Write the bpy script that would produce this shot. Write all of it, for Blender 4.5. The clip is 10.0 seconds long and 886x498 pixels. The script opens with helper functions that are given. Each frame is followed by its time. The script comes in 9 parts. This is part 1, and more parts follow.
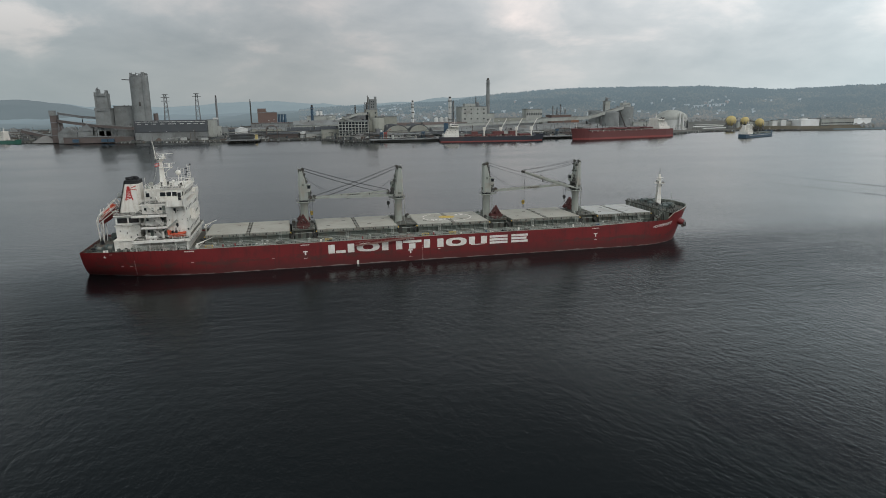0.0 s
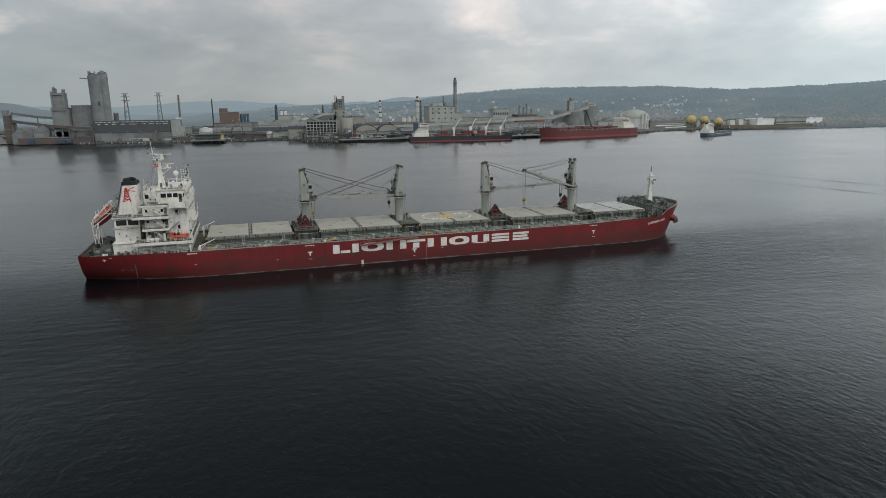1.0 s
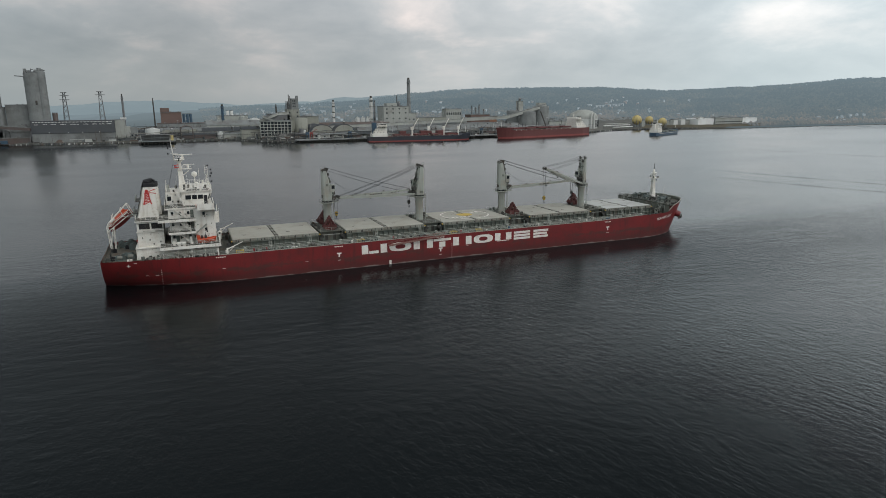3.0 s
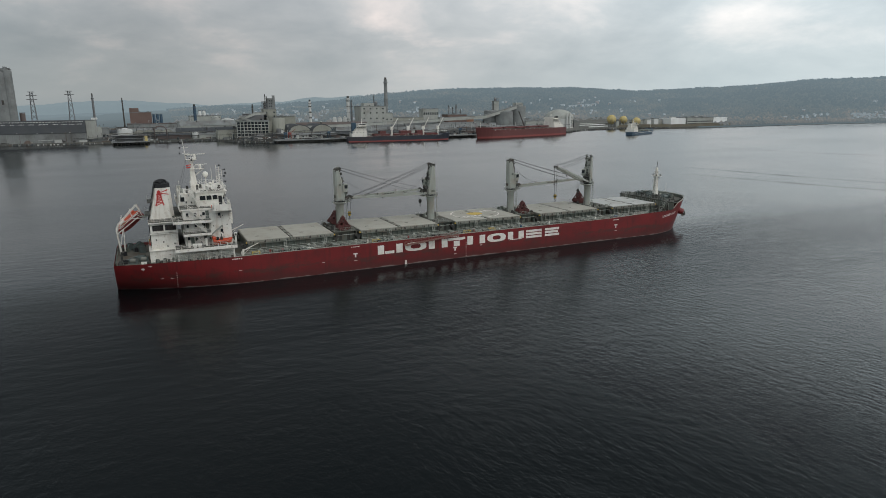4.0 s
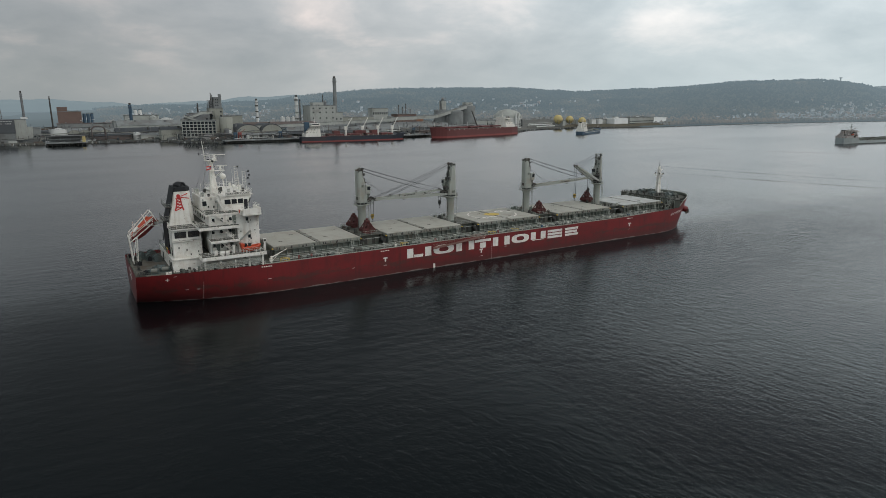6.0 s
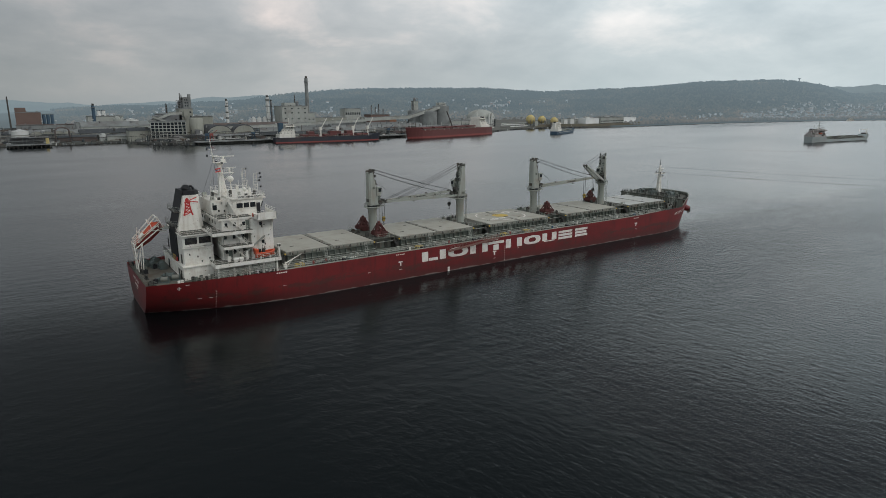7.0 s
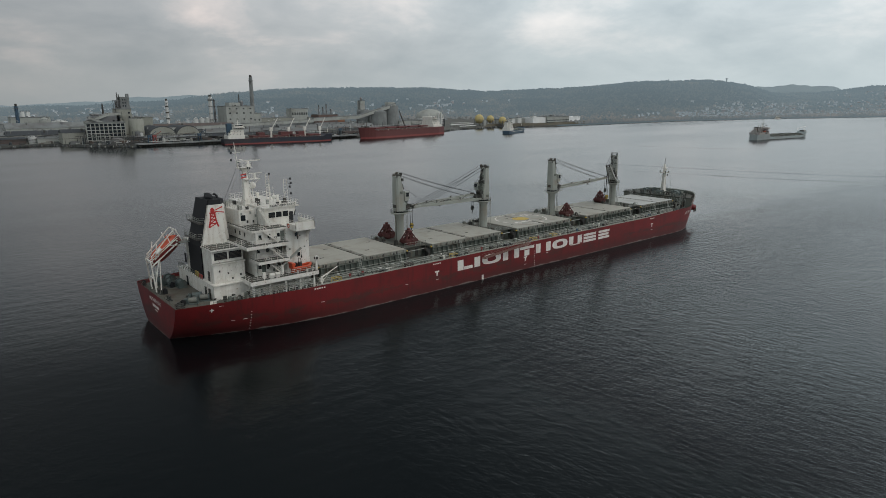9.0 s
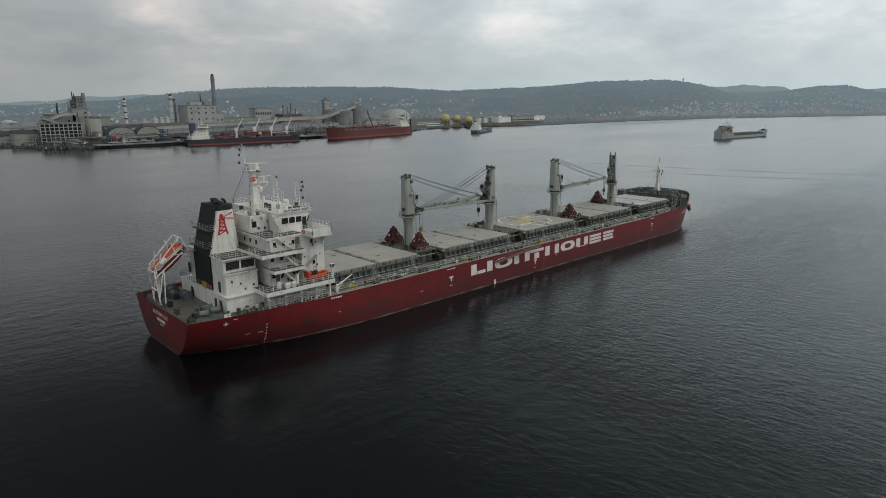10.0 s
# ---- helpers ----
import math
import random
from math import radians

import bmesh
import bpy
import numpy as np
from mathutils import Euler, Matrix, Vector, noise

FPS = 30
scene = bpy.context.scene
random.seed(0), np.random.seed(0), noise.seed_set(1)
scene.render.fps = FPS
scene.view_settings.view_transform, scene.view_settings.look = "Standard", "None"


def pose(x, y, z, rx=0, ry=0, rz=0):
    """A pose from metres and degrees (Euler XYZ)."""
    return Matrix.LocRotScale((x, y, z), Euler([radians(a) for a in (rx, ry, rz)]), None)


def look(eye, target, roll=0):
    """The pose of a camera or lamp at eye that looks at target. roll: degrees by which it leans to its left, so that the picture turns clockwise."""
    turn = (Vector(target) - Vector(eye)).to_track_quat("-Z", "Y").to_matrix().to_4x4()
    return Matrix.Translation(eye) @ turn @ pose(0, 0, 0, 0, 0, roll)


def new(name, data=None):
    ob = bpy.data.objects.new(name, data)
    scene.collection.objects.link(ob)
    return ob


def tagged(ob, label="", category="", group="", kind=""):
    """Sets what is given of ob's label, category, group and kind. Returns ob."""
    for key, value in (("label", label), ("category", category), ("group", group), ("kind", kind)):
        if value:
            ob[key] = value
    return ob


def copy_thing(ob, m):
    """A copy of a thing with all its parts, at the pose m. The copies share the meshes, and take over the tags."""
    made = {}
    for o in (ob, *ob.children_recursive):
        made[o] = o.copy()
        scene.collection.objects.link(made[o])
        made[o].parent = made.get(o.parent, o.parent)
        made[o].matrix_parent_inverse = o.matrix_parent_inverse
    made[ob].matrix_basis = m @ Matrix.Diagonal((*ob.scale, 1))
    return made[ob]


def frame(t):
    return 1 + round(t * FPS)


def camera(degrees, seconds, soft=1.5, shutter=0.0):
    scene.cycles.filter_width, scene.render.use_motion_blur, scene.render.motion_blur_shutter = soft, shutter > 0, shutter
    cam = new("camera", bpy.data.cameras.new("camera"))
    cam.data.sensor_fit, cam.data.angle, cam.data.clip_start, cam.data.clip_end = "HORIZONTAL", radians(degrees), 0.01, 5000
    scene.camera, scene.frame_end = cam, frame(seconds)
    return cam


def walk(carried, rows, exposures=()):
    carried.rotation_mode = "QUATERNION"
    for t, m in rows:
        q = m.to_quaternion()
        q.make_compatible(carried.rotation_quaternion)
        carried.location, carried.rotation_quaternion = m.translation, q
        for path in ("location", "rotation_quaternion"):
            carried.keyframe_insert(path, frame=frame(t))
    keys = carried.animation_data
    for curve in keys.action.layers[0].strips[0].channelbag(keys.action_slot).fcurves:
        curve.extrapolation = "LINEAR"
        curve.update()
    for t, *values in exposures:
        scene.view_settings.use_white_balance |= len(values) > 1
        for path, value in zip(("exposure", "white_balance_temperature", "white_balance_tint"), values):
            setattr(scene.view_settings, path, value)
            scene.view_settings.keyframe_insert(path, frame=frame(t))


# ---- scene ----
cam = camera(69.8, 10.0, soft=0.6)
PATH = [
    (0, (-56.085, -189.707, 43.121), (-55.639, -187.808, 42.68), -0.6),
    (0.5, (-62.003, -188.72, 43.171), (-61.496, -186.837, 42.729), -0.6),
    (1, (-67.945, -187.279, 43.122), (-67.382, -185.412, 42.679), -0.6),
    (1.5, (-73.772, -185.82, 43.227), (-73.157, -183.969, 42.783), -0.6),
    (2, (-79.61, -184.077, 43.219), (-78.952, -182.242, 42.775), -0.6),
    (2.5, (-85.296, -181.819, 43.114), (-84.598, -179.999, 42.67), -0.5),
    (4, (-101.848, -173.428, 42.612), (-101.025, -171.661, 42.168), -0.5),
    (4.5, (-107.138, -170.095, 42.511), (-106.272, -168.348, 42.066), -0.4),
    (5, (-112.2, -166.211, 42.522), (-111.291, -164.486, 42.076), -0.5),
    (5.5, (-116.776, -161.928, 42.421), (-115.825, -160.227, 41.975), -0.4),
    (7, (-129.101, -147.016, 41.99), (-128.017, -145.396, 41.545), -0.4),
    (7.5, (-132.629, -141.712, 41.894), (-131.512, -140.114, 41.448), -0.4),
    (8, (-135.875, -136.192, 41.851), (-134.724, -134.619, 41.404), -0.4),
    (8.5, (-138.997, -130.628, 41.82), (-137.805, -129.086, 41.374), -0.4),
    (9, (-141.923, -124.922, 41.809), (-140.683, -123.418, 41.362), -0.5),
    (9.5, (-144.655, -118.992, 41.774), (-143.37, -117.526, 41.326), -0.5),
    (10, (-147.145, -113.069, 41.764), (-145.814, -111.646, 41.315), -0.5),
]
walk(cam, [(t, look(eye, target, roll)) for t, eye, target, roll in PATH], [(0, 0.0), (4, -0.1), (7, -0.22), (10, -0.32)])

# ---- world and sun: a grey overcast afternoon ----
world = bpy.data.worlds.new("overcast_sky")
scene.world = world
world.use_nodes = True
wn, wl = world.node_tree.nodes, world.node_tree.links
wn.clear()


def wnode(kind, **kw):
    n = wn.new(kind)
    for k, v in kw.items():
        n.inputs[k].default_value = v
    return n


def wmath(op, a, b=None, c=None, clamp=False):
    n = wn.new("ShaderNodeMath")
    n.operation, n.use_clamp = op, clamp
    for i, v in enumerate((a, b, c)):
        if v is None:
            continue
        if isinstance(v, (int, float)):
            n.inputs[i].default_value = v
        else:
            wl.new(v, n.inputs[i])
    return n.outputs[0]


SUN_EL, SUN_AZ = radians(48), radians(150)
sky = wn.new("ShaderNodeTexSky")
sky.sky_type, sky.sun_disc = "NISHITA", False
sky.sun_elevation, sky.sun_rotation = SUN_EL, SUN_AZ
coord = wn.new("ShaderNodeTexCoord")
sep = wn.new("ShaderNodeSeparateXYZ")
wl.new(coord.outputs["Generated"], sep.inputs[0])
up = wmath("MAXIMUM", sep.outputs[2], 0.0)
flat = wmath("ADD", up, 0.42)
cloud_at = wn.new("ShaderNodeCombineXYZ")
wl.new(wmath("DIVIDE", sep.outputs[0], flat), cloud_at.inputs[0])
wl.new(wmath("DIVIDE", sep.outputs[1], flat), cloud_at.inputs[1])
big = wnode("ShaderNodeTexNoise", Scale=1.9, Detail=5.5, Roughness=0.5, Distortion=0.5)
wl.new(cloud_at.outputs[0], big.inputs["Vector"])
soft_cloud = wnode("ShaderNodeTexNoise", Scale=0.8, Detail=3.0, Roughness=0.5)
wl.new(cloud_at.outputs[0], soft_cloud.inputs["Vector"])
# ragged layers of cloud seen edge on near the horizon
edge_on = wn.new("ShaderNodeVectorMath")
edge_on.operation = "MULTIPLY"
edge_on.inputs[1].default_value = (1.0, 1.0, 2.6)
wl.new(coord.outputs["Generated"], edge_on.inputs[0])
ragged = wnode("ShaderNodeTexNoise", Scale=5.6, Detail=7.0, Roughness=0.56, Distortion=0.25)
wl.new(edge_on.outputs[0], ragged.inputs["Vector"])


def thin_place(az, el, wide, tall, amount):
    """A place in the layer where more light comes through, ragged by the same cloud."""
    d = Vector((math.sin(radians(az)) * math.cos(radians(el)), math.cos(radians(az)) * math.cos(radians(el)), math.sin(radians(el))))
    off = wn.new("ShaderNodeVectorMath")
    off.operation = "SUBTRACT"
    off.inputs[1].default_value = d
    wl.new(coord.outputs["Generated"], off.inputs[0])
    sq = wn.new("ShaderNodeVectorMath")
    sq.operation = "MULTIPLY"
    sq.inputs[1].default_value = (1 / wide, 1 / wide, 1 / tall)
    wl.new(off.outputs[0], sq.inputs[0])
    ln = wn.new("ShaderNodeVectorMath")
    ln.operation = "LENGTH"
    wl.new(sq.outputs[0], ln.inputs[0])
    ragged_len = wmath("ADD", ln.outputs["Value"], wmath("MULTIPLY_ADD", ragged.outputs["Fac"], -4.6, 2.3))
    return wmath("MULTIPLY", wmath("SUBTRACT", 1.0, ragged_len, clamp=True), amount)


mixed = wmath("ADD", wmath("MULTIPLY", big.outputs["Fac"], 0.28), wmath("ADD", wmath("MULTIPLY", soft_cloud.outputs["Fac"], 0.3), wmath("MULTIPLY", ragged.outputs["Fac"], 0.42)))
for spot in ((-21, 6.2, 0.08, 0.028, 0.11), (-3, 5.0, 0.1, 0.022, 0.05), (19.5, 5.6, 0.1, 0.022, 0.045), (8, 3.8, 0.08, 0.016, 0.02)):
    mixed = wmath("ADD", mixed, thin_place(*spot))
ramp = wn.new("ShaderNodeValToRGB")
ramp.color_ramp.elements[0].position, ramp.color_ramp.elements[1].position = 0.4, 0.64
ramp.color_ramp.elements[0].color = (0.285, 0.325, 0.345, 1)
ramp.color_ramp.elements[1].color = (0.635, 0.605, 0.585, 1)
mid = ramp.color_ramp.elements.new(0.51)
mid.color = (0.385, 0.418, 0.43, 1)
wl.new(mixed, ramp.inputs[0])
# the layer evens out into haze at the horizon and grows brighter overhead
haze_mix = wn.new("ShaderNodeMixRGB")
haze_mix.inputs[2].default_value = (0.345, 0.395, 0.41, 1)
wl.new(wmath("POWER", wmath("SUBTRACT", 1.0, up, clamp=True), 22.0), haze_mix.inputs[0])
wl.new(ramp.outputs[0], haze_mix.inputs[1])
# sky gain: dimmed above the view northward, raised south and east, tunes the water
toward = wmath("MULTIPLY_ADD", sep.outputs[1], -0.5, 0.5)
high = wmath("MULTIPLY", wmath("SUBTRACT", up, 0.26, clamp=True), 5.0, clamp=True)
belt = wmath("MULTIPLY", wmath("SUBTRACT", up, 0.09, clamp=True), 5.0, clamp=True)
east = wmath("MULTIPLY", wmath("MAXIMUM", sep.outputs[0], 0.0), wmath("MULTIPLY_ADD", high, -0.85, 1.0))
gain = wmath("ADD", wmath("ADD", wmath("MULTIPLY_ADD", east, 1.22, 1.0), wmath("MULTIPLY", belt, wmath("MULTIPLY_ADD", east, 0.55, 0.42))), wmath("MULTIPLY", high, wmath("MULTIPLY_ADD", wmath("POWER", toward, 1.6), 2.9, -1.3)))
# west raised too, added for the water that mirrors it
west = wmath("MULTIPLY", wmath("MAXIMUM", wmath("MULTIPLY", sep.outputs[0], -1.0), 0.0), wmath("MULTIPLY_ADD", high, -0.3, 1.0))
gain = wmath("ADD", gain, wmath("MULTIPLY", west, wmath("MULTIPLY", belt, 1.25)))
# bright band added mostly above the view in the east, lifting the water's reflection
patch_up = wmath("MULTIPLY", wmath("MULTIPLY", wmath("SUBTRACT", up, 0.15, clamp=True), 7.0, clamp=True), wmath("SUBTRACT", 1.0, wmath("MULTIPLY", wmath("SUBTRACT", up, 0.3, clamp=True), 5.0, clamp=True)))
gain = wmath("ADD", gain, wmath("MULTIPLY", wmath("MULTIPLY", wmath("POWER", wmath("MAXIMUM", sep.outputs[0], 0.0), 4.0), patch_up), 2.2))
gain = wmath("MAXIMUM", gain, 0.435)
lit = wn.new("ShaderNodeVectorMath")
lit.operation = "SCALE"
wl.new(haze_mix.outputs[0], lit.inputs[0])
wl.new(gain, lit.inputs["Scale"])
warm_dir = wn.new("ShaderNodeVectorMath")
warm_dir.operation = "DOT_PRODUCT"
warm_dir.inputs[1].default_value = (math.sin(radians(14)), math.cos(radians(14)), 0.06)
wl.new(coord.outputs["Generated"], warm_dir.inputs[0])
warmth = wn.new("ShaderNodeMapRange")
warmth.inputs[1].default_value, warmth.inputs[2].default_value = 0.84, 0.995
wl.new(warm_dir.outputs["Value"], warmth.inputs[0])
tint = wn.new("ShaderNodeMixRGB")
tint.inputs[1].default_value, tint.inputs[2].default_value = (0.985, 1.0, 1.005, 1), (1.04, 0.988, 0.976, 1)
wl.new(warmth.outputs[0], tint.inputs[0])
tinted = wn.new("ShaderNodeVectorMath")
tinted.operation = "MULTIPLY"
wl.new(lit.outputs[0], tinted.inputs[0])
wl.new(tint.outputs[0], tinted.inputs[1])
clouds = wnode("ShaderNodeBackground", Strength=1.0)
wl.new(tinted.outputs[0], clouds.inputs[0])
clear = wnode("ShaderNodeBackground", Strength=0.06)
wl.new(sky.outputs[0], clear.inputs[0])
both = wn.new("ShaderNodeMixShader")
both.inputs[0].default_value = 0.9
wl.new(clear.outputs[0], both.inputs[1])
wl.new(clouds.outputs[0], both.inputs[2])
out = wn.new("ShaderNodeOutputWorld")
wl.new(both.outputs[0], out.inputs[0])

sun = new("sun", bpy.data.lights.new("sun", "SUN"))
sun.data.energy, sun.data.angle, sun.data.color = 0.85, radians(40), (1.0, 0.955, 0.9)
sun.matrix_basis = look((0, 0, 300), (-math.sin(SUN_AZ) * math.cos(SUN_EL) * 9, -math.cos(SUN_AZ) * math.cos(SUN_EL) * 9, 300 - math.sin(SUN_EL) * 9))
scene.view_settings.exposure = 0.0


# ---- materials ----
def material(name, colour, rough=0.6, metal=0.0, second=None, scale=0.3, amount=0.5, stain=None, stain_scale=0.06, stain_amount=0.4,
             streak=0.0, bump=0.0, bump_scale=2.0, per_piece=0.0, glow=None, speck=None):
    """Base colour varied at two scales (grain and stains), with streaks that run down, bump, and a small change from piece to piece."""
    m = bpy.data.materials.new(name)
    m.use_nodes = True
    n, l = m.node_tree.nodes, m.node_tree.links
    p = n["Principled BSDF"]
    p.inputs["Roughness"].default_value, p.inputs["Metallic"].default_value = rough, metal
    tc = n.new("ShaderNodeTexCoord")

    def tex(sc, detail=5.0, stretch=None):
        t = n.new("ShaderNodeTexNoise")
        t.inputs["Scale"].default_value, t.inputs["Detail"].default_value, t.inputs["Roughness"].default_value = sc, detail, 0.62
        if stretch:
            mp = n.new("ShaderNodeMapping")
            mp.inputs["Scale"].default_value = stretch
            l.new(tc.outputs["Object"], mp.inputs[0])
            l.new(mp.outputs[0], t.inputs["Vector"])
        else:
            l.new(tc.outputs["Object"], t.inputs["Vector"])
        return t.outputs["Fac"]

    def blend(fac, lo, hi, amt, a, b):
        r = n.new("ShaderNodeMapRange")
        r.inputs[1].default_value, r.inputs[2].default_value, r.inputs[4].default_value = lo, hi, amt
        l.new(fac, r.inputs[0])
        x = n.new("ShaderNodeMixRGB")
        l.new(r.outputs[0], x.inputs[0])
        for i, c in ((1, a), (2, b)):
            if isinstance(c, tuple):
                x.inputs[i].default_value = (*c, 1)
            else:
                l.new(c, x.inputs[i])
        return x.outputs[0]

    second = second or tuple(c * 0.75 for c in colour)
    col = blend(tex(scale), 0.35, 0.7, amount, colour, second)
    if stain:
        col = blend(tex(stain_scale), 0.5, 0.68, stain_amount, col, stain)
    if streak:
        col = blend(tex(1.0, 4.0, (1.1, 1.1, 0.09)), 0.52, 0.75, streak, col, stain or second)
    if speck:
        col = blend(tex(2.3, 3.0), 0.64, 0.7, speck[3], col, speck[:3])
    if per_piece:
        info = n.new("ShaderNodeObjectInfo")
        h = n.new("ShaderNodeHueSaturation")
        mr = n.new("ShaderNodeMapRange")
        mr.inputs[3].default_value, mr.inputs[4].default_value = 1 - per_piece, 1 + per_piece
        l.new(info.outputs["Random"], mr.inputs[0])
        l.new(mr.outputs[0], h.inputs["Value"])
        l.new(col, h.inputs["Color"])
        col = h.outputs[0]
    l.new(col, p.inputs["Base Color"])
    if bump:
        b = n.new("ShaderNodeBump")
        b.inputs["Strength"].default_value, b.inputs["Distance"].default_value = bump, 0.05
        l.new(tex(bump_scale), b.inputs["Height"])
        l.new(b.outputs[0], p.inputs["Normal"])
    if glow:
        p.inputs["Emission Color"].default_value, p.inputs["Emission Strength"].default_value = (*glow[:3], 1), glow[3]
    return m


def hull_paint():
    """Red topsides over a duller, browner boot band, with rust streaks, scuffs and a pale line where the water laps."""
    m = material("hull_red_paint", (0.18, 0.0125, 0.0135), 0.5, 0, (0.13, 0.0105, 0.0115), 0.2, 0.75, (0.045, 0.015, 0.013), 0.13, 0.55, 0.5, 0.25, 0.5)
    n, l = m.node_tree.nodes, m.node_tree.links
    p = n["Principled BSDF"]
    top = p.inputs["Base Color"].links[0].from_socket
    geo = n.new("ShaderNodeNewGeometry")
    s = n.new("ShaderNodeSeparateXYZ")
    l.new(geo.outputs["Position"], s.inputs[0])
    wob = n.new("ShaderNodeTexNoise")
    wob.inputs["Scale"].default_value, wob.inputs["Detail"].default_value = 0.35, 6
    l.new(geo.outputs["Position"], wob.inputs["Vector"])
    level = n.new("ShaderNodeMath")
    level.operation = "MULTIPLY_ADD"
    level.inputs[1].default_value = 1.1
    l.new(wob.outputs["Fac"], level.inputs[0])
    l.new(s.outputs[2], level.inputs[2])

    def over(lo, hi, amt, under, colour):
        r = n.new("ShaderNodeMapRange")
        r.inputs[1].default_value, r.inputs[2].default_value, r.inputs[3].default_value, r.inputs[4].default_value = lo, hi, amt, 0
        l.new(level.outputs[0], r.inputs[0])
        x = n.new("ShaderNodeMixRGB")
        l.new(r.outputs[0], x.inputs[0])
        l.new(under, x.inputs[1])
        x.inputs[2].default_value = (*colour, 1)
        return x.outputs[0]

    def scuffs(under):
        """Where tugs and fenders have rubbed: broken dark patches in a belt along the forward half of the side."""
        rub = n.new("ShaderNodeTexNoise")
        rub.inputs["Scale"].default_value, rub.inputs["Detail"].default_value, rub.inputs["Roughness"].default_value = 1.0, 7, 0.7
        mp = n.new("ShaderNodeMapping")
        mp.inputs["Scale"].default_value = (0.22, 0.22, 0.55)
        l.new(geo.outputs["Position"], mp.inputs[0])
        l.new(mp.outputs[0], rub.inputs["Vector"])
        belt = n.new("ShaderNodeMapRange")
        belt.inputs[1].default_value, belt.inputs[2].default_value, belt.inputs[3].default_value, belt.inputs[4].default_value = 0.0, 2.4, 0.14, -0.12
        d = n.new("ShaderNodeMath")
        d.operation = "SUBTRACT"
        d.inputs[1].default_value = 3.0
        l.new(s.outputs[2], d.inputs[0])
        ab = n.new("ShaderNodeMath")
        ab.operation = "ABSOLUTE"
        l.new(d.outputs[0], ab.inputs[0])
        l.new(ab.outputs[0], belt.inputs[0])
        tot = n.new("ShaderNodeMath")
        tot.operation = "ADD"
        l.new(rub.outputs["Fac"], tot.inputs[0])
        l.new(belt.outputs[0], tot.inputs[1])
        r = n.new("ShaderNodeMapRange")
        r.inputs[1].default_value, r.inputs[2].default_value, r.inputs[4].default_value = 0.575, 0.7, 0.6
        l.new(tot.outputs[0], r.inputs[0])
        x = n.new("ShaderNodeMixRGB")
        l.new(r.outputs[0], x.inputs[0])
        l.new(under, x.inputs[1])
        x.inputs[2].default_value = (0.046, 0.029, 0.023, 1)
        return x.outputs[0]

    c = over(1.4, 4.2, 0.62, top, (0.055, 0.0125, 0.0115))
    c = over(1.7, 2.2, 0.3, c, (0.07, 0.02, 0.018))
    c = scuffs(c)
    c = over(0.66, 0.74, 0.75, c, (0.22, 0.18, 0.165))
    l.new(c, p.inputs["Base Color"])
    return m


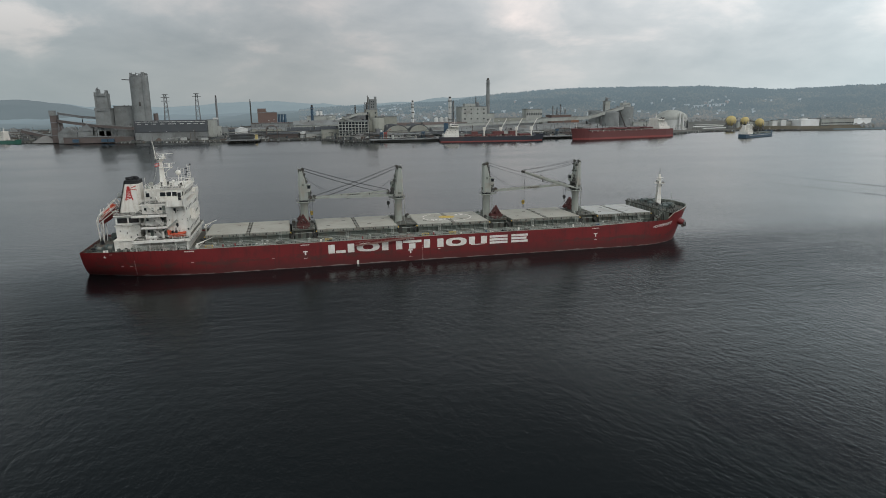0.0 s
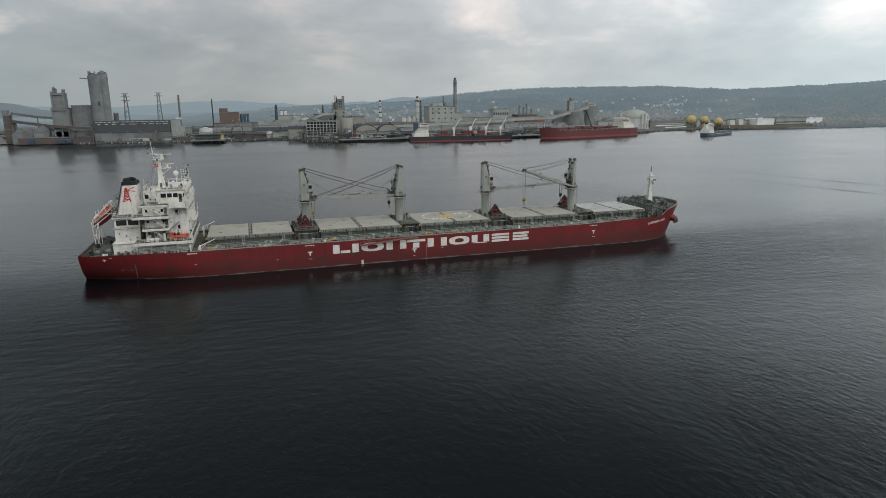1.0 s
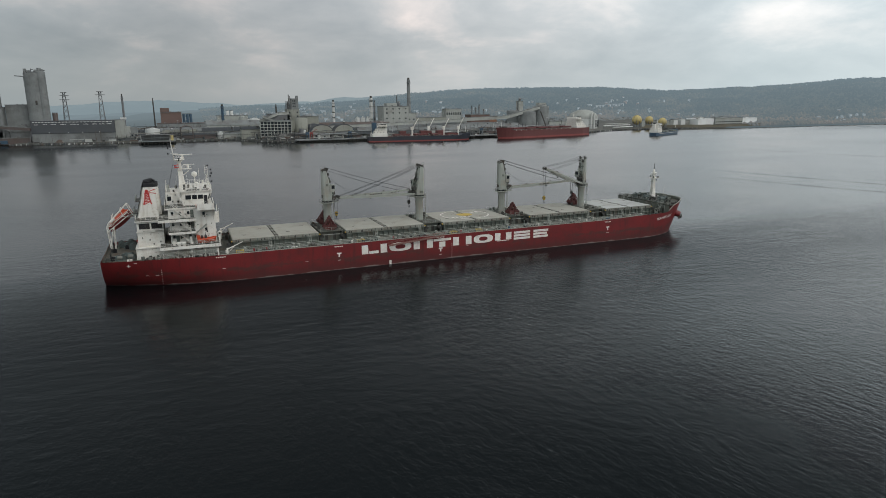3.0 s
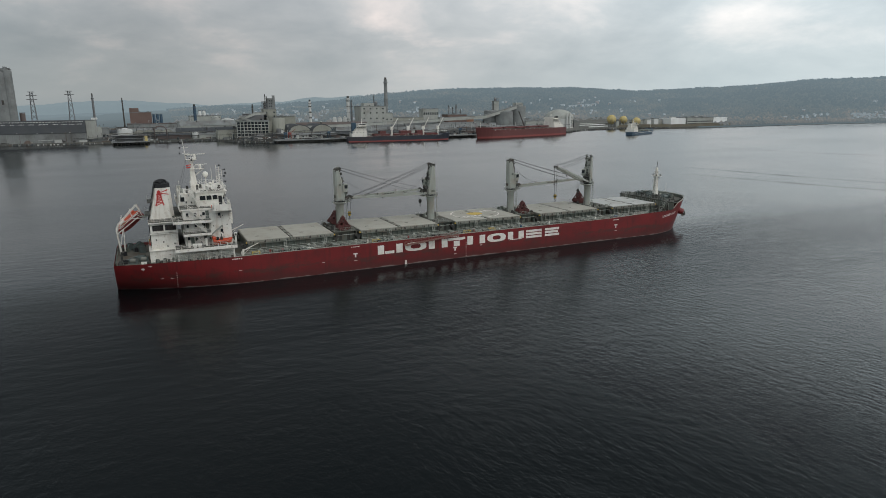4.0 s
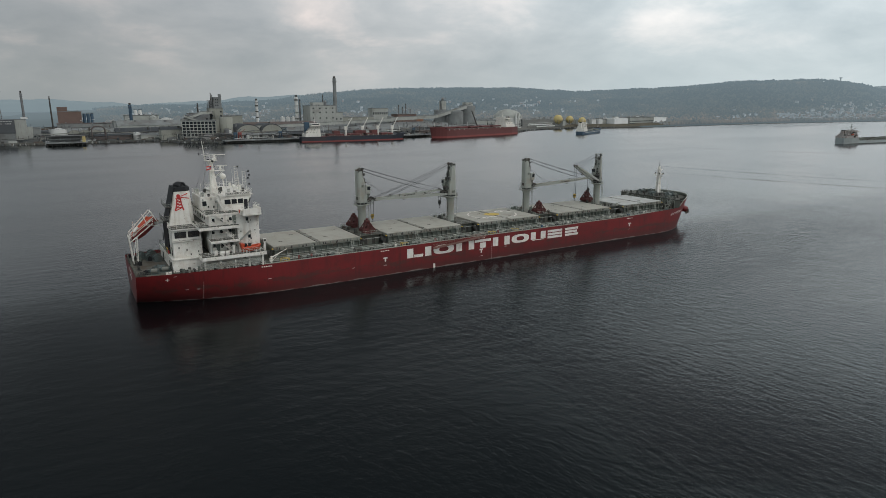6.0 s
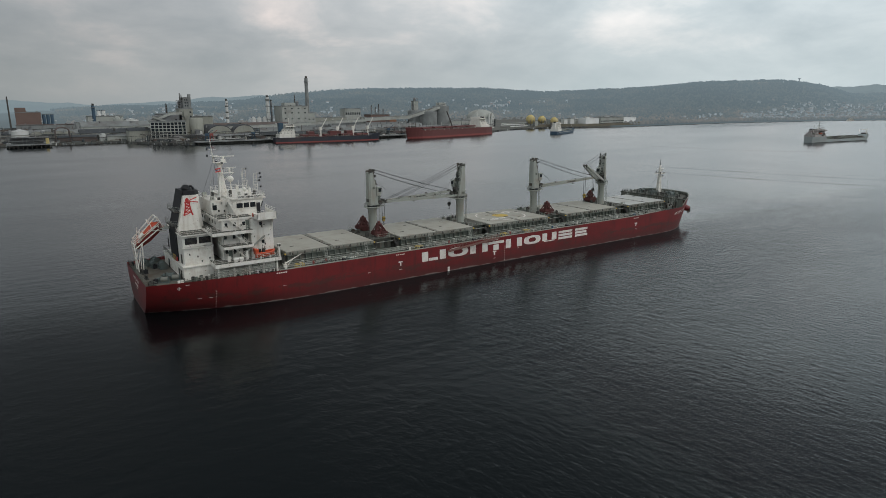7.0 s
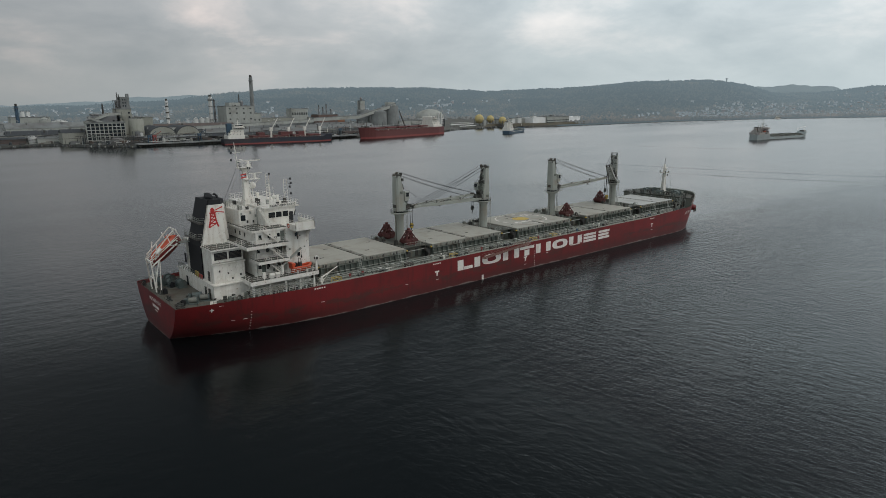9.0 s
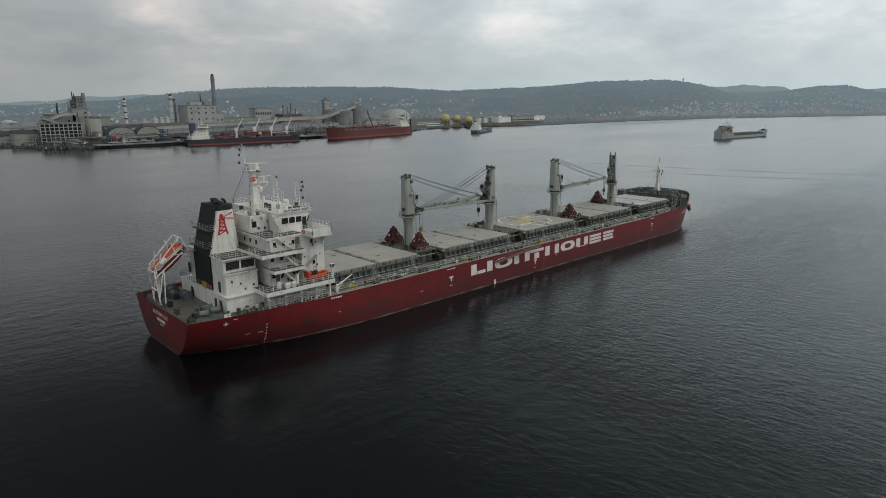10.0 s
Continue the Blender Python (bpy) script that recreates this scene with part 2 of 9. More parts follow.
def water():
    m = bpy.data.materials.new("sea_water")
    m.use_nodes = True
    n, l = m.node_tree.nodes, m.node_tree.links
    p = n["Principled BSDF"]
    p.inputs["Base Color"].default_value = (0.0024, 0.0037, 0.0043, 1)
    p.inputs["IOR"].default_value = 1.34
    p.inputs["Specular Tint"].default_value = (0.84, 1.0, 1.045, 1)
    p.inputs["Roughness"].default_value = 0.13
    geo = n.new("ShaderNodeNewGeometry")

    def tex(sc, detail, turn, stretch):
        mp = n.new("ShaderNodeMapping")
        mp.inputs["Rotation"].default_value, mp.inputs["Scale"].default_value = (0, 0, radians(turn)), (*stretch, 1)
        l.new(geo.outputs["Position"], mp.inputs[0])
        t = n.new("ShaderNodeTexNoise")
        t.inputs["Scale"].default_value, t.inputs["Detail"].default_value, t.inputs["Roughness"].default_value = sc, detail, 0.55
        l.new(mp.outputs[0], t.inputs["Vector"])
        return t.outputs["Fac"]

    def madd(a, k, b=None):
        x = n.new("ShaderNodeMath")
        x.operation = "MULTIPLY_ADD"
        l.new(a, x.inputs[0])
        if isinstance(k, float):
            x.inputs[1].default_value = k
        else:
            l.new(k, x.inputs[1])
        if b is None:
            x.inputs[2].default_value = 0
        else:
            l.new(b, x.inputs[2])
        return x.outputs[0]

    ripples = tex(1.15, 4.0, 35, (1.0, 0.42))
    cross = tex(0.6, 3.0, -20, (1.0, 0.45))
    fine = tex(3.2, 3.0, 50, (1.0, 0.5))
    # calm and ruffled patches
    patch = n.new("ShaderNodeMapRange")
    patch.inputs[1].default_value, patch.inputs[2].default_value, patch.inputs[3].default_value, patch.inputs[4].default_value = 0.36, 0.62, 0.35, 1.0
    l.new(tex(0.012, 3.0, 10, (1.0, 0.5)), patch.inputs[0])
    # longer wind waves whose crests lie across the fjord, in broad ruffled lanes
    lane = n.new("ShaderNodeMapRange")
    lane.inputs[1].default_value, lane.inputs[2].default_value, lane.inputs[3].default_value, lane.inputs[4].default_value = 0.4, 0.62, 0.25, 1.15
    l.new(tex(0.006, 3.0, -8, (0.6, 1.6)), lane.inputs[0])
    waves = madd(tex(0.3, 4.0, 12, (0.45, 1.3)), lane.outputs[0])
    height = madd(madd(ripples, 1.0, madd(cross, 0.9, madd(fine, 0.55))), patch.outputs[0], waves)
    # smoother towards the open fjord, ruffled on this side of the ship
    gap = n.new("ShaderNodeVectorMath")
    gap.operation = "DISTANCE"
    gap.inputs[1].default_value = (-60, -120, 0)
    l.new(geo.outputs["Position"], gap.inputs[0])
    calm = n.new("ShaderNodeMapRange")
    calm.inputs[1].default_value, calm.inputs[2].default_value, calm.inputs[3].default_value, calm.inputs[4].default_value = 150, 470, 1.0, 0.45
    l.new(gap.outputs["Value"], calm.inputs[0])
    # ripples too fine to tell apart far off widen the sheen instead
    sheen = n.new("ShaderNodeMapRange")
    sheen.inputs[1].default_value, sheen.inputs[2].default_value, sheen.inputs[3].default_value, sheen.inputs[4].default_value = 150, 480, 0.15, 0.165
    l.new(sheen.outputs[0], p.inputs["Roughness"])
    l.new(gap.outputs["Value"], sheen.inputs[0])
    b = n.new("ShaderNodeBump")
    b.inputs["Distance"].default_value = 0.088
    # ripple faces leaning to the viewer show most: normals tilt towards the camera's path to fit its view
    back = n.new("ShaderNodeVectorMath")
    back.operation = "SUBTRACT"
    back.inputs[0].default_value = (-60, -120, 0)
    l.new(geo.outputs["Position"], back.inputs[1])
    unit = n.new("ShaderNodeVectorMath")
    unit.operation = "NORMALIZE"
    l.new(back.outputs[0], unit.inputs[0])
    tip = n.new("ShaderNodeMapRange")
    tip.inputs[1].default_value, tip.inputs[2].default_value, tip.inputs[3].default_value, tip.inputs[4].default_value = 110, 480, 0.016, 0.042
    l.new(gap.outputs["Value"], tip.inputs[0])
    gust = n.new("ShaderNodeMapRange")
    gust.inputs[1].default_value, gust.inputs[2].default_value, gust.inputs[3].default_value, gust.inputs[4].default_value = 0.36, 0.62, 0.72, 1.25
    l.new(tex(0.007, 4.0, -8, (0.5, 1.9)), gust.inputs[0])
    share_of = n.new("ShaderNodeMath")
    share_of.operation = "MULTIPLY"
    # beside the hull normals tilt further, fitted so the water there mirrors darker sky
    place_xyz = n.new("ShaderNodeSeparateXYZ")
    l.new(geo.outputs["Position"], place_xyz.inputs[0])

    def ramp_of(socket, x0, x1, y0, y1):
        r = n.new("ShaderNodeMapRange")
        r.inputs[1].default_value, r.inputs[2].default_value, r.inputs[3].default_value, r.inputs[4].default_value = x0, x1, y0, y1
        l.new(socket, r.inputs[0])
        return r.outputs[0]

    def times(p_, q_):
        x = n.new("ShaderNodeMath")
        x.operation = "MULTIPLY"
        l.new(p_, x.inputs[0])
        l.new(q_, x.inputs[1])
        return x.outputs[0]

    hull_lean = times(ramp_of(place_xyz.outputs[1], -95, -55, 0.004, 0.048), ramp_of(place_xyz.outputs[1], -14, 10, 1.0, 0.15))
    total = n.new("ShaderNodeMath")
    total.operation = "ADD"
    l.new(tip.outputs[0], total.inputs[0])
    l.new(hull_lean, total.inputs[1])
    l.new(total.outputs[0], share_of.inputs[0])
    l.new(gust.outputs[0], share_of.inputs[1])
    tilt = n.new("ShaderNodeVectorMath")
    tilt.operation = "SCALE"
    l.new(unit.outputs[0], tilt.inputs[0])
    l.new(share_of.outputs[0], tilt.inputs["Scale"])
    upright = n.new("ShaderNodeVectorMath")
    upright.operation = "ADD"
    upright.inputs[1].default_value = (0, 0, 1)
    l.new(tilt.outputs[0], upright.inputs[0])
    lean = n.new("ShaderNodeVectorMath")
    lean.operation = "NORMALIZE"
    l.new(upright.outputs[0], lean.inputs[0])
    l.new(lean.outputs[0], b.inputs["Normal"])
    l.new(calm.outputs[0], b.inputs["Strength"])
    l.new(height, b.inputs["Height"])
    l.new(b.outputs[0], p.inputs["Normal"])
    return m


RED = hull_paint()
WATER = water()
WHITE = material("white_ship_paint", (0.78, 0.75, 0.69), 0.45, 0, (0.70, 0.68, 0.635), 0.5, 0.7, (0.36, 0.26, 0.17), 0.8, 0.26, 0.42, 0.1, 1.2, speck=(0.2, 0.13, 0.085, 0.7))
MARK = material("white_marking_paint", (0.78, 0.75, 0.70), 0.55, 0, (0.62, 0.57, 0.52), 0.8, 0.7, (0.30, 0.12, 0.10), 0.5, 0.3)
DECK = material("deck_green_grey", (0.07, 0.076, 0.064), 0.75, 0, (0.11, 0.102, 0.085), 0.35, 0.7, (0.11, 0.065, 0.04), 0.25, 0.5, 0, 0.3, 1.5)
FRESH_COVER = material("fresh_hatch_cover_paint", (0.47, 0.475, 0.455), 0.55, 0, (0.43, 0.43, 0.41), 0.15, 0.85, (0.28, 0.24, 0.2), 0.2, 0.45, 0, 0.25, 0.7, speck=(0.2, 0.16, 0.12, 0.5))
COAMING = material("coaming_grey_green", (0.135, 0.152, 0.13), 0.65, 0, (0.11, 0.122, 0.106), 0.5, 0.6, (0.15, 0.09, 0.06), 0.3, 0.4, 0.3, 0.2, 1.0)
COVER = material("hatch_cover_paint", (0.40, 0.385, 0.335), 0.62, 0, (0.35, 0.335, 0.29), 0.15, 0.85, (0.25, 0.20, 0.15), 0.28, 0.45, 0, 0.25, 0.7, speck=(0.2, 0.16, 0.12, 0.5))
CRANE = material("crane_grey_paint", (0.33, 0.345, 0.31), 0.5, 0, (0.28, 0.29, 0.265), 0.4, 0.6, (0.26, 0.18, 0.12), 0.3, 0.35, 0.35, 0.12, 1.5)
BLACK = material("black_paint", (0.009, 0.0095, 0.012), 0.75, 0, (0.016, 0.016, 0.018), 0.5, 0.6)
DARK = material("dark_machinery", (0.045, 0.047, 0.045), 0.6, 0.2, (0.09, 0.08, 0.065), 0.8, 0.7, (0.10, 0.05, 0.03), 0.5, 0.5)
GRAB = material("grab_red_oxide", (0.082, 0.016, 0.015), 0.7, 0, (0.09, 0.03, 0.024), 0.9, 0.7, (0.04, 0.025, 0.02), 0.7, 0.5)
ORANGE = material("lifeboat_orange", (0.5, 0.07, 0.025), 0.4, 0, (0.55, 0.08, 0.03), 1.0, 0.5)
DKRED = material("lifeboat_dark_red", (0.23, 0.03, 0.028), 0.45, 0)
FLAGBLUE = material("flag_blue", (0.03, 0.04, 0.16), 0.7)
LOGO = material("logo_red", (0.50, 0.03, 0.025), 0.5, 0, (0.42, 0.03, 0.025), 1.0, 0.4)
GLASS = material("dark_window_glass", (0.012, 0.015, 0.018), 0.08, 0)
YELLOW = material("yellow_marking_paint", (0.58, 0.40, 0.06), 0.6, 0, (0.45, 0.33, 0.1), 0.8, 0.6)
WINCH = material("winch_green_grey", (0.10, 0.125, 0.12), 0.55, 0, (0.07, 0.08, 0.075), 0.8, 0.7, (0.10, 0.055, 0.035), 0.6, 0.4)
ROPE = material("mooring_rope", (0.21, 0.21, 0.185), 0.9, 0, (0.14, 0.14, 0.12), 3.0, 0.6, None, 1, 0, 0, 0.6, 6)


# ---- mesh helpers ----
class Geo:
    """Gathers vertices and faces of one part."""

    def __init__(self):
        self.v, self.f = [], []

    def add(self, verts, faces):
        k = len(self.v)
        self.v += [tuple(p) for p in verts]
        self.f += [tuple(i + k for i in f) for f in faces]
        return self

    def box(self, x0, x1, y0, y1, z0, z1):
        return self.hexa([(x0, y0, z0), (x1, y0, z0), (x1, y1, z0), (x0, y1, z0), (x0, y0, z1), (x1, y0, z1), (x1, y1, z1), (x0, y1, z1)])

    def hexa(self, p):
        return self.add(p, [(0, 3, 2, 1), (4, 5, 6, 7), (0, 1, 5, 4), (1, 2, 6, 5), (2, 3, 7, 6), (3, 0, 4, 7)])

    def loft(self, rings, caps=True):
        n = len(rings[0])
        faces = [(r * n + i, r * n + (i + 1) % n, (r + 1) * n + (i + 1) % n, (r + 1) * n + i) for r in range(len(rings) - 1) for i in range(n)]
        if caps:
            faces += [tuple(range(n))[::-1], tuple(range((len(rings) - 1) * n, len(rings) * n))]
        return self.add([p for r in rings for p in r], faces)

    def bar(self, p, q, w, h=None):
        """A beam of rectangular section from p to q."""
        p, q, h = Vector(p), Vector(q), h or w
        d = (q - p).normalized()
        side = d.cross(Vector((0, 0, 1)))
        side = Vector((1, 0, 0)) if side.length < 1e-4 else side.normalized()
        top = side.cross(d)
        a, b = side * w / 2, top * h / 2
        return self.hexa([p - a - b, p + a - b, q + a - b, q - a - b, p - a + b, p + a + b, q + a + b, q - a + b])

    def tube(self, p, q, r, r2=None, n=8):
        p, q, r2 = Vector(p), Vector(q), r if r2 is None else r2
        d = (q - p).normalized()
        side = d.orthogonal().normalized()
        top = d.cross(side)
        ring = [side * math.cos(2 * math.pi * i / n) + top * math.sin(2 * math.pi * i / n) for i in range(n)]
        return self.loft([[p + o * r for o in ring], [q + o * r2 for o in ring]])

    def path(self, points, r, n=5):
        """A bent tube through the points."""
        pts = [Vector(p) for p in points]
        side = (pts[1] - pts[0]).orthogonal().normalized()
        rings = []
        for i, p in enumerate(pts):
            d = ((pts[min(i + 1, len(pts) - 1)] - p).normalized() + (p - pts[max(i - 1, 0)]).normalized()).normalized()
            side = (side - d * side.dot(d)).normalized()
            top = d.cross(side)
            rings.append([p + (side * math.cos(2 * math.pi * k / n) + top * math.sin(2 * math.pi * k / n)) * r for k in range(n)])
        return self.loft(rings)

    def turned(self, cx, cy, profile, n=20):
        """A surface of revolution about an upright axis: profile of (radius, z)."""
        return self.loft([[(cx + r * math.cos(2 * math.pi * i / n), cy + r * math.sin(2 * math.pi * i / n), z) for i in range(n)] for r, z in profile])

    def prism(self, outline, fix, a, b):
        """An outline in two axes, pushed along the third ('x', 'y' or 'z') from a to b."""
        def at(u, v, w):
            return {"x": (w, u, v), "y": (u, w, v), "z": (u, v, w)}[fix]
        return self.loft([[at(u, v, a) for u, v in outline], [at(u, v, b) for u, v in outline]])


def part(name, geo, mat, parent=None, label="", smooth=False, bevel=0.0, m=None):
    """One mesh object under a thing or a part (or a thing of its own, with no parent)."""
    me = bpy.data.meshes.new(name)
    bm = bmesh.new()
    vs = [bm.verts.new(p) for p in geo.v]
    for f in geo.f:
        try:
            bm.faces.new([vs[i] for i in f])
        except ValueError:
            pass
    bmesh.ops.recalc_face_normals(bm, faces=bm.faces)
    if bevel:
        bmesh.ops.bevel(bm, geom=list(bm.edges), offset=bevel, segments=1, affect="EDGES", clamp_overlap=True)
    for f in bm.faces:
        f.smooth = smooth
    bm.to_mesh(me)
    bm.free()
    if smooth:
        me.set_sharp_from_angle(angle=radians(40))
    me.materials.append(mat)
    ob = new(name, me)
    if parent:
        ob.parent = parent
    if m is not None:
        ob.matrix_basis = m
    if label:
        ob["label"] = label
    return ob


def share(name, me, parent, m):
    """An alike piece: an object of its own on a mesh that its fellows use too."""
    ob = new(name, me)
    ob.parent, ob.matrix_basis = parent, m
    return ob


def thing(name, label, category, group="", kind="", at=(0, 0, 0), turn=0.0):
    ob = new(name)
    ob.matrix_basis = pose(*at, 0, 0, turn)
    return tagged(ob, label, category, group, kind)


def railing(points, height=1.0, step=1.6, r=0.035, rails=3):
    """Posts and rails along a line of points at deck height."""
    g = Geo()
    for a, b in zip(points, points[1:]):
        a, b = Vector(a), Vector(b)
        k = max(1, round((b - a).length / step))
        for i in range(k + 1):
            q = a.lerp(b, i / k)
            g.tube(q, q + Vector((0, 0, height)), r, None, 4)
        for j in range(rails):
            h = Vector((0, 0, height * (j + 1) / rails))
            g.tube(a + h, b + h, r * 0.8, None, 4)
    return g


def text_geo(words, width, height):
    """Flat lettering in the built-in font, scaled to a box that starts at (0, 0) in its plane."""
    curve = bpy.data.curves.new("lettering", "FONT")
    curve.body, curve.resolution_u, curve.fill_mode, curve.offset = words, 3, "FRONT", 0.018
    holder = bpy.data.objects.new("lettering", curve)
    scene.collection.objects.link(holder)
    me = bpy.data.meshes.new_from_object(holder.evaluated_get(bpy.context.evaluated_depsgraph_get()))
    xs, ys = [v.co.x for v in me.vertices], [v.co.y for v in me.vertices]
    sx, sy = width / (max(xs) - min(xs)), height / (max(ys) - min(ys))
    flat_v = [((v.co.x - min(xs)) * sx, (v.co.y - min(ys)) * sy) for v in me.vertices]
    faces = [tuple(p.vertices) for p in me.polygons]
    bpy.data.objects.remove(holder)
    bpy.data.curves.remove(curve)
    bpy.data.meshes.remove(me)
    return flat_v, faces


# ---- water and land ----
sheet = Geo().box(-5200, 5200, -5200, 5200, -0.02, 0)
sheet.f = [(4, 5, 6, 7)]
sea = tagged(part("water", sheet, WATER), "dark calm fjord water with small ripples", "water", kind="structure")
# long low swells left by a passing ship
for line, wide_w, high_w in (([(225, 182), (232, 120), (240, 77), (252, 33), (262, 6), (278, -24), (312, -90)], 2.2, 0.38), ([(195, 125), (203, 90), (212, 49), (226, 9), (247, -30), (284, -92)], 2.1, 0.38),
                             ([(384, 330), (392, 280), (402, 220), (413, 169), (440, 129), (475, 80)], 3.2, 0.45), ([(250, 190), (258, 110), (270, 40), (290, -20)], 1.8, 0.2)):
    g = Geo()
    line = [Vector((*p, 0)) for p in line]
    fine = []
    for i in range(len(line) - 1):
        p0, p1, p2, p3 = line[max(0, i - 1)], line[i], line[i + 1], line[min(len(line) - 1, i + 2)]
        for k in range(8):
            t = k / 8
            fine.append(0.5 * ((2 * p1) + (p2 - p0) * t + (2 * p0 - 5 * p1 + 4 * p2 - p3) * t * t + (3 * p1 - p0 - 3 * p2 + p3) * t ** 3))
    for i, q in enumerate(fine):
        d = (fine[min(i + 1, len(fine) - 1)] - fine[max(i - 1, 0)]).normalized()
        side = Vector((-d.y, d.x, 0))
        fade = min(1, i / 8, (len(fine) - 1 - i) / 8) * (0.75 + 0.5 * noise.noise((i * 0.3, wide_w, 0)))
        for u, h in ((-1, 0), (-0.55, 0.4), (-0.1, 1), (0.3, 0.6), (1, 0)):
            g.v.append(tuple(q + side * u * wide_w + Vector((0, 0, 0.004 + h * high_w * max(0, fade)))))
    g.f = [(i * 5 + k, i * 5 + k + 1, (i + 1) * 5 + k + 1, (i + 1) * 5 + k) for i in range(len(fine) - 1) for k in range(4)]
    part("swell", g, WATER, sea, smooth=True)

SHORE = [(-1700, 1350), (-900, 1020), (-430, 795), (-392, 762), (-328, 728), (-256, 703), (-159, 695), (-66, 690), (-26, 688), (3, 630), (33, 596), (68, 588), (127, 588),
         (250, 584), (310, 584), (436, 602), (452, 606), (532, 658), (647, 684), (692, 655), (767, 645), (877, 638), (1135, 630), (1444, 552), (1869, 335), (2500, -60), (3300, -700)]
HUB = Vector((-60, -150))


def shore_range(az):
    d = Vector((math.sin(radians(az)), math.cos(radians(az))))
    for (ax, ay), (bx, by) in zip(SHORE, SHORE[1:]):
        a, e = Vector((ax, ay)) - HUB, Vector((bx - ax, by - ay))
        den = d.x * e.y - d.y * e.x
        if abs(den) > 1e-9:
            s = (a.x * e.y - a.y * e.x) / den
            u = (a.x * d.y - a.y * d.x) / den
            if s > 0 and 0 <= u <= 1:
                return s
    return 2600.0


def table(rows, x):
    return float(np.interp(x, [r[0] for r in rows], [r[1] for r in rows]))


# ridge line: bearing, elevation in degrees above eye height, and its range
RIDGE = [(-60, -0.9), (-20, -0.95), (-10, -0.9), (-3, -0.6), (2, -0.25), (6, -0.05), (9, 0.02), (14, 0.2), (17, 0.52), (21, 0.95), (25, 1.15), (32, 1.22), (36, 1.08), (39, 0.86), (41.5, 0.76), (44, 0.92),
         (48, 0.98), (50.5, 1.2), (54, 1.45), (57.2, 1.53), (60.3, 1.55), (61.9, 1.36), (63.4, 1.0), (64.9, 0.5), (66, 0.38), (68.3, 0.5), (70.7, 0.7), (72, 0.83), (73.5, 0.92), (74.5, 0.68), (76, 0.3), (80, 0.2), (90, 0.2), (110, 0.2)]
RANGE = [(-60, 2600), (-5, 2300), (10, 2100), (40, 2000), (60, 2300), (66, 2550), (80, 2800), (110, 3100)]


def smooth(a, b, x):
    t = min(1, max(0, (x - a) / (b - a)))
    return t * t * (3 - 2 * t)


def land_height(x, y, az=None, r=None, rs=None):
    if az is None:
        dx, dy = x - HUB.x, y - HUB.y
        az, r = math.degrees(math.atan2(dx, dy)), math.hypot(dx, dy)
        rs = shore_range(az)
    far = table(RANGE, az)
    crest = 43 + far * math.tan(radians(table(RIDGE, az)))
    start = min(rs + 420 - 360 * smooth(40, 56, az), far - 450)
    h = 2.4 + max(0, crest - 2.4) * (smooth(start, far, r) ** 0.85) * (1 - 0.45 * smooth(far + 100, far + 1500, r))
    h += 9 * smooth(start, start + 500, r) * noise.noise((x * 0.006, y * 0.006, 3)) + 4 * smooth(start, start + 400, r) * noise.noise((x * 0.02, y * 0.02, 7))
    return h


land_geo = Geo()
AZ = [-58 + 0.5 * i for i in range(337)]
OFFS = [0, 0.4, 30, 80, 150, 230, 320, 420, 520, 620, 720, 830, 950, 1080, 1220, 1360, 1500, 1650, 1800, 2000, 2250, 2600, 3000]
for az in AZ:
    rs = shore_range(az)
    for k, o in enumerate(OFFS):
        r = rs + o * (1 if k < 2 else (4700 - rs) / 3000)
        x, y = HUB.x + r * math.sin(radians(az)), HUB.y + r * math.cos(radians(az))
        land_geo.v.append((x, y, -1.5 if k == 0 else 2.4 if k < 3 else land_height(x, y, az, r, rs)))
w = len(OFFS)


def band(k0, k1, a0=-99, a1=99):
    """The strip of the land between two rings."""
    g = Geo()
    g.v = land_geo.v
    g.f = [(a * w + k, (a + 1) * w + k, (a + 1) * w + k + 1, a * w + k + 1) for a in range(len(AZ) - 1) if a0 <= AZ[a] < a1 for k in range(k0, k1)]
    return g


def joined(a, b):
    a.f += b.f
    return a


LAND = material("quay_ground", (0.115, 0.115, 0.105), 0.9, 0, (0.075, 0.078, 0.07), 0.02, 0.9, (0.15, 0.135, 0.11), 0.008, 0.6, 0, 0.4, 0.05)
# tint of the haze, given off by the far surfaces themselves
HAZE_TINT = (0.258, 0.333, 0.376)
HILL = material("far_hillside", (0.022, 0.024, 0.018), 0.95, 0, (0.04, 0.035, 0.026), 0.008, 0.9, glow=(*HAZE_TINT, 0.33))


def haze_glow(mat, near, far):
    """Haze painted as glow that grows with distance: hillsides pale from one range to the next."""
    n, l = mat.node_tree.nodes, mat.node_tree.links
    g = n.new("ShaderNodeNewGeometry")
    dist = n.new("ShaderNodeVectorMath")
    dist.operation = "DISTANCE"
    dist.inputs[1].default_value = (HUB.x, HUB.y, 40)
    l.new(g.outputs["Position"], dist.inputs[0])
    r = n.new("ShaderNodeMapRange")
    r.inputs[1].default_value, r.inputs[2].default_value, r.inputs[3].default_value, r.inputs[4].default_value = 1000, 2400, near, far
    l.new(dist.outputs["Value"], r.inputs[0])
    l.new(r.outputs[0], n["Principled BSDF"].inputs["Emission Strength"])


haze_glow(HILL, 0.33, 0.74)
HILL.node_tree.nodes["Principled BSDF"].inputs["Specular IOR Level"].default_value = 0.0
near_rings = 7
tagged(part("ground", joined(band(0, near_rings, -99, 40), band(0, 4, 40, 46)), LAND, smooth=True), "flat grey industrial land along the quay", "ground", kind="structure")
tagged(part("backdrop", joined(joined(band(near_rings, w - 1), band(4, near_rings, 40, 46)), band(0, near_rings, 46, 999)), HILL, smooth=True), "far hillsides, paled by a painted haze glow", "hills", kind="structure")

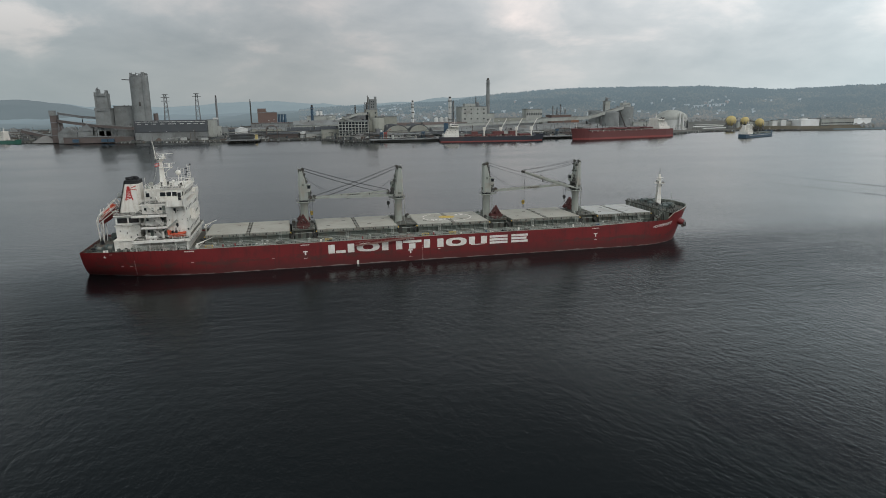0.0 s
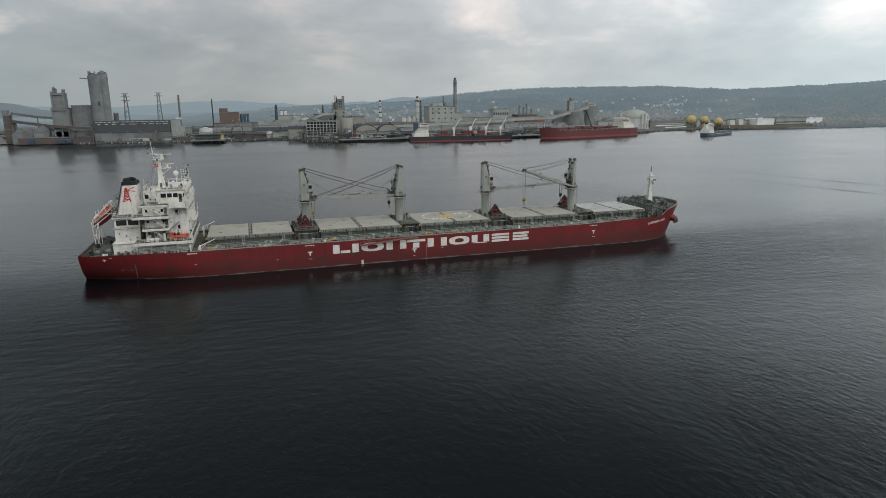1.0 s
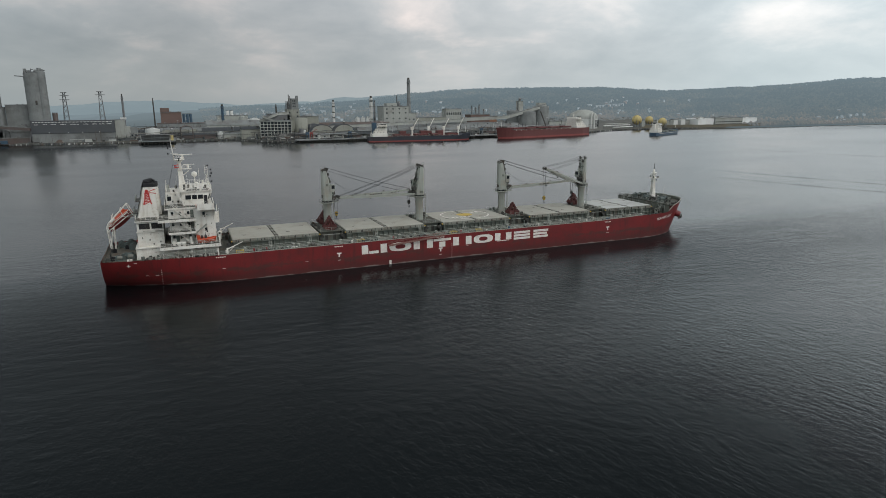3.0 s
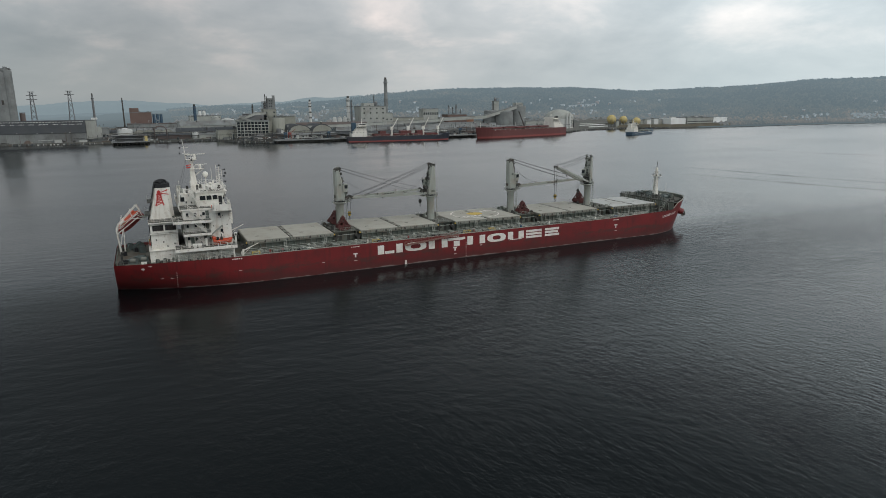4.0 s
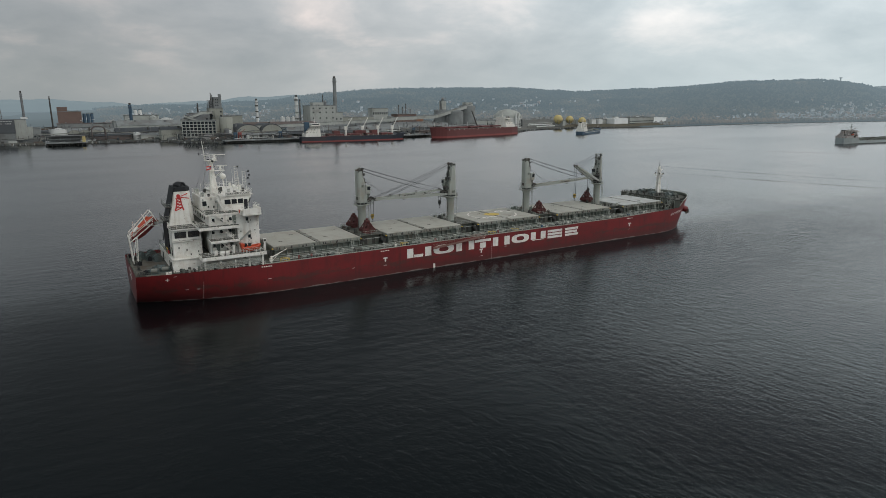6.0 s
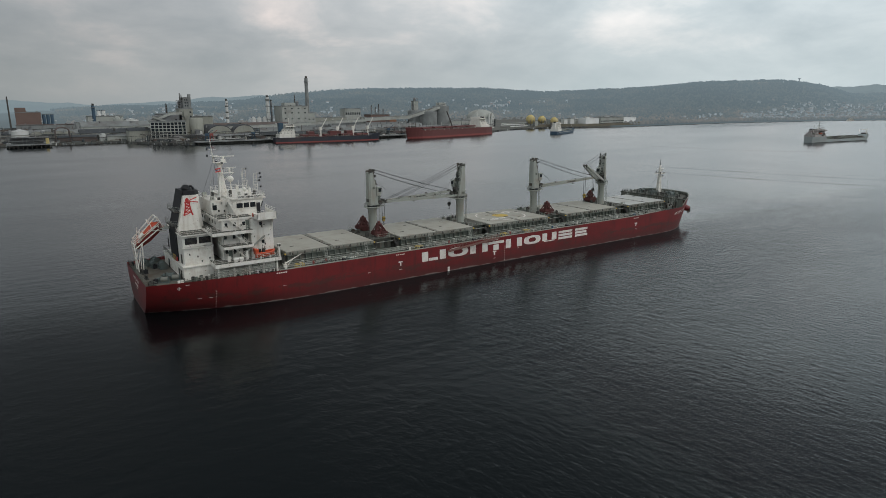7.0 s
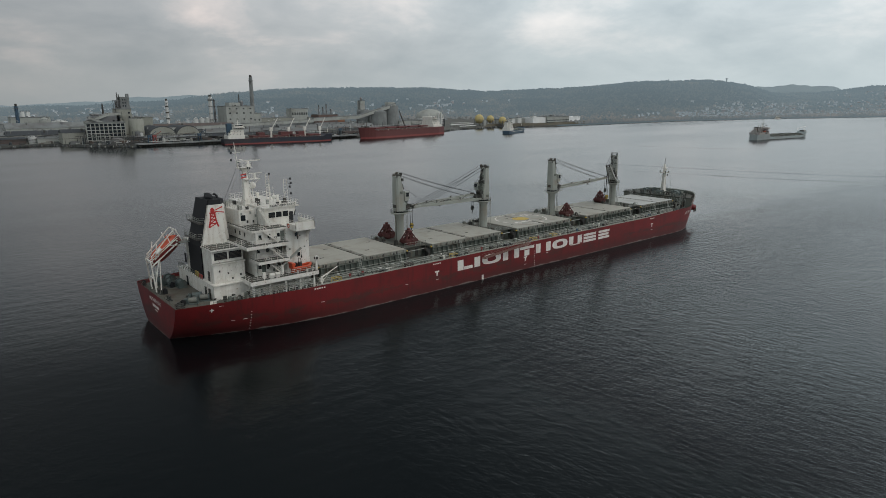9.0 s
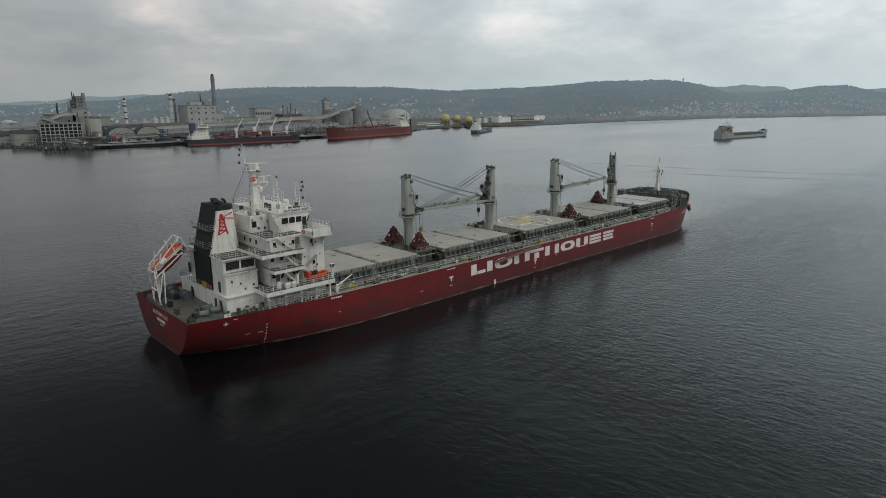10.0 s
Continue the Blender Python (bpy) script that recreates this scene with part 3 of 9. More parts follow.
# far ranges, their haze put in as a pale glow of the ground itself
FAR = material("far_range", (0.07, 0.085, 0.085), 0.95, 0, (0.055, 0.07, 0.07), 0.004, 0.7, glow=(*HAZE_TINT, 0.62))


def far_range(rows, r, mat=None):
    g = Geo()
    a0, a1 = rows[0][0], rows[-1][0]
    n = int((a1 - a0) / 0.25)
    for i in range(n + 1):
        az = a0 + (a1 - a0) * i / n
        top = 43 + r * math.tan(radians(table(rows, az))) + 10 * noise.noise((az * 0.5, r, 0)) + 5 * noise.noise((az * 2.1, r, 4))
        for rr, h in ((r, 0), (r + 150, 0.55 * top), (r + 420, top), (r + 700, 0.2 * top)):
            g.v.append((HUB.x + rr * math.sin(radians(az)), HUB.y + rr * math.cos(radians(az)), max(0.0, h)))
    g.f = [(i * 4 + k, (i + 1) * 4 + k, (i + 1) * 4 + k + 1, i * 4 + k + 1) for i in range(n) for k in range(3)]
    return tagged(part("backdrop", g, mat or FAR, smooth=True), "distant pale blue wooded ridge with a painted haze glow", "hills", kind="structure")


# nearer ridge: the same haze glow, weaker
LOW = material("near_range", (0.05, 0.06, 0.06), 0.95, 0, (0.035, 0.045, 0.045), 0.006, 0.8, glow=(*HAZE_TINT, 0.38))
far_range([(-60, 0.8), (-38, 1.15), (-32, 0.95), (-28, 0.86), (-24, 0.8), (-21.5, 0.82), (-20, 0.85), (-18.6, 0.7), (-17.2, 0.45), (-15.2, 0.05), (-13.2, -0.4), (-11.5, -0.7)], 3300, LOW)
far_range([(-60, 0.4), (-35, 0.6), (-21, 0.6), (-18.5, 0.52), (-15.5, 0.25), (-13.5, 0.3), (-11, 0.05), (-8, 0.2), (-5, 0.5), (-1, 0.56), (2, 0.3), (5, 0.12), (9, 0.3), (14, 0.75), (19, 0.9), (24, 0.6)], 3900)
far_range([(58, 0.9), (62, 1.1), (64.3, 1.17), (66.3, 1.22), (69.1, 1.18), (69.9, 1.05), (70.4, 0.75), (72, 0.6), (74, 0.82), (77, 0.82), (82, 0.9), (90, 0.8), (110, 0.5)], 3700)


# ---- the bulk carrier ----
BEAM = 16.1
ship = thing("bulk_carrier", "long red bulk carrier with grey deck cranes, lying in calm water", "ship")
MID, NARROW = -1.0, 0.938
ship.matrix_basis = Matrix.Translation((0, MID, 0)) @ Matrix.Diagonal((1, NARROW, 1, 1))


def abeam(y):
    """From the ship's own breadth to the world."""
    return MID + NARROW * y


def sheer(x):
    """Height of the hull's top edge: level amidships, a little higher aft, swept up to the forecastle."""
    return 6.85 + 0.15 * (1 - smooth(-96, -86, x)) + 0.6 * smooth(25, 52, x) + 1.9 * smooth(57.0, 60.6, x) + 1.25 * smooth(59, 68, x)


def half(x, z):
    """Half breadth of the hull at a place along it and a height."""
    u = min(1, max(0, z / 10.5))
    if x < -70:
        end = 6.2 + 6.9 * min(1, max(0, z / 6.8)) ** 0.52 if z >= 0 else 6.2 + 1.2 * z
        s = (-70 - x) / 40.7
        return BEAM - (BEAM - max(2, end)) * s ** (2.4 + 1.0 * min(1, max(0, z) / 7))
    x0, tip, p = 45 + 3.0 * u, 66.8 + 3.2 * u - (0 if z > 0 else 0.3 * -z), 2.0 + 0.35 * u
    if x <= x0:
        return BEAM
    s = min(1, (x - x0) / (tip - x0))
    return BEAM * max(0.0, 1 - s ** p) ** (1 / p)


XS = [-110.7 + 2.0 * i for i in range(21)] + [-65 + 6 * i for i in range(19)] + [45 + 1.5 * i for i in range(5)] + [52 + 0.6 * i for i in range(15)] + [61.0 + 0.7 * i for i in range(6)]


def bow_x(i, z):
    """The last stations close in on the stem at each height."""
    u = min(1, max(0, z / 10.5))
    tip = 66.8 + 3.2 * u - (0 if z > 0 else 0.3 * -z)
    return 64.5 + (tip - 64.5) * (1 - (1 - i) ** 2.2)


hull = Geo()
stations = [(x, None) for x in XS] + [(None, (k + 1) / 12) for k in range(12)]
LEVELS = 9
for side in (-1, 1):
    base = len(hull.v)
    for x, b in stations:
        top = sheer(x if b is None else 66)
        for k in range(LEVELS):
            z = -4 + (top + 4) * (0, 0.18, 0.4, 0.48, 0.6, 0.7, 0.8, 0.92, 1.0)[k]
            xx = x if b is None else bow_x(b, z)
            hull.v.append((xx, side * half(xx, z), z))
    n = len(stations)
    hull.f += [(base + a * LEVELS + k, base + (a + 1) * LEVELS + k, base + (a + 1) * LEVELS + k + 1, base + a * LEVELS + k + 1) for a in range(n - 1) for k in range(LEVELS - 1)]
n_side = len(stations) * LEVELS
hull.f += [(k, k + 1, n_side + k + 1, n_side + k) for k in range(LEVELS - 1)]
part("hull", hull, RED, ship, "red painted hull with rust streaks and scuffs", smooth=True)


def sheet_between(xs, z_of, inset, thick=0.25):
    """A deck plate that follows the hull's outline."""
    g = Geo()
    for dz in (0, -thick):
        for x in xs:
            y = max(0.05, half(x, z_of(x)) - inset)
            g.v += [(x, -y, z_of(x) + dz), (x, y, z_of(x) + dz)]
    m = len(xs)
    g.f = [(2 * i, 2 * i + 2, 2 * i + 3, 2 * i + 1) for i in range(m - 1)] + [(2 * m + 2 * i, 2 * m + 2 * i + 1, 2 * m + 2 * i + 3, 2 * m + 2 * i + 2) for i in range(m - 1)]
    g.f += [(2 * i, 2 * m + 2 * i, 2 * m + 2 * i + 2, 2 * i + 2) for i in range(m - 1)] + [(2 * i + 1, 2 * i + 3, 2 * m + 2 * i + 3, 2 * m + 2 * i + 1) for i in range(m - 1)]
    g.f += [(0, 1, 2 * m + 1, 2 * m), (2 * m - 2, 4 * m - 2, 4 * m - 1, 2 * m - 1)]
    return g


main_xs = [x for x in XS if -110.6 < x < 60.2] + [-110.55]
SKIRT = material("hatch_skirt_paint", (0.23, 0.232, 0.2), 0.65, 0, (0.2, 0.2, 0.175), 0.5, 0.7, (0.16, 0.10, 0.07), 0.4, 0.5, 0.4, speck=(0.09, 0.055, 0.04, 0.6))
STRIP = material("worn_side_deck", (0.34, 0.335, 0.285), 0.8, 0, (0.25, 0.245, 0.21), 0.6, 0.8, (0.15, 0.09, 0.055), 0.4, 0.6, 0, 0.3, 1.0)
for s_ in (-1, 1):
    part("side_deck_strip", Geo().loft([[(x, s_ * (half(x, 6.4) - 3.1), 6.285), (x, s_ * (half(x, 6.4) - 0.3), 6.285), (x, s_ * (half(x, 6.4) - 0.3), 6.33), (x, s_ * (half(x, 6.4) - 3.1), 6.33)] for x in [-83 + 4.5 * i for i in range(30)]]), STRIP, ship, "paler worn strip of side deck")
    for i in range(66):
        x = -82 + 2 * i
        part("gunwale_rib", Geo().box(x - 0.05, x + 0.05, min(s_ * (half(x, 6.5) - 0.75), s_ * (half(x, 6.5) - 0.26)), max(s_ * (half(x, 6.5) - 0.75), s_ * (half(x, 6.5) - 0.26)), 6.33, sheer(x) + 0.1), CRANE, ship)
main_deck = part("main_deck", sheet_between(sorted(main_xs), lambda x: 6.28, 0.4), DECK, ship, "grey green steel deck, rust stained")
fc_xs = [58.0, 58.7, 59.5, 60.2, 61, 62.5, 63.5, 64.5, 65.5, 66.5, 67.2, 67.8, 68.3, 68.7]
part("forecastle_deck", sheet_between(fc_xs, lambda x: 9.75, 0.15), DECK, ship)
fb = Geo().box(58.0, 58.25, -half(58.0, 8) + 0.4, half(58.0, 8) - 0.4, 6.28, 9.7)
bulkhead = part("forecastle_bulkhead", fb, COAMING, ship)
for i in range(23):
    part("stiffener", Geo().box(57.86, 58.0, -12.1 + 1.1 * i, -11.98 + 1.1 * i, 6.3, 9.5), SKIRT, bulkhead)

# hatches: coaming with stays, two cover panels each
HATCHES = [(-80.0, -58.2), (-50.0, -27.6), (-21.0, 0.2), (8.2, 29.6), (36.8, 57.0)]
HATCH_TOP = 9.35
STAY = part("stay", Geo().hexa([(-0.06, 0, 0), (0.06, 0, 0), (0.06, 0.95, 0), (-0.06, 0.95, 0), (-0.06, 0, 2.02), (0.06, 0, 2.02), (0.06, 0.5, 2.02), (-0.06, 0.5, 2.02)]), COAMING).data
bpy.data.objects.remove(bpy.data.objects["stay"])
for k, (a, b) in enumerate(HATCHES):
    hw = 9.3 if k < 4 else 8.9
    if k == 4:
        b = 54.4
    co = Geo().box(a, b, -hw + 0.35, hw - 0.35, 6.28, 8.45)
    coam = part("hatch_coaming", co, COAMING, ship, "grey green ribbed hatch coaming")
    nst = round((b - a) / 1.45)
    for i in range(nst + 1):
        x = a + (b - a) * i / nst
        for s in (-1, 1):
            share("stay", STAY, coam, pose(x, s * (hw - 0.35), 6.28, 0, 0, 0 if s > 0 else 180))
    for s in (-1, 1):
        part("coaming_bar", Geo().box(a - 0.1, b + 0.1, min(s * hw * 0.96, s * (hw + 0.3)), max(s * hw * 0.96, s * (hw + 0.3)), 8.3, 8.46), COAMING, coam)
        part("side_rail", Geo().box(a - 0.4, b + 0.4, s * (hw + 0.72) - 0.05, s * (hw + 0.72) + 0.05, 7.25, 7.36), CRANE, coam)
    for cx in (a - 0.55, b + 0.55):
        part("corner_marker", Geo().tube((cx, -hw - 0.1, 8.75), (cx, -hw + 0.3, 8.75), 0.18, 0.18, 10), YELLOW, coam, "yellow corner roller")
    mid = (a + b) / 2
    part("hinge_strip", Geo().box(mid - 0.27, mid + 0.27, -hw, hw, 8.5, HATCH_TOP - 0.05), SKIRT, coam, "narrow strip between two cover panels", bevel=0.04)
    for i in range(4):
        hy = -hw + 2.0 + (2 * hw - 4) * i / 3
        part("hinge", Geo().tube((mid - 0.5, hy, HATCH_TOP - 0.04), (mid + 0.5, hy, HATCH_TOP - 0.04), 0.1, None, 6), DARK, coam)
    for i in range(int((b - a) / 2.9)):
        for s in (-1, 1):
            part("cleat", Geo().box(a + 1 + 2.9 * i, a + 1.3 + 2.9 * i, min(s * hw, s * (hw + 0.16)), max(s * hw, s * (hw + 0.16)), 8.3, 8.95), DARK, coam)
    for p0, p1 in ((a - 0.35, mid - 0.42), (mid + 0.42, b + 0.35)):
        pg = Geo().hexa([(p0, -hw, 8.5), (p1, -hw, 8.5), (p1, hw, 8.5), (p0, hw, 8.5), (p0, -hw, HATCH_TOP - 0.12), (p1, -hw, HATCH_TOP - 0.12), (p1, hw, HATCH_TOP - 0.12), (p0, hw, HATCH_TOP - 0.12)])
        pn = part("hatch_panel", pg, SKIRT, ship, "pale grey steel hatch cover panel", bevel=0.06)
        tp = Geo()
        tp.hexa([(p0 + 0.1, -hw + 0.1, HATCH_TOP - 0.13), (p1 - 0.1, -hw + 0.1, HATCH_TOP - 0.13), (p1 - 0.1, hw - 0.1, HATCH_TOP - 0.13), (p0 + 0.1, hw - 0.1, HATCH_TOP - 0.13),
                 (p0 + 0.3, -hw + 0.3, HATCH_TOP - 0.03), (p1 - 0.3, -hw + 0.3, HATCH_TOP - 0.03), (p1 - 0.3, hw - 0.3, HATCH_TOP), (p0 + 0.3, hw - 0.3, HATCH_TOP)])
        part("cover_plate", tp, FRESH_COVER if k == 4 else COVER, pn)
        for s in (-1, 1):
            for i in range(6):
                cx = p0 + (p1 - p0) * (i + 0.5) / 6
                part("side_lug", Geo().box(cx - 0.12, cx + 0.12, min(s * hw, s * (hw + 0.1)), max(s * hw, s * (hw + 0.1)), 8.55, 9.1), COAMING if i % 2 else DARK, pn)
        for k2 in range(2):
            cx, cy = p0 + (p1 - p0) * (0.3 + 0.45 * k2), -4.2 + 7.5 * k2
            part("cover_eye", Geo().box(cx - 0.5, cx + 0.5, cy - 0.16, cy + 0.16, HATCH_TOP - 0.02, HATCH_TOP + 0.03), DARK, pn)

# cranes: foot, jib tip
CRANES = [(-53.4, (-28.4, 1.3, 18.1)), (-25.5, (-50.2, -1.3, 17.4)), (2.3, (28.6, 0.3, 18.1)), (32.3, (9.0, -15.6, 24.2))]


def crane(x, tip):
    tip = Vector(tip)
    foot = Vector((x, 0, 16.9))
    d = (tip - foot)
    d.z = 0
    d.normalize()
    s = Vector((-d.y, d.x, 0))
    top = 25.2
    c = new("deck_crane")
    c.parent = ship
    tagged(c, "tall grey deck crane with horizontal jib")
    part("pedestal", Geo().turned(x, 0, [(1.4, 6.28), (1.22, 7.4), (1.13, 9), (1.12, 15.3), (1.42, 15.7), (1.45, 16.2)], 24), CRANE, c, smooth=True)
    part("platform", Geo().turned(x, 0, [(1.55, 15.95), (2.15, 16.0), (2.15, 16.16), (1.5, 16.2)], 24), CRANE, c, smooth=True)
    part("slew_ring", Geo().turned(x, 0, [(1.3, 16.15), (1.42, 16.25), (1.42, 16.62), (1.2, 16.7)], 24), BLACK, c, "black slewing ring")

    def at(f, w, z):
        return Vector((x, 0, z)) + d * f + s * w

    def block(f0, f1, w0, w1, z0, z1):
        return Geo().loft([[at(f0, w0, z), at(f1, w0, z), at(f1, w1, z), at(f0, w1, z)] for z in (z0, z1)])
    rings = []
    for z, f0, f1, w in ((16.62, -1.3, 1.4, 1.25), (18.4, -1.3, 1.35, 1.25), (22.6, -1.3, 0.55, 1.14), (top - 0.2, -1.25, 0.1, 1.0)):
        rings.append([at(f0, -w * 0.72, z), at(f0 + 0.35, -w, z), at(f1 - 0.3, -w, z), at(f1, -w * 0.72, z), at(f1, w * 0.72, z), at(f1 - 0.3, w, z), at(f0 + 0.35, w, z), at(f0, w * 0.72, z)])
    house = part("crane_house", Geo().loft(rings), CRANE, c, smooth=False)
    part("house_seam", block(-1.36, 1.4, -1.3, 1.3, 18.36, 18.44), CRANE, house)
    for wv in (-0.8, 0.8):
        sv = Geo()
        for a0, z in ((-0.75, top - 0.05), (0.1, top + 0.3)):
            sv.tube(at(a0, wv - 0.12, z), at(a0, wv + 0.12, z), 0.4, None, 12)
        sv.bar(at(-1.2, wv, top - 0.4), at(0.35, wv, top + 0.45), 0.2, 0.4).bar(at(0.1, wv, top - 0.6), at(0.25, wv, top + 0.5), 0.2, 0.3)
        part("sheave_head", sv, DARK, c, "dark sheave head")
    part("top_rail", railing([at(-1.2, -1.0, top - 0.2), at(-1.2, 1.0, top - 0.2), at(0, 1.0, top - 0.2), at(0, -1.0, top - 0.2), at(-1.2, -1.0, top - 0.2)], 0.9, 1.0, 0.03, 2), CRANE, house)
    cab = Geo().loft([[at(0.7, -1.55, z), at(2.0 + k, -1.55, z), at(2.0 + k, -0.35, z), at(0.7, -0.35, z)] for z, k in ((19.0, -0.2), (20.0, 0.1), (21.2, -0.05))])
    part("cab", cab, CRANE, house, "driver's cab with dark windows")
    part("cab_window", block(2.0, 2.12, -1.45, -0.45, 19.95, 20.9), GLASS, house)
    part("cab_window", block(1.1, 1.95, -1.6, -1.52, 20.0, 20.95), GLASS, house)
    part("house_hatch", block(-0.4, 0.1, -1.38, -1.2, 20.8, 21.4), COAMING, house)
    part("house_vent", block(-1.38, -1.26, -0.6, 0.6, 17.4, 18.2), DARK, house, "dark louvred vent")
    part("house_vent", block(-0.7, 0.3, 1.3, 1.42, 17.3, 17.9), COAMING, house)
    # machinery on the jib's side: winch drums, wire guides, boxes and a caged ladder
    for z, w, r in ((17.3, 0.0, 0.5), (18.7, 0.35, 0.42)):
        part("winch_drum", Geo().tube(at(1.75, w - 0.75, z), at(1.75, w + 0.75, z), r, None, 12).tube(at(1.75, w - 0.8, z), at(1.75, w - 0.72, z), r + 0.18, None, 12).tube(at(1.75, w + 0.72, z), at(1.75, w + 0.8, z), r + 0.18, None, 12), DARK, c, "dark wire winch drum", smooth=True)
    for f, w, z, k in ((1.35, 0.95, 19.6, 0.22), (1.1, 0.3, 20.6, 0.26), (0.95, 0.75, 21.7, 0.2), (0.75, -0.4, 22.4, 0.24), (0.55, 0.5, 23.4, 0.2), (0.45, -0.6, 24.0, 0.18), (1.5, -0.9, 18.3, 0.26)):
        part("machine_box", block(f - k, f + k, w - k * 0.6, w + k * 0.6, z - k * 1.7, z + k * 1.9), COAMING if k > 0.2 else CRANE, c)
    crr = random.Random(int(x * 10))
    for i in range(24):
        z = crr.uniform(16.9, 24.6)
        f = 1.45 - 1.3 * max(0, z - 18.4) / 6.6
        w, k = crr.uniform(-1.0, 1.0), crr.uniform(0.12, 0.34)
        g_ = block(f - 0.1, f + crr.uniform(0.25, 0.6), w - k, w + k, z - k * crr.uniform(0.6, 1.8), z + k) if i % 3 else Geo().tube(at(f + 0.15, w, z - 0.9), at(f - 0.05, w, z + 0.9), 0.07, None, 6).tube(at(f + 0.3, w - 0.3, z), at(f + 0.3, w + 0.3, z), 0.22, None, 10)
        part("head_gear", g_, DARK if i % 4 else COAMING, c)
    lc = Geo()
    for w in (0.95, 1.3):
        lc.bar(at(1.55, w, 16.7), at(0.45, w, top - 0.2), 0.06)
    for i in range(18):
        z = 17.0 + 0.45 * i
        f = 1.55 - 1.1 * (z - 16.7) / (top - 16.9)
        lc.bar(at(f, 0.95, z), at(f, 1.3, z), 0.05)
        if i % 3 == 0:
            lc.bar(at(f, 0.9, z), at(f + 0.55, 1.0, z), 0.05).bar(at(f + 0.55, 1.0, z), at(f + 0.55, 1.35, z), 0.05)
    part("house_ladder", lc, CRANE, c)
    part("machine_platform", block(1.2, 3.0, -1.5, 1.5, 16.15, 16.28), CRANE, c)
    part("platform_rail", railing([at(1.6, -1.45, 16.28), at(2.95, -1.45, 16.28), at(2.95, 1.45, 16.28), at(1.6, 1.45, 16.28)], 1.0, 1.0, 0.035, 2), CRANE, c)
    # the jib: two girders, deepest at a third of their length, drawn together at the tip, with cross ties
    a = at(1.8, 0, 17.1)
    run = tip - a
    jb = Geo()
    for w in (-1, 1):
        rings = []
        for u, deep in ((0, 0.4), (0.08, 0.55), (0.33, 0.72), (0.7, 0.62), (1.0, 0.4)):
            q = a + run * u + s * w * (1.1 - 0.6 * u)
            rings.append([q + s * 0.17 + Vector((0, 0, deep * 0.35)), q - s * 0.17 + Vector((0, 0, deep * 0.35)), q - s * 0.17 - Vector((0, 0, deep * 0.65)), q + s * 0.17 - Vector((0, 0, deep * 0.65))])
        jb.loft(rings)
    for i in range(1, 10):
        q = a + run * (i / 10)
        wv = 1.1 - 0.6 * i / 10
        jb.bar(q - s * wv, q + s * wv, 0.2, 0.3)
        q2 = a + run * ((i - 0.5) / 10)
        jb.bar(q - s * wv, q2 + s * (wv + 0.05), 0.1, 0.1)
    jib = part("jib", jb, CRANE, c, "long grey box girder jib")
    for u in (0.58,):
        q = a + run * u + s * -0.85
        part("jib_lamp", Geo().bar(q, q + Vector((0, 0, -0.7)), 0.1).tube(q + d * -0.2 + Vector((0, 0, -0.7)), q + d * 0.2 + Vector((0, 0, -0.8)), 0.18, 0.24), DARK, jib)
    for u in (0.3, 0.66):
        q = a + run * u + Vector((0, 0, 0.62))
        part("wire_guide", Geo().tube(q - s * 0.2, q + s * 0.2, 0.16, None, 10).bar(q, q - Vector((0, 0, 0.5)), 0.1), DARK, jib)
    for i in range(9):
        q = a + run * (0.44 + 0.021 * i) - s * (1.1 - 0.6 * 0.5 + 0.19)
        hv = Vector((0, 0, 0.15))
        part("painted_bar", Geo().hexa([q - hv, q + d * 0.3 - hv, q + d * 0.3 - hv + s * 0.08, q - hv + s * 0.08, q + hv, q + d * 0.3 + hv, q + d * 0.3 + hv + s * 0.08, q + hv + s * 0.08]), DARK, jib)
    part("tip_sheave", Geo().tube(tip - s * 0.55, tip - s * 0.25, 0.4, None, 12).tube(tip + s * 0.25, tip + s * 0.55, 0.4, None, 12).tube(tip - s * 0.6, tip + s * 0.6, 0.12, None, 8), DARK, jib)
    part("jib_foot_sheave", Geo().tube(a - s * 1.4 + Vector((0, 0, 0.3)), a - s * 1.1 + Vector((0, 0, 0.3)), 0.6, None, 12), DARK, jib)
    part("jib_foot_sheave", Geo().tube(a + d * 1.2 - s * 0.5 + Vector((0, 0, 0.5)), a + d * 1.2 + s * 0.5 + Vector((0, 0, 0.5)), 0.4, None, 12), DARK, jib)
    for wv, f, z0, zz in ((-0.8, 1.0, top + 0.6, 0.45), (0.8, 1.0, top + 0.6, 0.45), (-0.8, 0.84, top - 0.1, 0.35), (0.8, 0.84, top - 0.1, 0.35)):
        sag = [at(0.3, wv, z0).lerp(a + run * f + s * wv * 0.6 + Vector((0, 0, zz)), k / 6) - Vector((0, 0, 1.1 * (k / 6) * (1 - k / 6))) for k in range(7)]
        part("wire", Geo().path(sag, 0.05, 4), BLACK, c, "dark luffing wire")
    part("wire", Geo().tube(at(0.6, 0.9, 22.6), a + run * 0.3 + s * 0.7 + Vector((0, 0, 0.4)), 0.025, None, 4), BLACK, c)
    part("wire", Geo().tube(at(0.6, -0.4, 23.2), a + run * 0.22 - s * 0.2 + Vector((0, 0, 0.5)), 0.025, None, 4), BLACK, c)
    # ladder up the pedestal, rail round the platform
    ld = Geo()
    lx = x + 1.65
    for dy in (-0.28, 0.28):
        ld.tube((lx, -0.8 + dy, 6.3), (lx, -0.8 + dy, 16.9), 0.055, None, 4)
    for i in range(25):
        ld.tube((lx, -1.08, 6.6 + 0.4 * i), (lx, -0.52, 6.6 + 0.4 * i), 0.04, None, 4)
    for z in (8, 10.5, 13, 15.2):
        ld.bar((lx, -0.8, z), (x + 1.2, -0.7, z), 0.08)
    part("ladder", ld, CRANE, c)
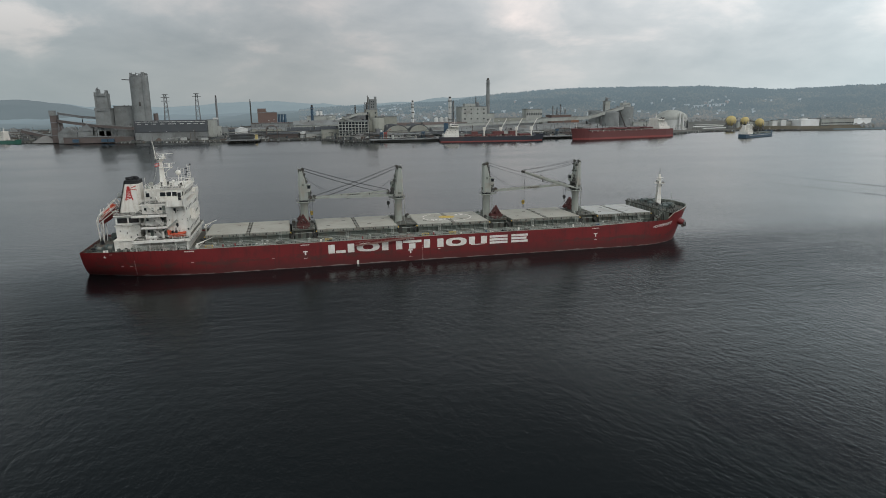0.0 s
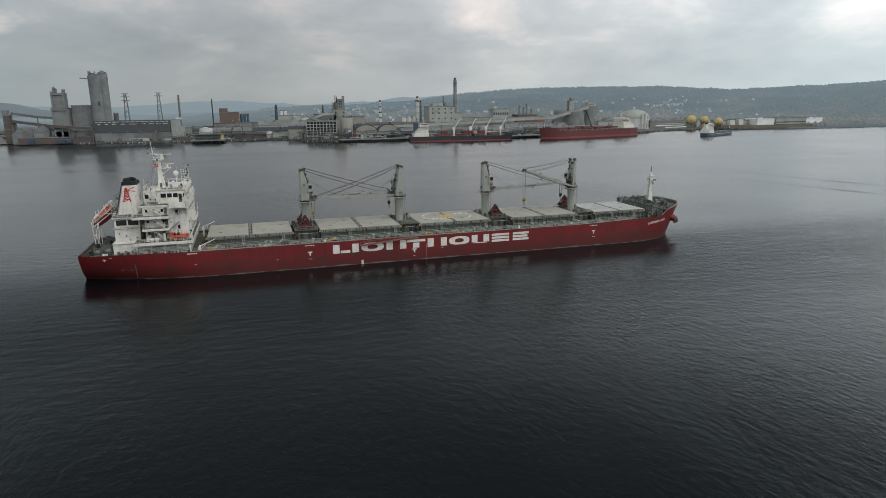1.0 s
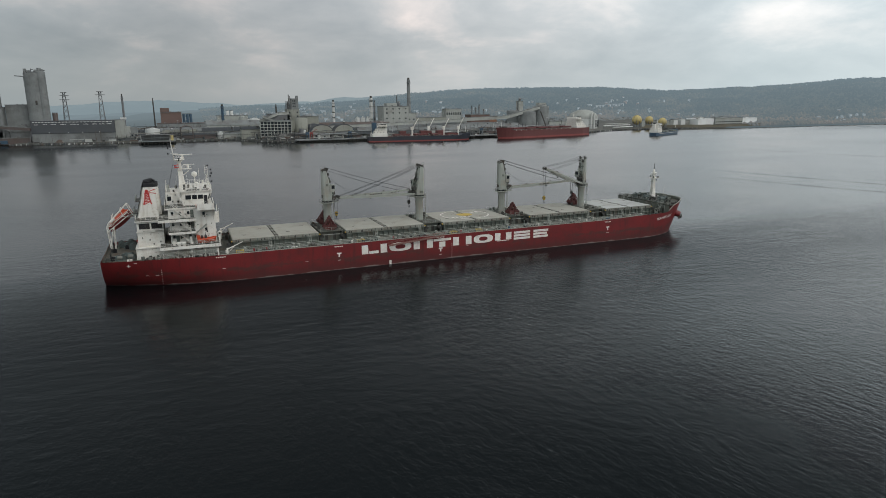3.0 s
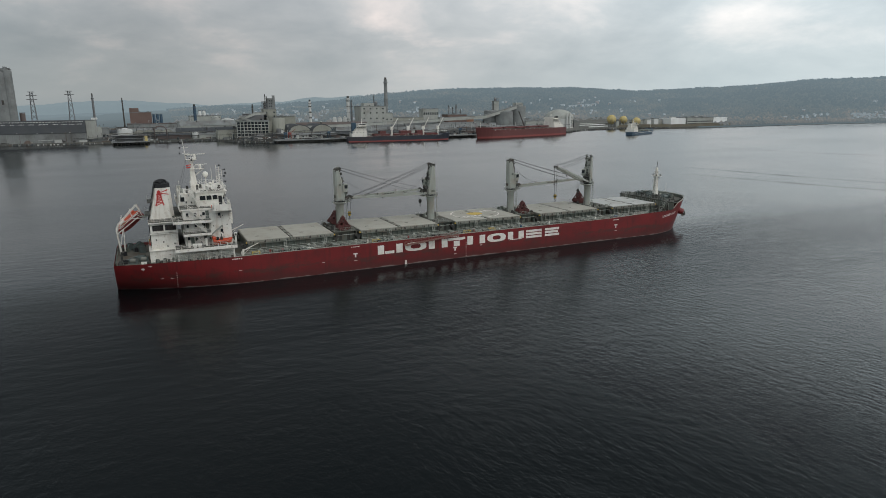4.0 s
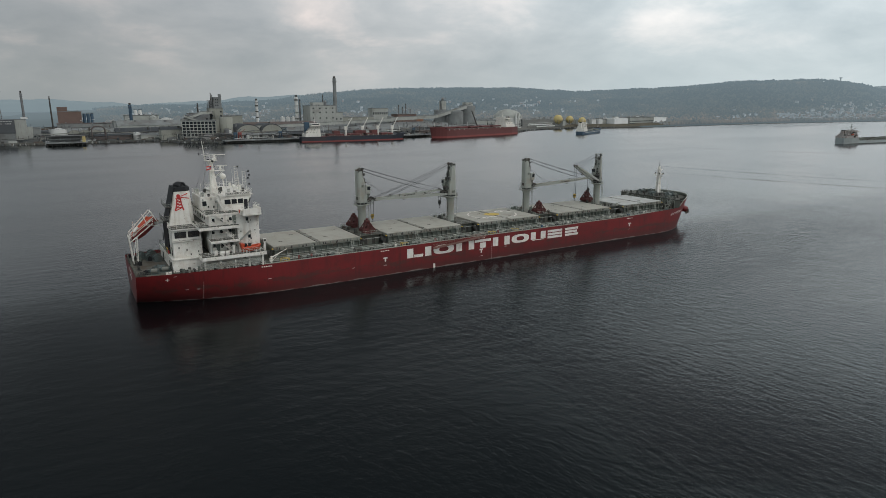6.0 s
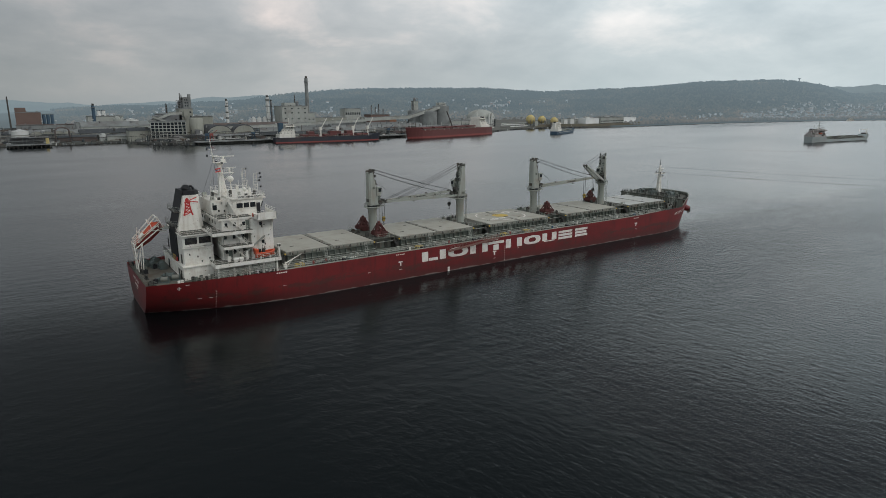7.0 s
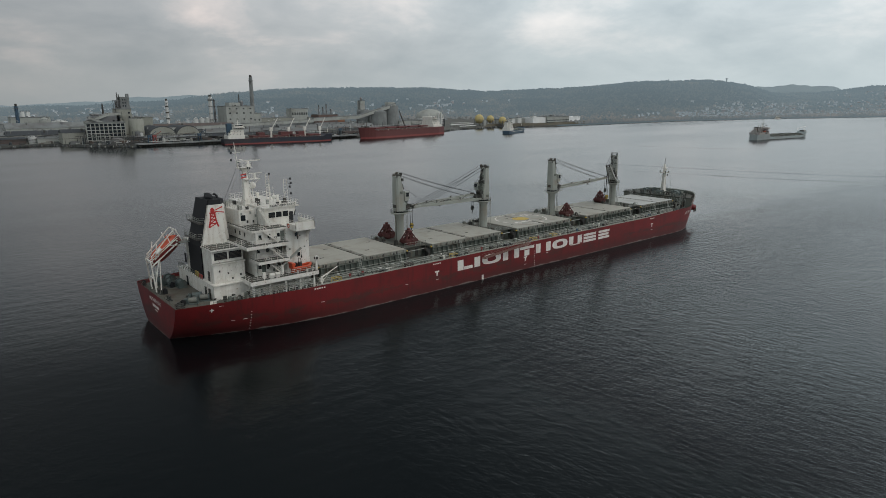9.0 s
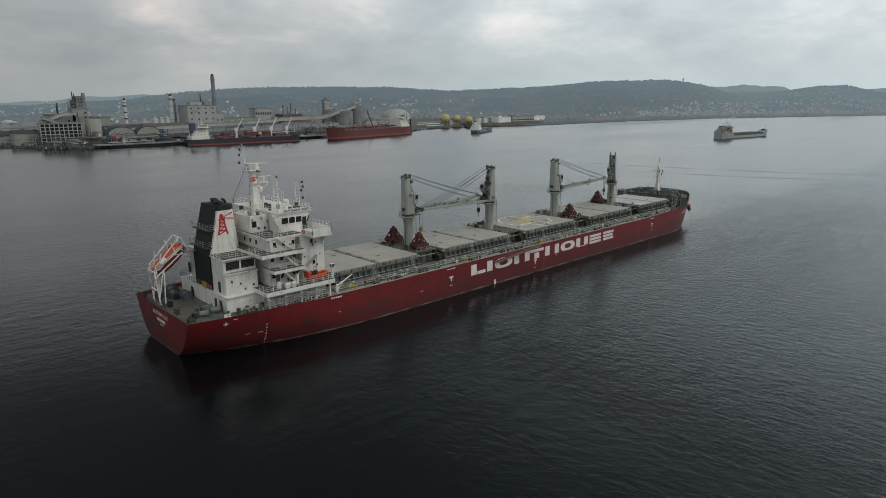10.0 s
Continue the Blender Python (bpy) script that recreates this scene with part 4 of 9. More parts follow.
    ring = [(x + 2.1 * math.cos(radians(t)), 2.1 * math.sin(radians(t)), 16.16) for t in range(0, 361, 30)]
    part("platform_rail", railing(ring, 1.0, 1.4, 0.035, 2), CRANE, c)
    part("pedestal_pipe", Geo().path([(x - 1.32, -0.5, 6.4), (x - 1.32, -0.5, 14.4), (x - 1.62, -0.6, 15.4)], 0.07), DARK, c)
    return c


for x, tip in CRANES:
    crane(x, tip)



# crane houses on deck between the hatches, with a grating platform round each
rnd0 = random.Random(12)
MASTHOUSES = [-54.0, -24.6, 3.6, 33.0]
for x in MASTHOUSES:
    mh = part("mast_house", Geo().box(x - 2.5, x + 2.5, -6.6, 6.6, 6.28, 8.9), COAMING, ship, "grey green deck house under a crane", bevel=0.08)
    part("platform_plate", Geo().box(x - 3.2, x + 3.2, -7.6, 7.6, 8.92, 9.08), DECK, mh)
    for px in (-3.0, 3.0):
        for py in (-7.4, -2.5, 2.5, 7.4):
            part("post", Geo().box(x + px - 0.1, x + px + 0.1, py - 0.1, py + 0.1, 6.28, 8.92), COAMING, mh)
    for y in (-7.5, 7.5):
        part("platform_railing", railing([(x - 3.1, y, 9.08), (x + 3.1, y, 9.08)], 1.0, 1.5, 0.04, 2), CRANE, mh)
    for px, py, h in ((-1.3, -6.9, 1.1), (0.9, -6.95, 1.6)):
        part("door", Geo().box(x + px - 0.4, x + px + 0.4, py + 0.2, py + 0.33, 6.5, 8.3), DARK, mh)

    for i in range(16):
        gx, gy = x + rnd0.uniform(-2.9, 2.9), rnd0.choice([rnd0.uniform(-7.2, -2.2), rnd0.uniform(2.2, 7.2)])
        if abs(gy) < 6.6 and abs(gx - x) < 2.2 and i % 2:
            gx = x + math.copysign(2.7, gx - x)
        kx, ky, kz = rnd0.uniform(0.15, 0.5), rnd0.uniform(0.15, 0.4), rnd0.uniform(0.3, 1.1)
        part("platform_fitting", Geo().box(gx - kx, gx + kx, gy - ky, gy + ky, 9.08, 9.08 + kz).box(gx - kx * 0.5, gx + kx * 0.5, gy - ky * 0.5, gy + ky * 0.5, 9.08 + kz, 9.2 + kz), rnd0.choice([DARK, DARK, COAMING, CRANE]), mh)
    part("platform_pipe", Geo().path([(x - 3.0, -7.9, 6.4), (x - 3.0, -7.9, 8.2), (x + 3.0, -7.9, 8.2), (x + 3.0, -7.9, 6.4)], 0.12, 6), CRANE, mh)

# folded hatch gear at the ends of the covers
gear = None
for k, (a, b) in enumerate(HATCHES):
    if k == 4:
        b = 54.4
    for x, s in ((a - 0.9, 1), (b + 0.9, -1)):
        for y in (-8.2, 8.2):
            if gear is None:
                g = Geo().box(-0.35, 0.35, -0.7, 0.7, 0, 1.5).tube((-0.5, -0.75, 1.7), (-0.5, 0.75, 1.7), 0.42).bar((0, -0.6, 1.4), (0.9, -0.6, 2.3), 0.18, 0.3).bar((0, 0.6, 1.4), (0.9, 0.6, 2.3), 0.18, 0.3)
                first = part("hatch_gear", g, DARK, ship, "dark hinge and hydraulic gear")
                gear = first.data
                first.matrix_basis = pose(x, y, 6.28, 0, 0, 0 if s > 0 else 180)
            else:
                share("hatch_gear", gear, ship, pose(x, y, 6.28, 0, 0, 0 if s > 0 else 180))

# winching circle painted on the middle hatch
zt = HATCH_TOP + 0.008
ring_g = Geo()
for i in range(30):
    if i % 5 == 4:
        continue
    a0, a1 = radians(12 * i), radians(12 * i + 12)
    ring_g.add([(-10.4 + r * math.cos(t), 0.4 + r * math.sin(t), zt) for t in (a0, a1) for r in (7.3, 7.75)], [(0, 1, 3, 2)])
part("painted_circle", ring_g, MARK, ship, "worn white painted circle")
part("painted_disc", Geo().add([(-10.4 + 2.5 * math.cos(radians(15 * i)), 0.6 + 2.5 * math.sin(radians(15 * i)), zt) for i in range(24)], [tuple(range(24))]), YELLOW, ship, "yellow painted disc")
for i, wd in enumerate((0.9, 0.7, 1.0, 0.8, 0.9)):
    x = -16.2 + i * 1.3
    part("painted_bar", Geo().box(x, x + wd, -4.1, -2.7, zt - 0.01, zt), MARK, ship)
for i, wd in enumerate((0.8, 0.9)):
    x = -7.0 + i * 1.6
    part("painted_bar", Geo().box(x, x + wd, 2.8, 4.6, zt - 0.01, zt), MARK, ship)


# ---- side deck: pipes, gunwale, bitts, vents, ladders ----
def deck_y(x, inset):
    return half(x, 6.4) - inset


for s in (-1, 1):
    for y, z, r, mat in ((10.9, 6.95, 0.2, COAMING), (11.5, 6.75, 0.14, CRANE), (11.9, 6.75, 0.1, COAMING), (12.45, 6.6, 0.12, CRANE)):
        part("deck_pipe", Geo().tube((-82, s * y, z), (50, s * y, z), r, None, 8), mat, ship, "long grey deck pipe", smooth=True)
    gw = Geo()
    xs = [-84 + 4 * i for i in range(33)]
    gw.loft([[(x, s * (half(x, 6.5) - 0.25), sheer(x) - 0.1), (x, s * (half(x, 6.5) - 0.02), sheer(x) - 0.1), (x, s * (half(x, 6.5) - 0.02), sheer(x) + 0.12), (x, s * (half(x, 6.5) - 0.25), sheer(x) + 0.12)] for x in xs])
    part("gunwale_bar", gw, CRANE, ship, "grey gunwale plate")
    part("side_railing", railing([(x, s * (half(x, 6.5) - 0.3), sheer(x) - 0.15) for x in [-84 + 8 * i for i in range(17)]], 1.0, 1.6, 0.03, 3), CRANE, ship, "thin grey deck railing")
support = part("pipe_support", Geo().box(-0.08, 0.08, 10.6, 12.7, 6.28, 6.62).box(-0.08, 0.08, 10.65, 10.8, 6.6, 7.2), COAMING, ship)
for i in range(1, 33):
    for t in (0, 180):
        share("pipe_support", support.data, ship, pose(-82 + 4 * i, 0, 0, 0, 0, 0) if t == 0 else Matrix.Translation((-82 + 4 * i, 0, 0)) @ Matrix.Diagonal((1, -1, 1, 1)))

rnd = random.Random(5)
bitt = Geo().box(-0.9, 0.9, -0.3, 0.3, 0, 0.16)
for px in (-0.5, 0.5):
    bitt.turned(px, 0, [(0.2, 0.1), (0.2, 0.75), (0.26, 0.8), (0.26, 0.88)], 10)
bitt_ob = part("double_bollard", bitt, DARK, ship, "dark double mooring bollard", m=pose(-70, -14.6, 6.28))
for x in (-57, -44, -30, -6, 6, 20, 38, 43):
    for s in (-1, 1):
        share("double_bollard", bitt_ob.data, ship, pose(x, s * (deck_y(x, 1.4)), 6.28))
vent = Geo().turned(0, 0, [(0.22, 0), (0.22, 0.9), (0.45, 0.95), (0.45, 1.15), (0.2, 1.3)], 10)
vent_ob = part("mushroom_vent", vent, CRANE, ship, "grey mushroom ventilator", m=pose(-64, -12.6, 6.28))
for i in range(22):
    x = -78 + 6 * i + rnd.uniform(-1.5, 1.5)
    share("mushroom_vent", vent_ob.data, ship, pose(x, -12.5 + rnd.uniform(-0.4, 0.4), 6.28))
locker_cols = [CRANE, WHITE, DARK, COAMING]
for x in (-73, -60.5, -35, -14, 11, 33, 46.5):
    wd, ht = rnd.uniform(0.5, 1.2), rnd.uniform(0.6, 1.2)
    part("deck_locker", Geo().box(x - wd, x + wd, -14.4, -13.6, 6.28, 6.28 + ht).box(x - wd - 0.05, x + wd + 0.05, -14.45, -13.55, 6.28 + ht, 6.36 + ht), rnd.choice(locker_cols), ship, bevel=0.04)
clutter_mats = [DARK, DARK, COAMING, CRANE, WHITE, DECK]
for i in range(90):
    x, y = rnd.uniform(-81, 50), -(rnd.uniform(10.8, 12.9) if i % 5 else rnd.uniform(13.2, 15.0))
    k = rnd.random()
    if k < 0.4:
        g = Geo().box(-rnd.uniform(0.2, 0.6), rnd.uniform(0.2, 0.6), -0.25, 0.25, 0, rnd.uniform(0.3, 0.9))
    elif k < 0.7:
        g = Geo().turned(0, 0, [(0.16, 0), (0.16, 0.6), (0.26, 0.65), (0.26, 0.8)], 8)
    else:
        g = Geo().tube((-rnd.uniform(0.5, 1.6), 0, 0.35), (rnd.uniform(0.5, 1.6), 0, 0.35), 0.12, None, 6).box(-0.1, 0.1, -0.1, 0.1, 0, 0.4)
    part("deck_fitting", g, rnd.choice(clutter_mats), ship, m=pose(x, y, 6.28, 0, 0, rnd.choice([0, 90, rnd.uniform(0, 180)])))
for x0, x1 in ((-82, -58), (-55, -26), (-22, 2), (6, 30), (34, 50)):
    part("walkway_rail", railing([(x0, -12.4, 6.28), (x1, -12.4, 6.28)], 1.05, 1.9, 0.035, 2), CRANE, ship)
for x in (-79, -47.5, -20, -12):
    g = Geo()
    for dx in (-0.9, 0.9):
        g.bar((x + dx, -13.6, 6.3), (x + dx, -13.6, 7.3), 0.1).bar((x + dx, -14.7, 6.3), (x + dx, -14.7, 7.3), 0.1).bar((x + dx, -13.6, 7.3), (x + dx, -14.7, 7.3), 0.1)
    g.bar((x - 0.9, -13.6, 7.3), (x + 0.9, -13.6, 7.3), 0.1).bar((x - 0.9, -14.7, 7.3), (x + 0.9, -14.7, 7.3), 0.1).bar((x - 0.9, -14.7, 6.8), (x + 0.9, -14.7, 6.8), 0.1)
    part("yellow_frame", g, YELLOW, ship, "yellow painted step over the pipes")
hl = Geo()
for dx in (-0.3, 0.3):
    hl.bar((dx, 0, 0), (dx, 1.0, 2.9), 0.09)
for i in range(8):
    hl.bar((-0.3, 0.12 * i, 0.34 * i + 0.2), (0.3, 0.12 * i, 0.34 * i + 0.2), 0.07)
hl_ob = part("hatch_ladder", hl, CRANE, ship, "grey steel ladder on a hatch coaming", m=pose(-71, -11.0, 6.28))
for x in (-60.5, -42, -29, -15, -1, 14, 28.5, 42, 50):
    share("hatch_ladder", hl_ob.data, ship, pose(x, -11.0, 6.28))
for x in (-50, -28, -21, 1, 8.2, 29.5):
    share("hatch_ladder", hl_ob.data, ship, pose(x, 11.0, 6.28, 0, 0, 180))

TEAL = material("blue_drum_paint", (0.04, 0.10, 0.17), 0.5, 0, (0.03, 0.07, 0.12), 1.0, 0.5)
for x, n_, y in ((47.5, 4, -13.2), (51.0, 4, -12.6), (-31.0, 3, -14.4), (-47.0, 2, -14.5), (3.0, 2, -14.4), (-68.5, 2, -14.6)):
    for i in range(n_):
        gx = x + 0.95 * i
        part("rope_reel", Geo().tube((gx, deck_y(gx, 1.5 if y > -14 else 1.2) * -1 - 0.4, 6.85), (gx, deck_y(gx, 1.5 if y > -14 else 1.2) * -1 + 0.4, 6.85), 0.42, None, 12).box(gx - 0.3, gx + 0.3, -deck_y(gx, 1.5) - 0.2, -deck_y(gx, 1.5) + 0.2, 6.33, 6.6), WINCH if i % 2 else BLACK, ship, smooth=True)
for x in (33.6, 34.3, -1.8):
    part("deck_drum", Geo().turned(x, -13.9, [(0.3, 6.33), (0.31, 6.8), (0.3, 7.25), (0.26, 7.27)], 12), TEAL, ship, "blue steel drum", smooth=True)
for x in (-75.5, -72.4, -38.0, -17.5, 8.5, 26.0):
    part("fire_box", Geo().box(x - 0.22, x + 0.22, -13.75, -13.5, 6.7, 7.4).box(x - 0.05, x + 0.05, -13.7, -13.6, 6.33, 6.7), DKRED if x < 0 else WHITE, ship)
for i in range(26):
    x = -80 + 5 * i
    part("hose_post", Geo().tube((x, -13.15, 6.33), (x, -13.15, 7.6), 0.06, None, 5).tube((x, -13.15, 7.6), (x + 0.3, -13.15, 7.7), 0.07, None, 5), COAMING, ship)

# ---- writing and marks on the hull ----
def on_side(x, z, off=0.03):
    return (x, -(half(x, z) + off), z)


def side_patch(x0, x1, z0, z1, off=0.03, n=1):
    g = Geo()
    for i in range(n):
        a, b = x0 + (x1 - x0) * i / n, x0 + (x1 - x0) * (i + 1) / n
        g.hexa([on_side(a, z0, -0.05), on_side(b, z0, -0.05), on_side(b, z0, off), on_side(a, z0, off), on_side(a, z1, -0.05), on_side(b, z1, -0.05), on_side(b, z1, off), on_side(a, z1, off)])
    return g


Z0, Z1 = 3.5, 5.95


def mark(geo):
    part("painted_shape", geo, MARK, ship, "large white shape painted on the red side")


def bars(*rects):
    for r in rects:
        mark(side_patch(*r))


def ring_shape(x0, x1, wall):
    """A broad rounded ring."""
    g, n = Geo(), 28
    cx, cz, rx, rz = (x0 + x1) / 2, (Z0 + Z1) / 2, (x1 - x0) / 2, (Z1 - Z0) / 2
    for i in range(n):
        a, b = 2 * math.pi * i / n, 2 * math.pi * (i + 1) / n
        quad = [(cx + f * math.copysign(abs(math.cos(t)) ** 0.75, math.cos(t)), cz + h * math.copysign(abs(math.sin(t)) ** 0.75, math.sin(t))) for t in (a, b) for f, h in ((rx, rz), (rx - wall, rz - 0.62))]
        g.add([on_side(x, z) for x, z in quad], [(0, 1, 3, 2)])
    mark(g)


WALL = 1.75
bars((-47.8, -46.0, Z0, Z1), (-45.75, -43.1, Z0, Z0 + 0.75))
bars((-42.5, -40.65, Z0, Z1))
ring_shape(-40.0, -33.6, WALL)
bars((-32.9, -31.1, Z0, Z1), (-28.95, -27.15, Z0, Z1))
bars((-26.95, -21.6, Z1 - 0.72, Z1), (-25.2, -23.35, Z0, Z1 - 0.95))
bars((-20.9, -19.1, Z0, Z1), (-16.95, -15.15, Z0, Z1))
ring_shape(-14.45, -8.25, WALL)
bars((-7.55, -5.75, Z0 + 0.3, Z1), (-3.9, -2.1, Z0 + 0.3, Z1), (-6.9, -2.8, Z0, Z0 + 0.22))
bars((-1.3, 4.2, Z1 - 0.66, Z1), (-1.3, 4.2, Z0 + 0.9, Z0 + 1.55), (-1.3, 4.2, Z0, Z0 + 0.66))
bars((5.4, 10.5, Z1 - 0.66, Z1), (5.4, 10.1, Z0 + 0.9, Z0 + 1.55), (5.4, 10.5, Z0, Z0 + 0.66))
for x, z in ((-54.0, 4.3), (-24.8, 3.0), (32.4, 4.5)):
    part("tug_mark", side_patch(x - 0.6, x + 0.6, z - 0.02, z + 0.32), MARK, ship, "white tug mark")
    part("tug_mark", side_patch(x - 0.2, x + 0.2, z - 0.8, z - 0.03), MARK, ship)
    for i in range(5):
        part("small_mark", side_patch(x - 1.2 + 0.5 * i, x - 0.85 + 0.5 * i, 6.2, 6.42), MARK, ship)
    part("small_mark", side_patch(x - 0.45, x + 0.45, z - 1.75, z - 1.65), MARK, ship)
for x in (-97.7, -21.4):
    for i in range(7):
        part("draft_mark", side_patch(x, x + 0.2, 0.4 + 0.62 * i, 0.55 + 0.62 * i), MARK, ship)
part("waterline_post", side_patch(-40.1, -39.5, 0.0, 1.15, 0.05), MARK, ship)
for i in range(5):
    part("small_mark", side_patch(-85.0 + 0.5 * i, -84.65 + 0.5 * i, 6.2, 6.48), MARK, ship)
for x, z in ((-83.6, 3.3), (-99.0, 2.8), (-101.2, 2.85), (-63.0, 3.0), (-16.8, 3.0), (-103.5, 6.3)):
    part("small_mark", side_patch(x, x + 0.7, z, z + 0.1), MARK, ship)
part("small_mark", side_patch(-105.1, -104.3, 5.65, 5.82), MARK, ship)
part("small_mark", side_patch(-104.8, -104.6, 5.35, 6.1), MARK, ship)


def lettering(words, x0, x1, z, height, slant=0.0, parent=None):
    v, f = text_geo(words, x1 - x0, height)
    g = Geo().add([on_side(x0 + a, z + b + slant * a, 0.035) for a, b in v], f)
    return part("ship_name", g, MARK, parent or ship, "white lettering")


lettering("NORTHERN LIGHT", 52.2, 59.6, 5.15, 0.8, 0.1)

# accommodation ladder against the side
gl = Geo()
p0, p1 = Vector((-40.2, -16.75, 5.4)), Vector((-24.0, -16.75, 6.9))
for dy in (-0.45, 0.45):
    o = Vector((0, dy, 0))
    gl.bar(p0 + o, p1 + o, 0.08, 0.3)
    gl.bar(p0 + o + Vector((0, 0, 0.9)), p1 + o + Vector((0, 0, 0.9)), 0.06)
    for i in range(17):
        q = p0.lerp(p1, i / 16) + o
        gl.bar(q, q + Vector((0, 0, 0.9)), 0.05)
for i in range(33):
    q = p0.lerp(p1, i / 32)
    gl.bar(q - Vector((0, 0.45, 0)), q + Vector((0, 0.45, 0)), 0.28, 0.05)
part("gangway", gl, material("gangway_brown_red", (0.23, 0.12, 0.10), 0.6), ship, "brownish red gangway slung along the side")

# ---- bow: bulwark, winches, mast, anchor ----
bw = Geo()
pts = []
for x in [58.0, 58.8, 59.6, 60.3, 61, 62.5, 64, 65, 66, 66.8, 67.5, 68.1, 68.7, 69.2, 69.6]:
    pts.append((x, half(x, sheer(x))))
outline = [(x, -y) for x, y in pts] + [(69.9, 0)] + [(x, y) for x, y in reversed(pts)]
for (xa, ya), (xb, yb) in zip(outline, outline[1:]):
    za, zb = sheer(xa), sheer(xb)
    fa, fb_ = (9.3 if za > 9.5 else za - 0.3), (9.3 if zb > 9.5 else zb - 0.3)
    outer = [((x - 60) * 0.985 + 60, y * 0.985) for x, y in ((xa, ya), (xb, yb))]
    inner = [((x - 60) * 0.96 + 60, y * 0.97) for x, y in ((xa, ya), (xb, yb))]
    bw.hexa([(*inner[0], fa), (*inner[1], fb_), (*outer[1], fb_), (*outer[0], fa), (*inner[0], za + 0.02), (*inner[1], zb + 0.02), (*outer[1], zb + 0.02), (*outer[0], za + 0.02)])
part("bulwark", bw, COAMING, ship, "dark grey green bulwark round the bow")
part("bulwark_rim", Geo().path([(x, y * 0.99, sheer(x) + 0.06) for x, y in outline], 0.13, 6), CRANE, ship, "pale grey bulwark rim")
for i, ((xa, ya), (xb, yb)) in enumerate(zip(outline, outline[1:])):
    q = Vector(((xa + xb) / 2, (ya + yb) / 2, 0))
    n_in = (Vector((60, 0, 0)) - q).normalized()
    part("bulwark_stay", Geo().hexa([q + Vector((0, 0, 9.35)) + n_in * 0.3, q + Vector((0.1, 0, 9.35)) + n_in * 0.3, q + Vector((0.1, 0, 9.35)) + n_in * 1.0, q + Vector((0, 0, 9.35)) + n_in * 1.0,
                                     q + Vector((0, 0, 10.5)) + n_in * 0.3, q + Vector((0.1, 0, 10.5)) + n_in * 0.3, q + Vector((0.1, 0, 10.5)) + n_in * 0.4, q + Vector((0, 0, 10.5)) + n_in * 0.4]), DARK, ship)

part("forecastle_rail", railing([(58.1, -12.4, 9.75), (58.1, 12.4, 9.75)], 1.05, 1.3, 0.035, 3), CRANE, ship)
for y in (-11.5, -8.5, -5.0, 5.0, 8.5, 11.5):
    part("forecastle_door", Geo().box(57.9, 58.0, y - 0.4, y + 0.4, 6.6, 8.5), DARK, ship, "dark steel door")
for y in (-10.5, 10.5):
    g = Geo()
    for dy in (-0.35, 0.35):
        g.bar((56.0, y + dy, 6.3), (58.0, y + dy, 9.75), 0.08, 0.16).bar((56.0, y + dy, 7.3), (58.0, y + dy, 10.75), 0.05)
    for i in range(9):
        q = i / 9
        g.box(56.0 + 2 * q, 56.3 + 2 * q, y - 0.35, y + 0.35, 6.45 + 3.45 * q, 6.5 + 3.45 * q)
    part("forecastle_stairs", g, CRANE, ship, "steep grey steel stairs")
for i in range(34):
    y = rnd0.choice([-1, -1, 1]) * rnd0.uniform(3, 12.6)
    k, h = rnd0.uniform(0.2, 0.5), rnd0.uniform(0.4, 1.7)
    xq = rnd0.uniform(55.6, 57.5)
    part("forecastle_locker", Geo().box(xq - k, xq + k, y - 0.3, y + 0.3, 6.28, 6.28 + h), rnd0.choice([DARK, DARK, COAMING, CRANE, STRIP]), ship)
for i in range(8):
    y = -12.0 + 3.1 * i + (1.2 if i > 3 else 0)
    part("forecastle_pipe", Geo().path([(57.9, y, 6.3), (57.9, y, 9.0), (57.7, y + 0.4, 9.5)], 0.07), CRANE, ship)


def winch(name, parent, x, y, z, turn, size=1.0, rope=True, mat=DARK):
    """A mooring winch: bed, end frames, rope-filled drum and gearbox."""
    w_ob = new(name)
    w_ob.parent, w_ob.matrix_basis = parent, pose(x, y, z, 0, 0, turn) @ Matrix.Scale(size, 4)
    tagged(w_ob, "mooring winch with rope drum")
    part("bed", Geo().box(-1.0, 1.0, -2.2, 2.2, 0, 0.3).box(-0.7, 0.7, -2.1, -1.9, 0.3, 1.5).box(-0.7, 0.7, 0.5, 0.7, 0.3, 1.5), mat, w_ob)
    part("drum", Geo().tube((0, -1.9, 1.05), (0, 0.5, 1.05), 0.75, None, 16), ROPE if rope else mat, w_ob, "drum full of pale rope" if rope else "", smooth=True)
    for fy in (-1.95, 0.4):
        part("flange", Geo().tube((0, fy, 1.05), (0, fy + 0.15, 1.05), 1.05, None, 18), mat, w_ob)
    part("gearbox", Geo().box(-0.6, 0.6, 0.8, 1.7, 0.3, 1.6), mat, w_ob, bevel=0.1)
    part("warping_head", Geo().tube((0, 1.7, 1.05), (0, 2.3, 1.05), 0.3, 0.45, 12), mat, w_ob)
    return w_ob


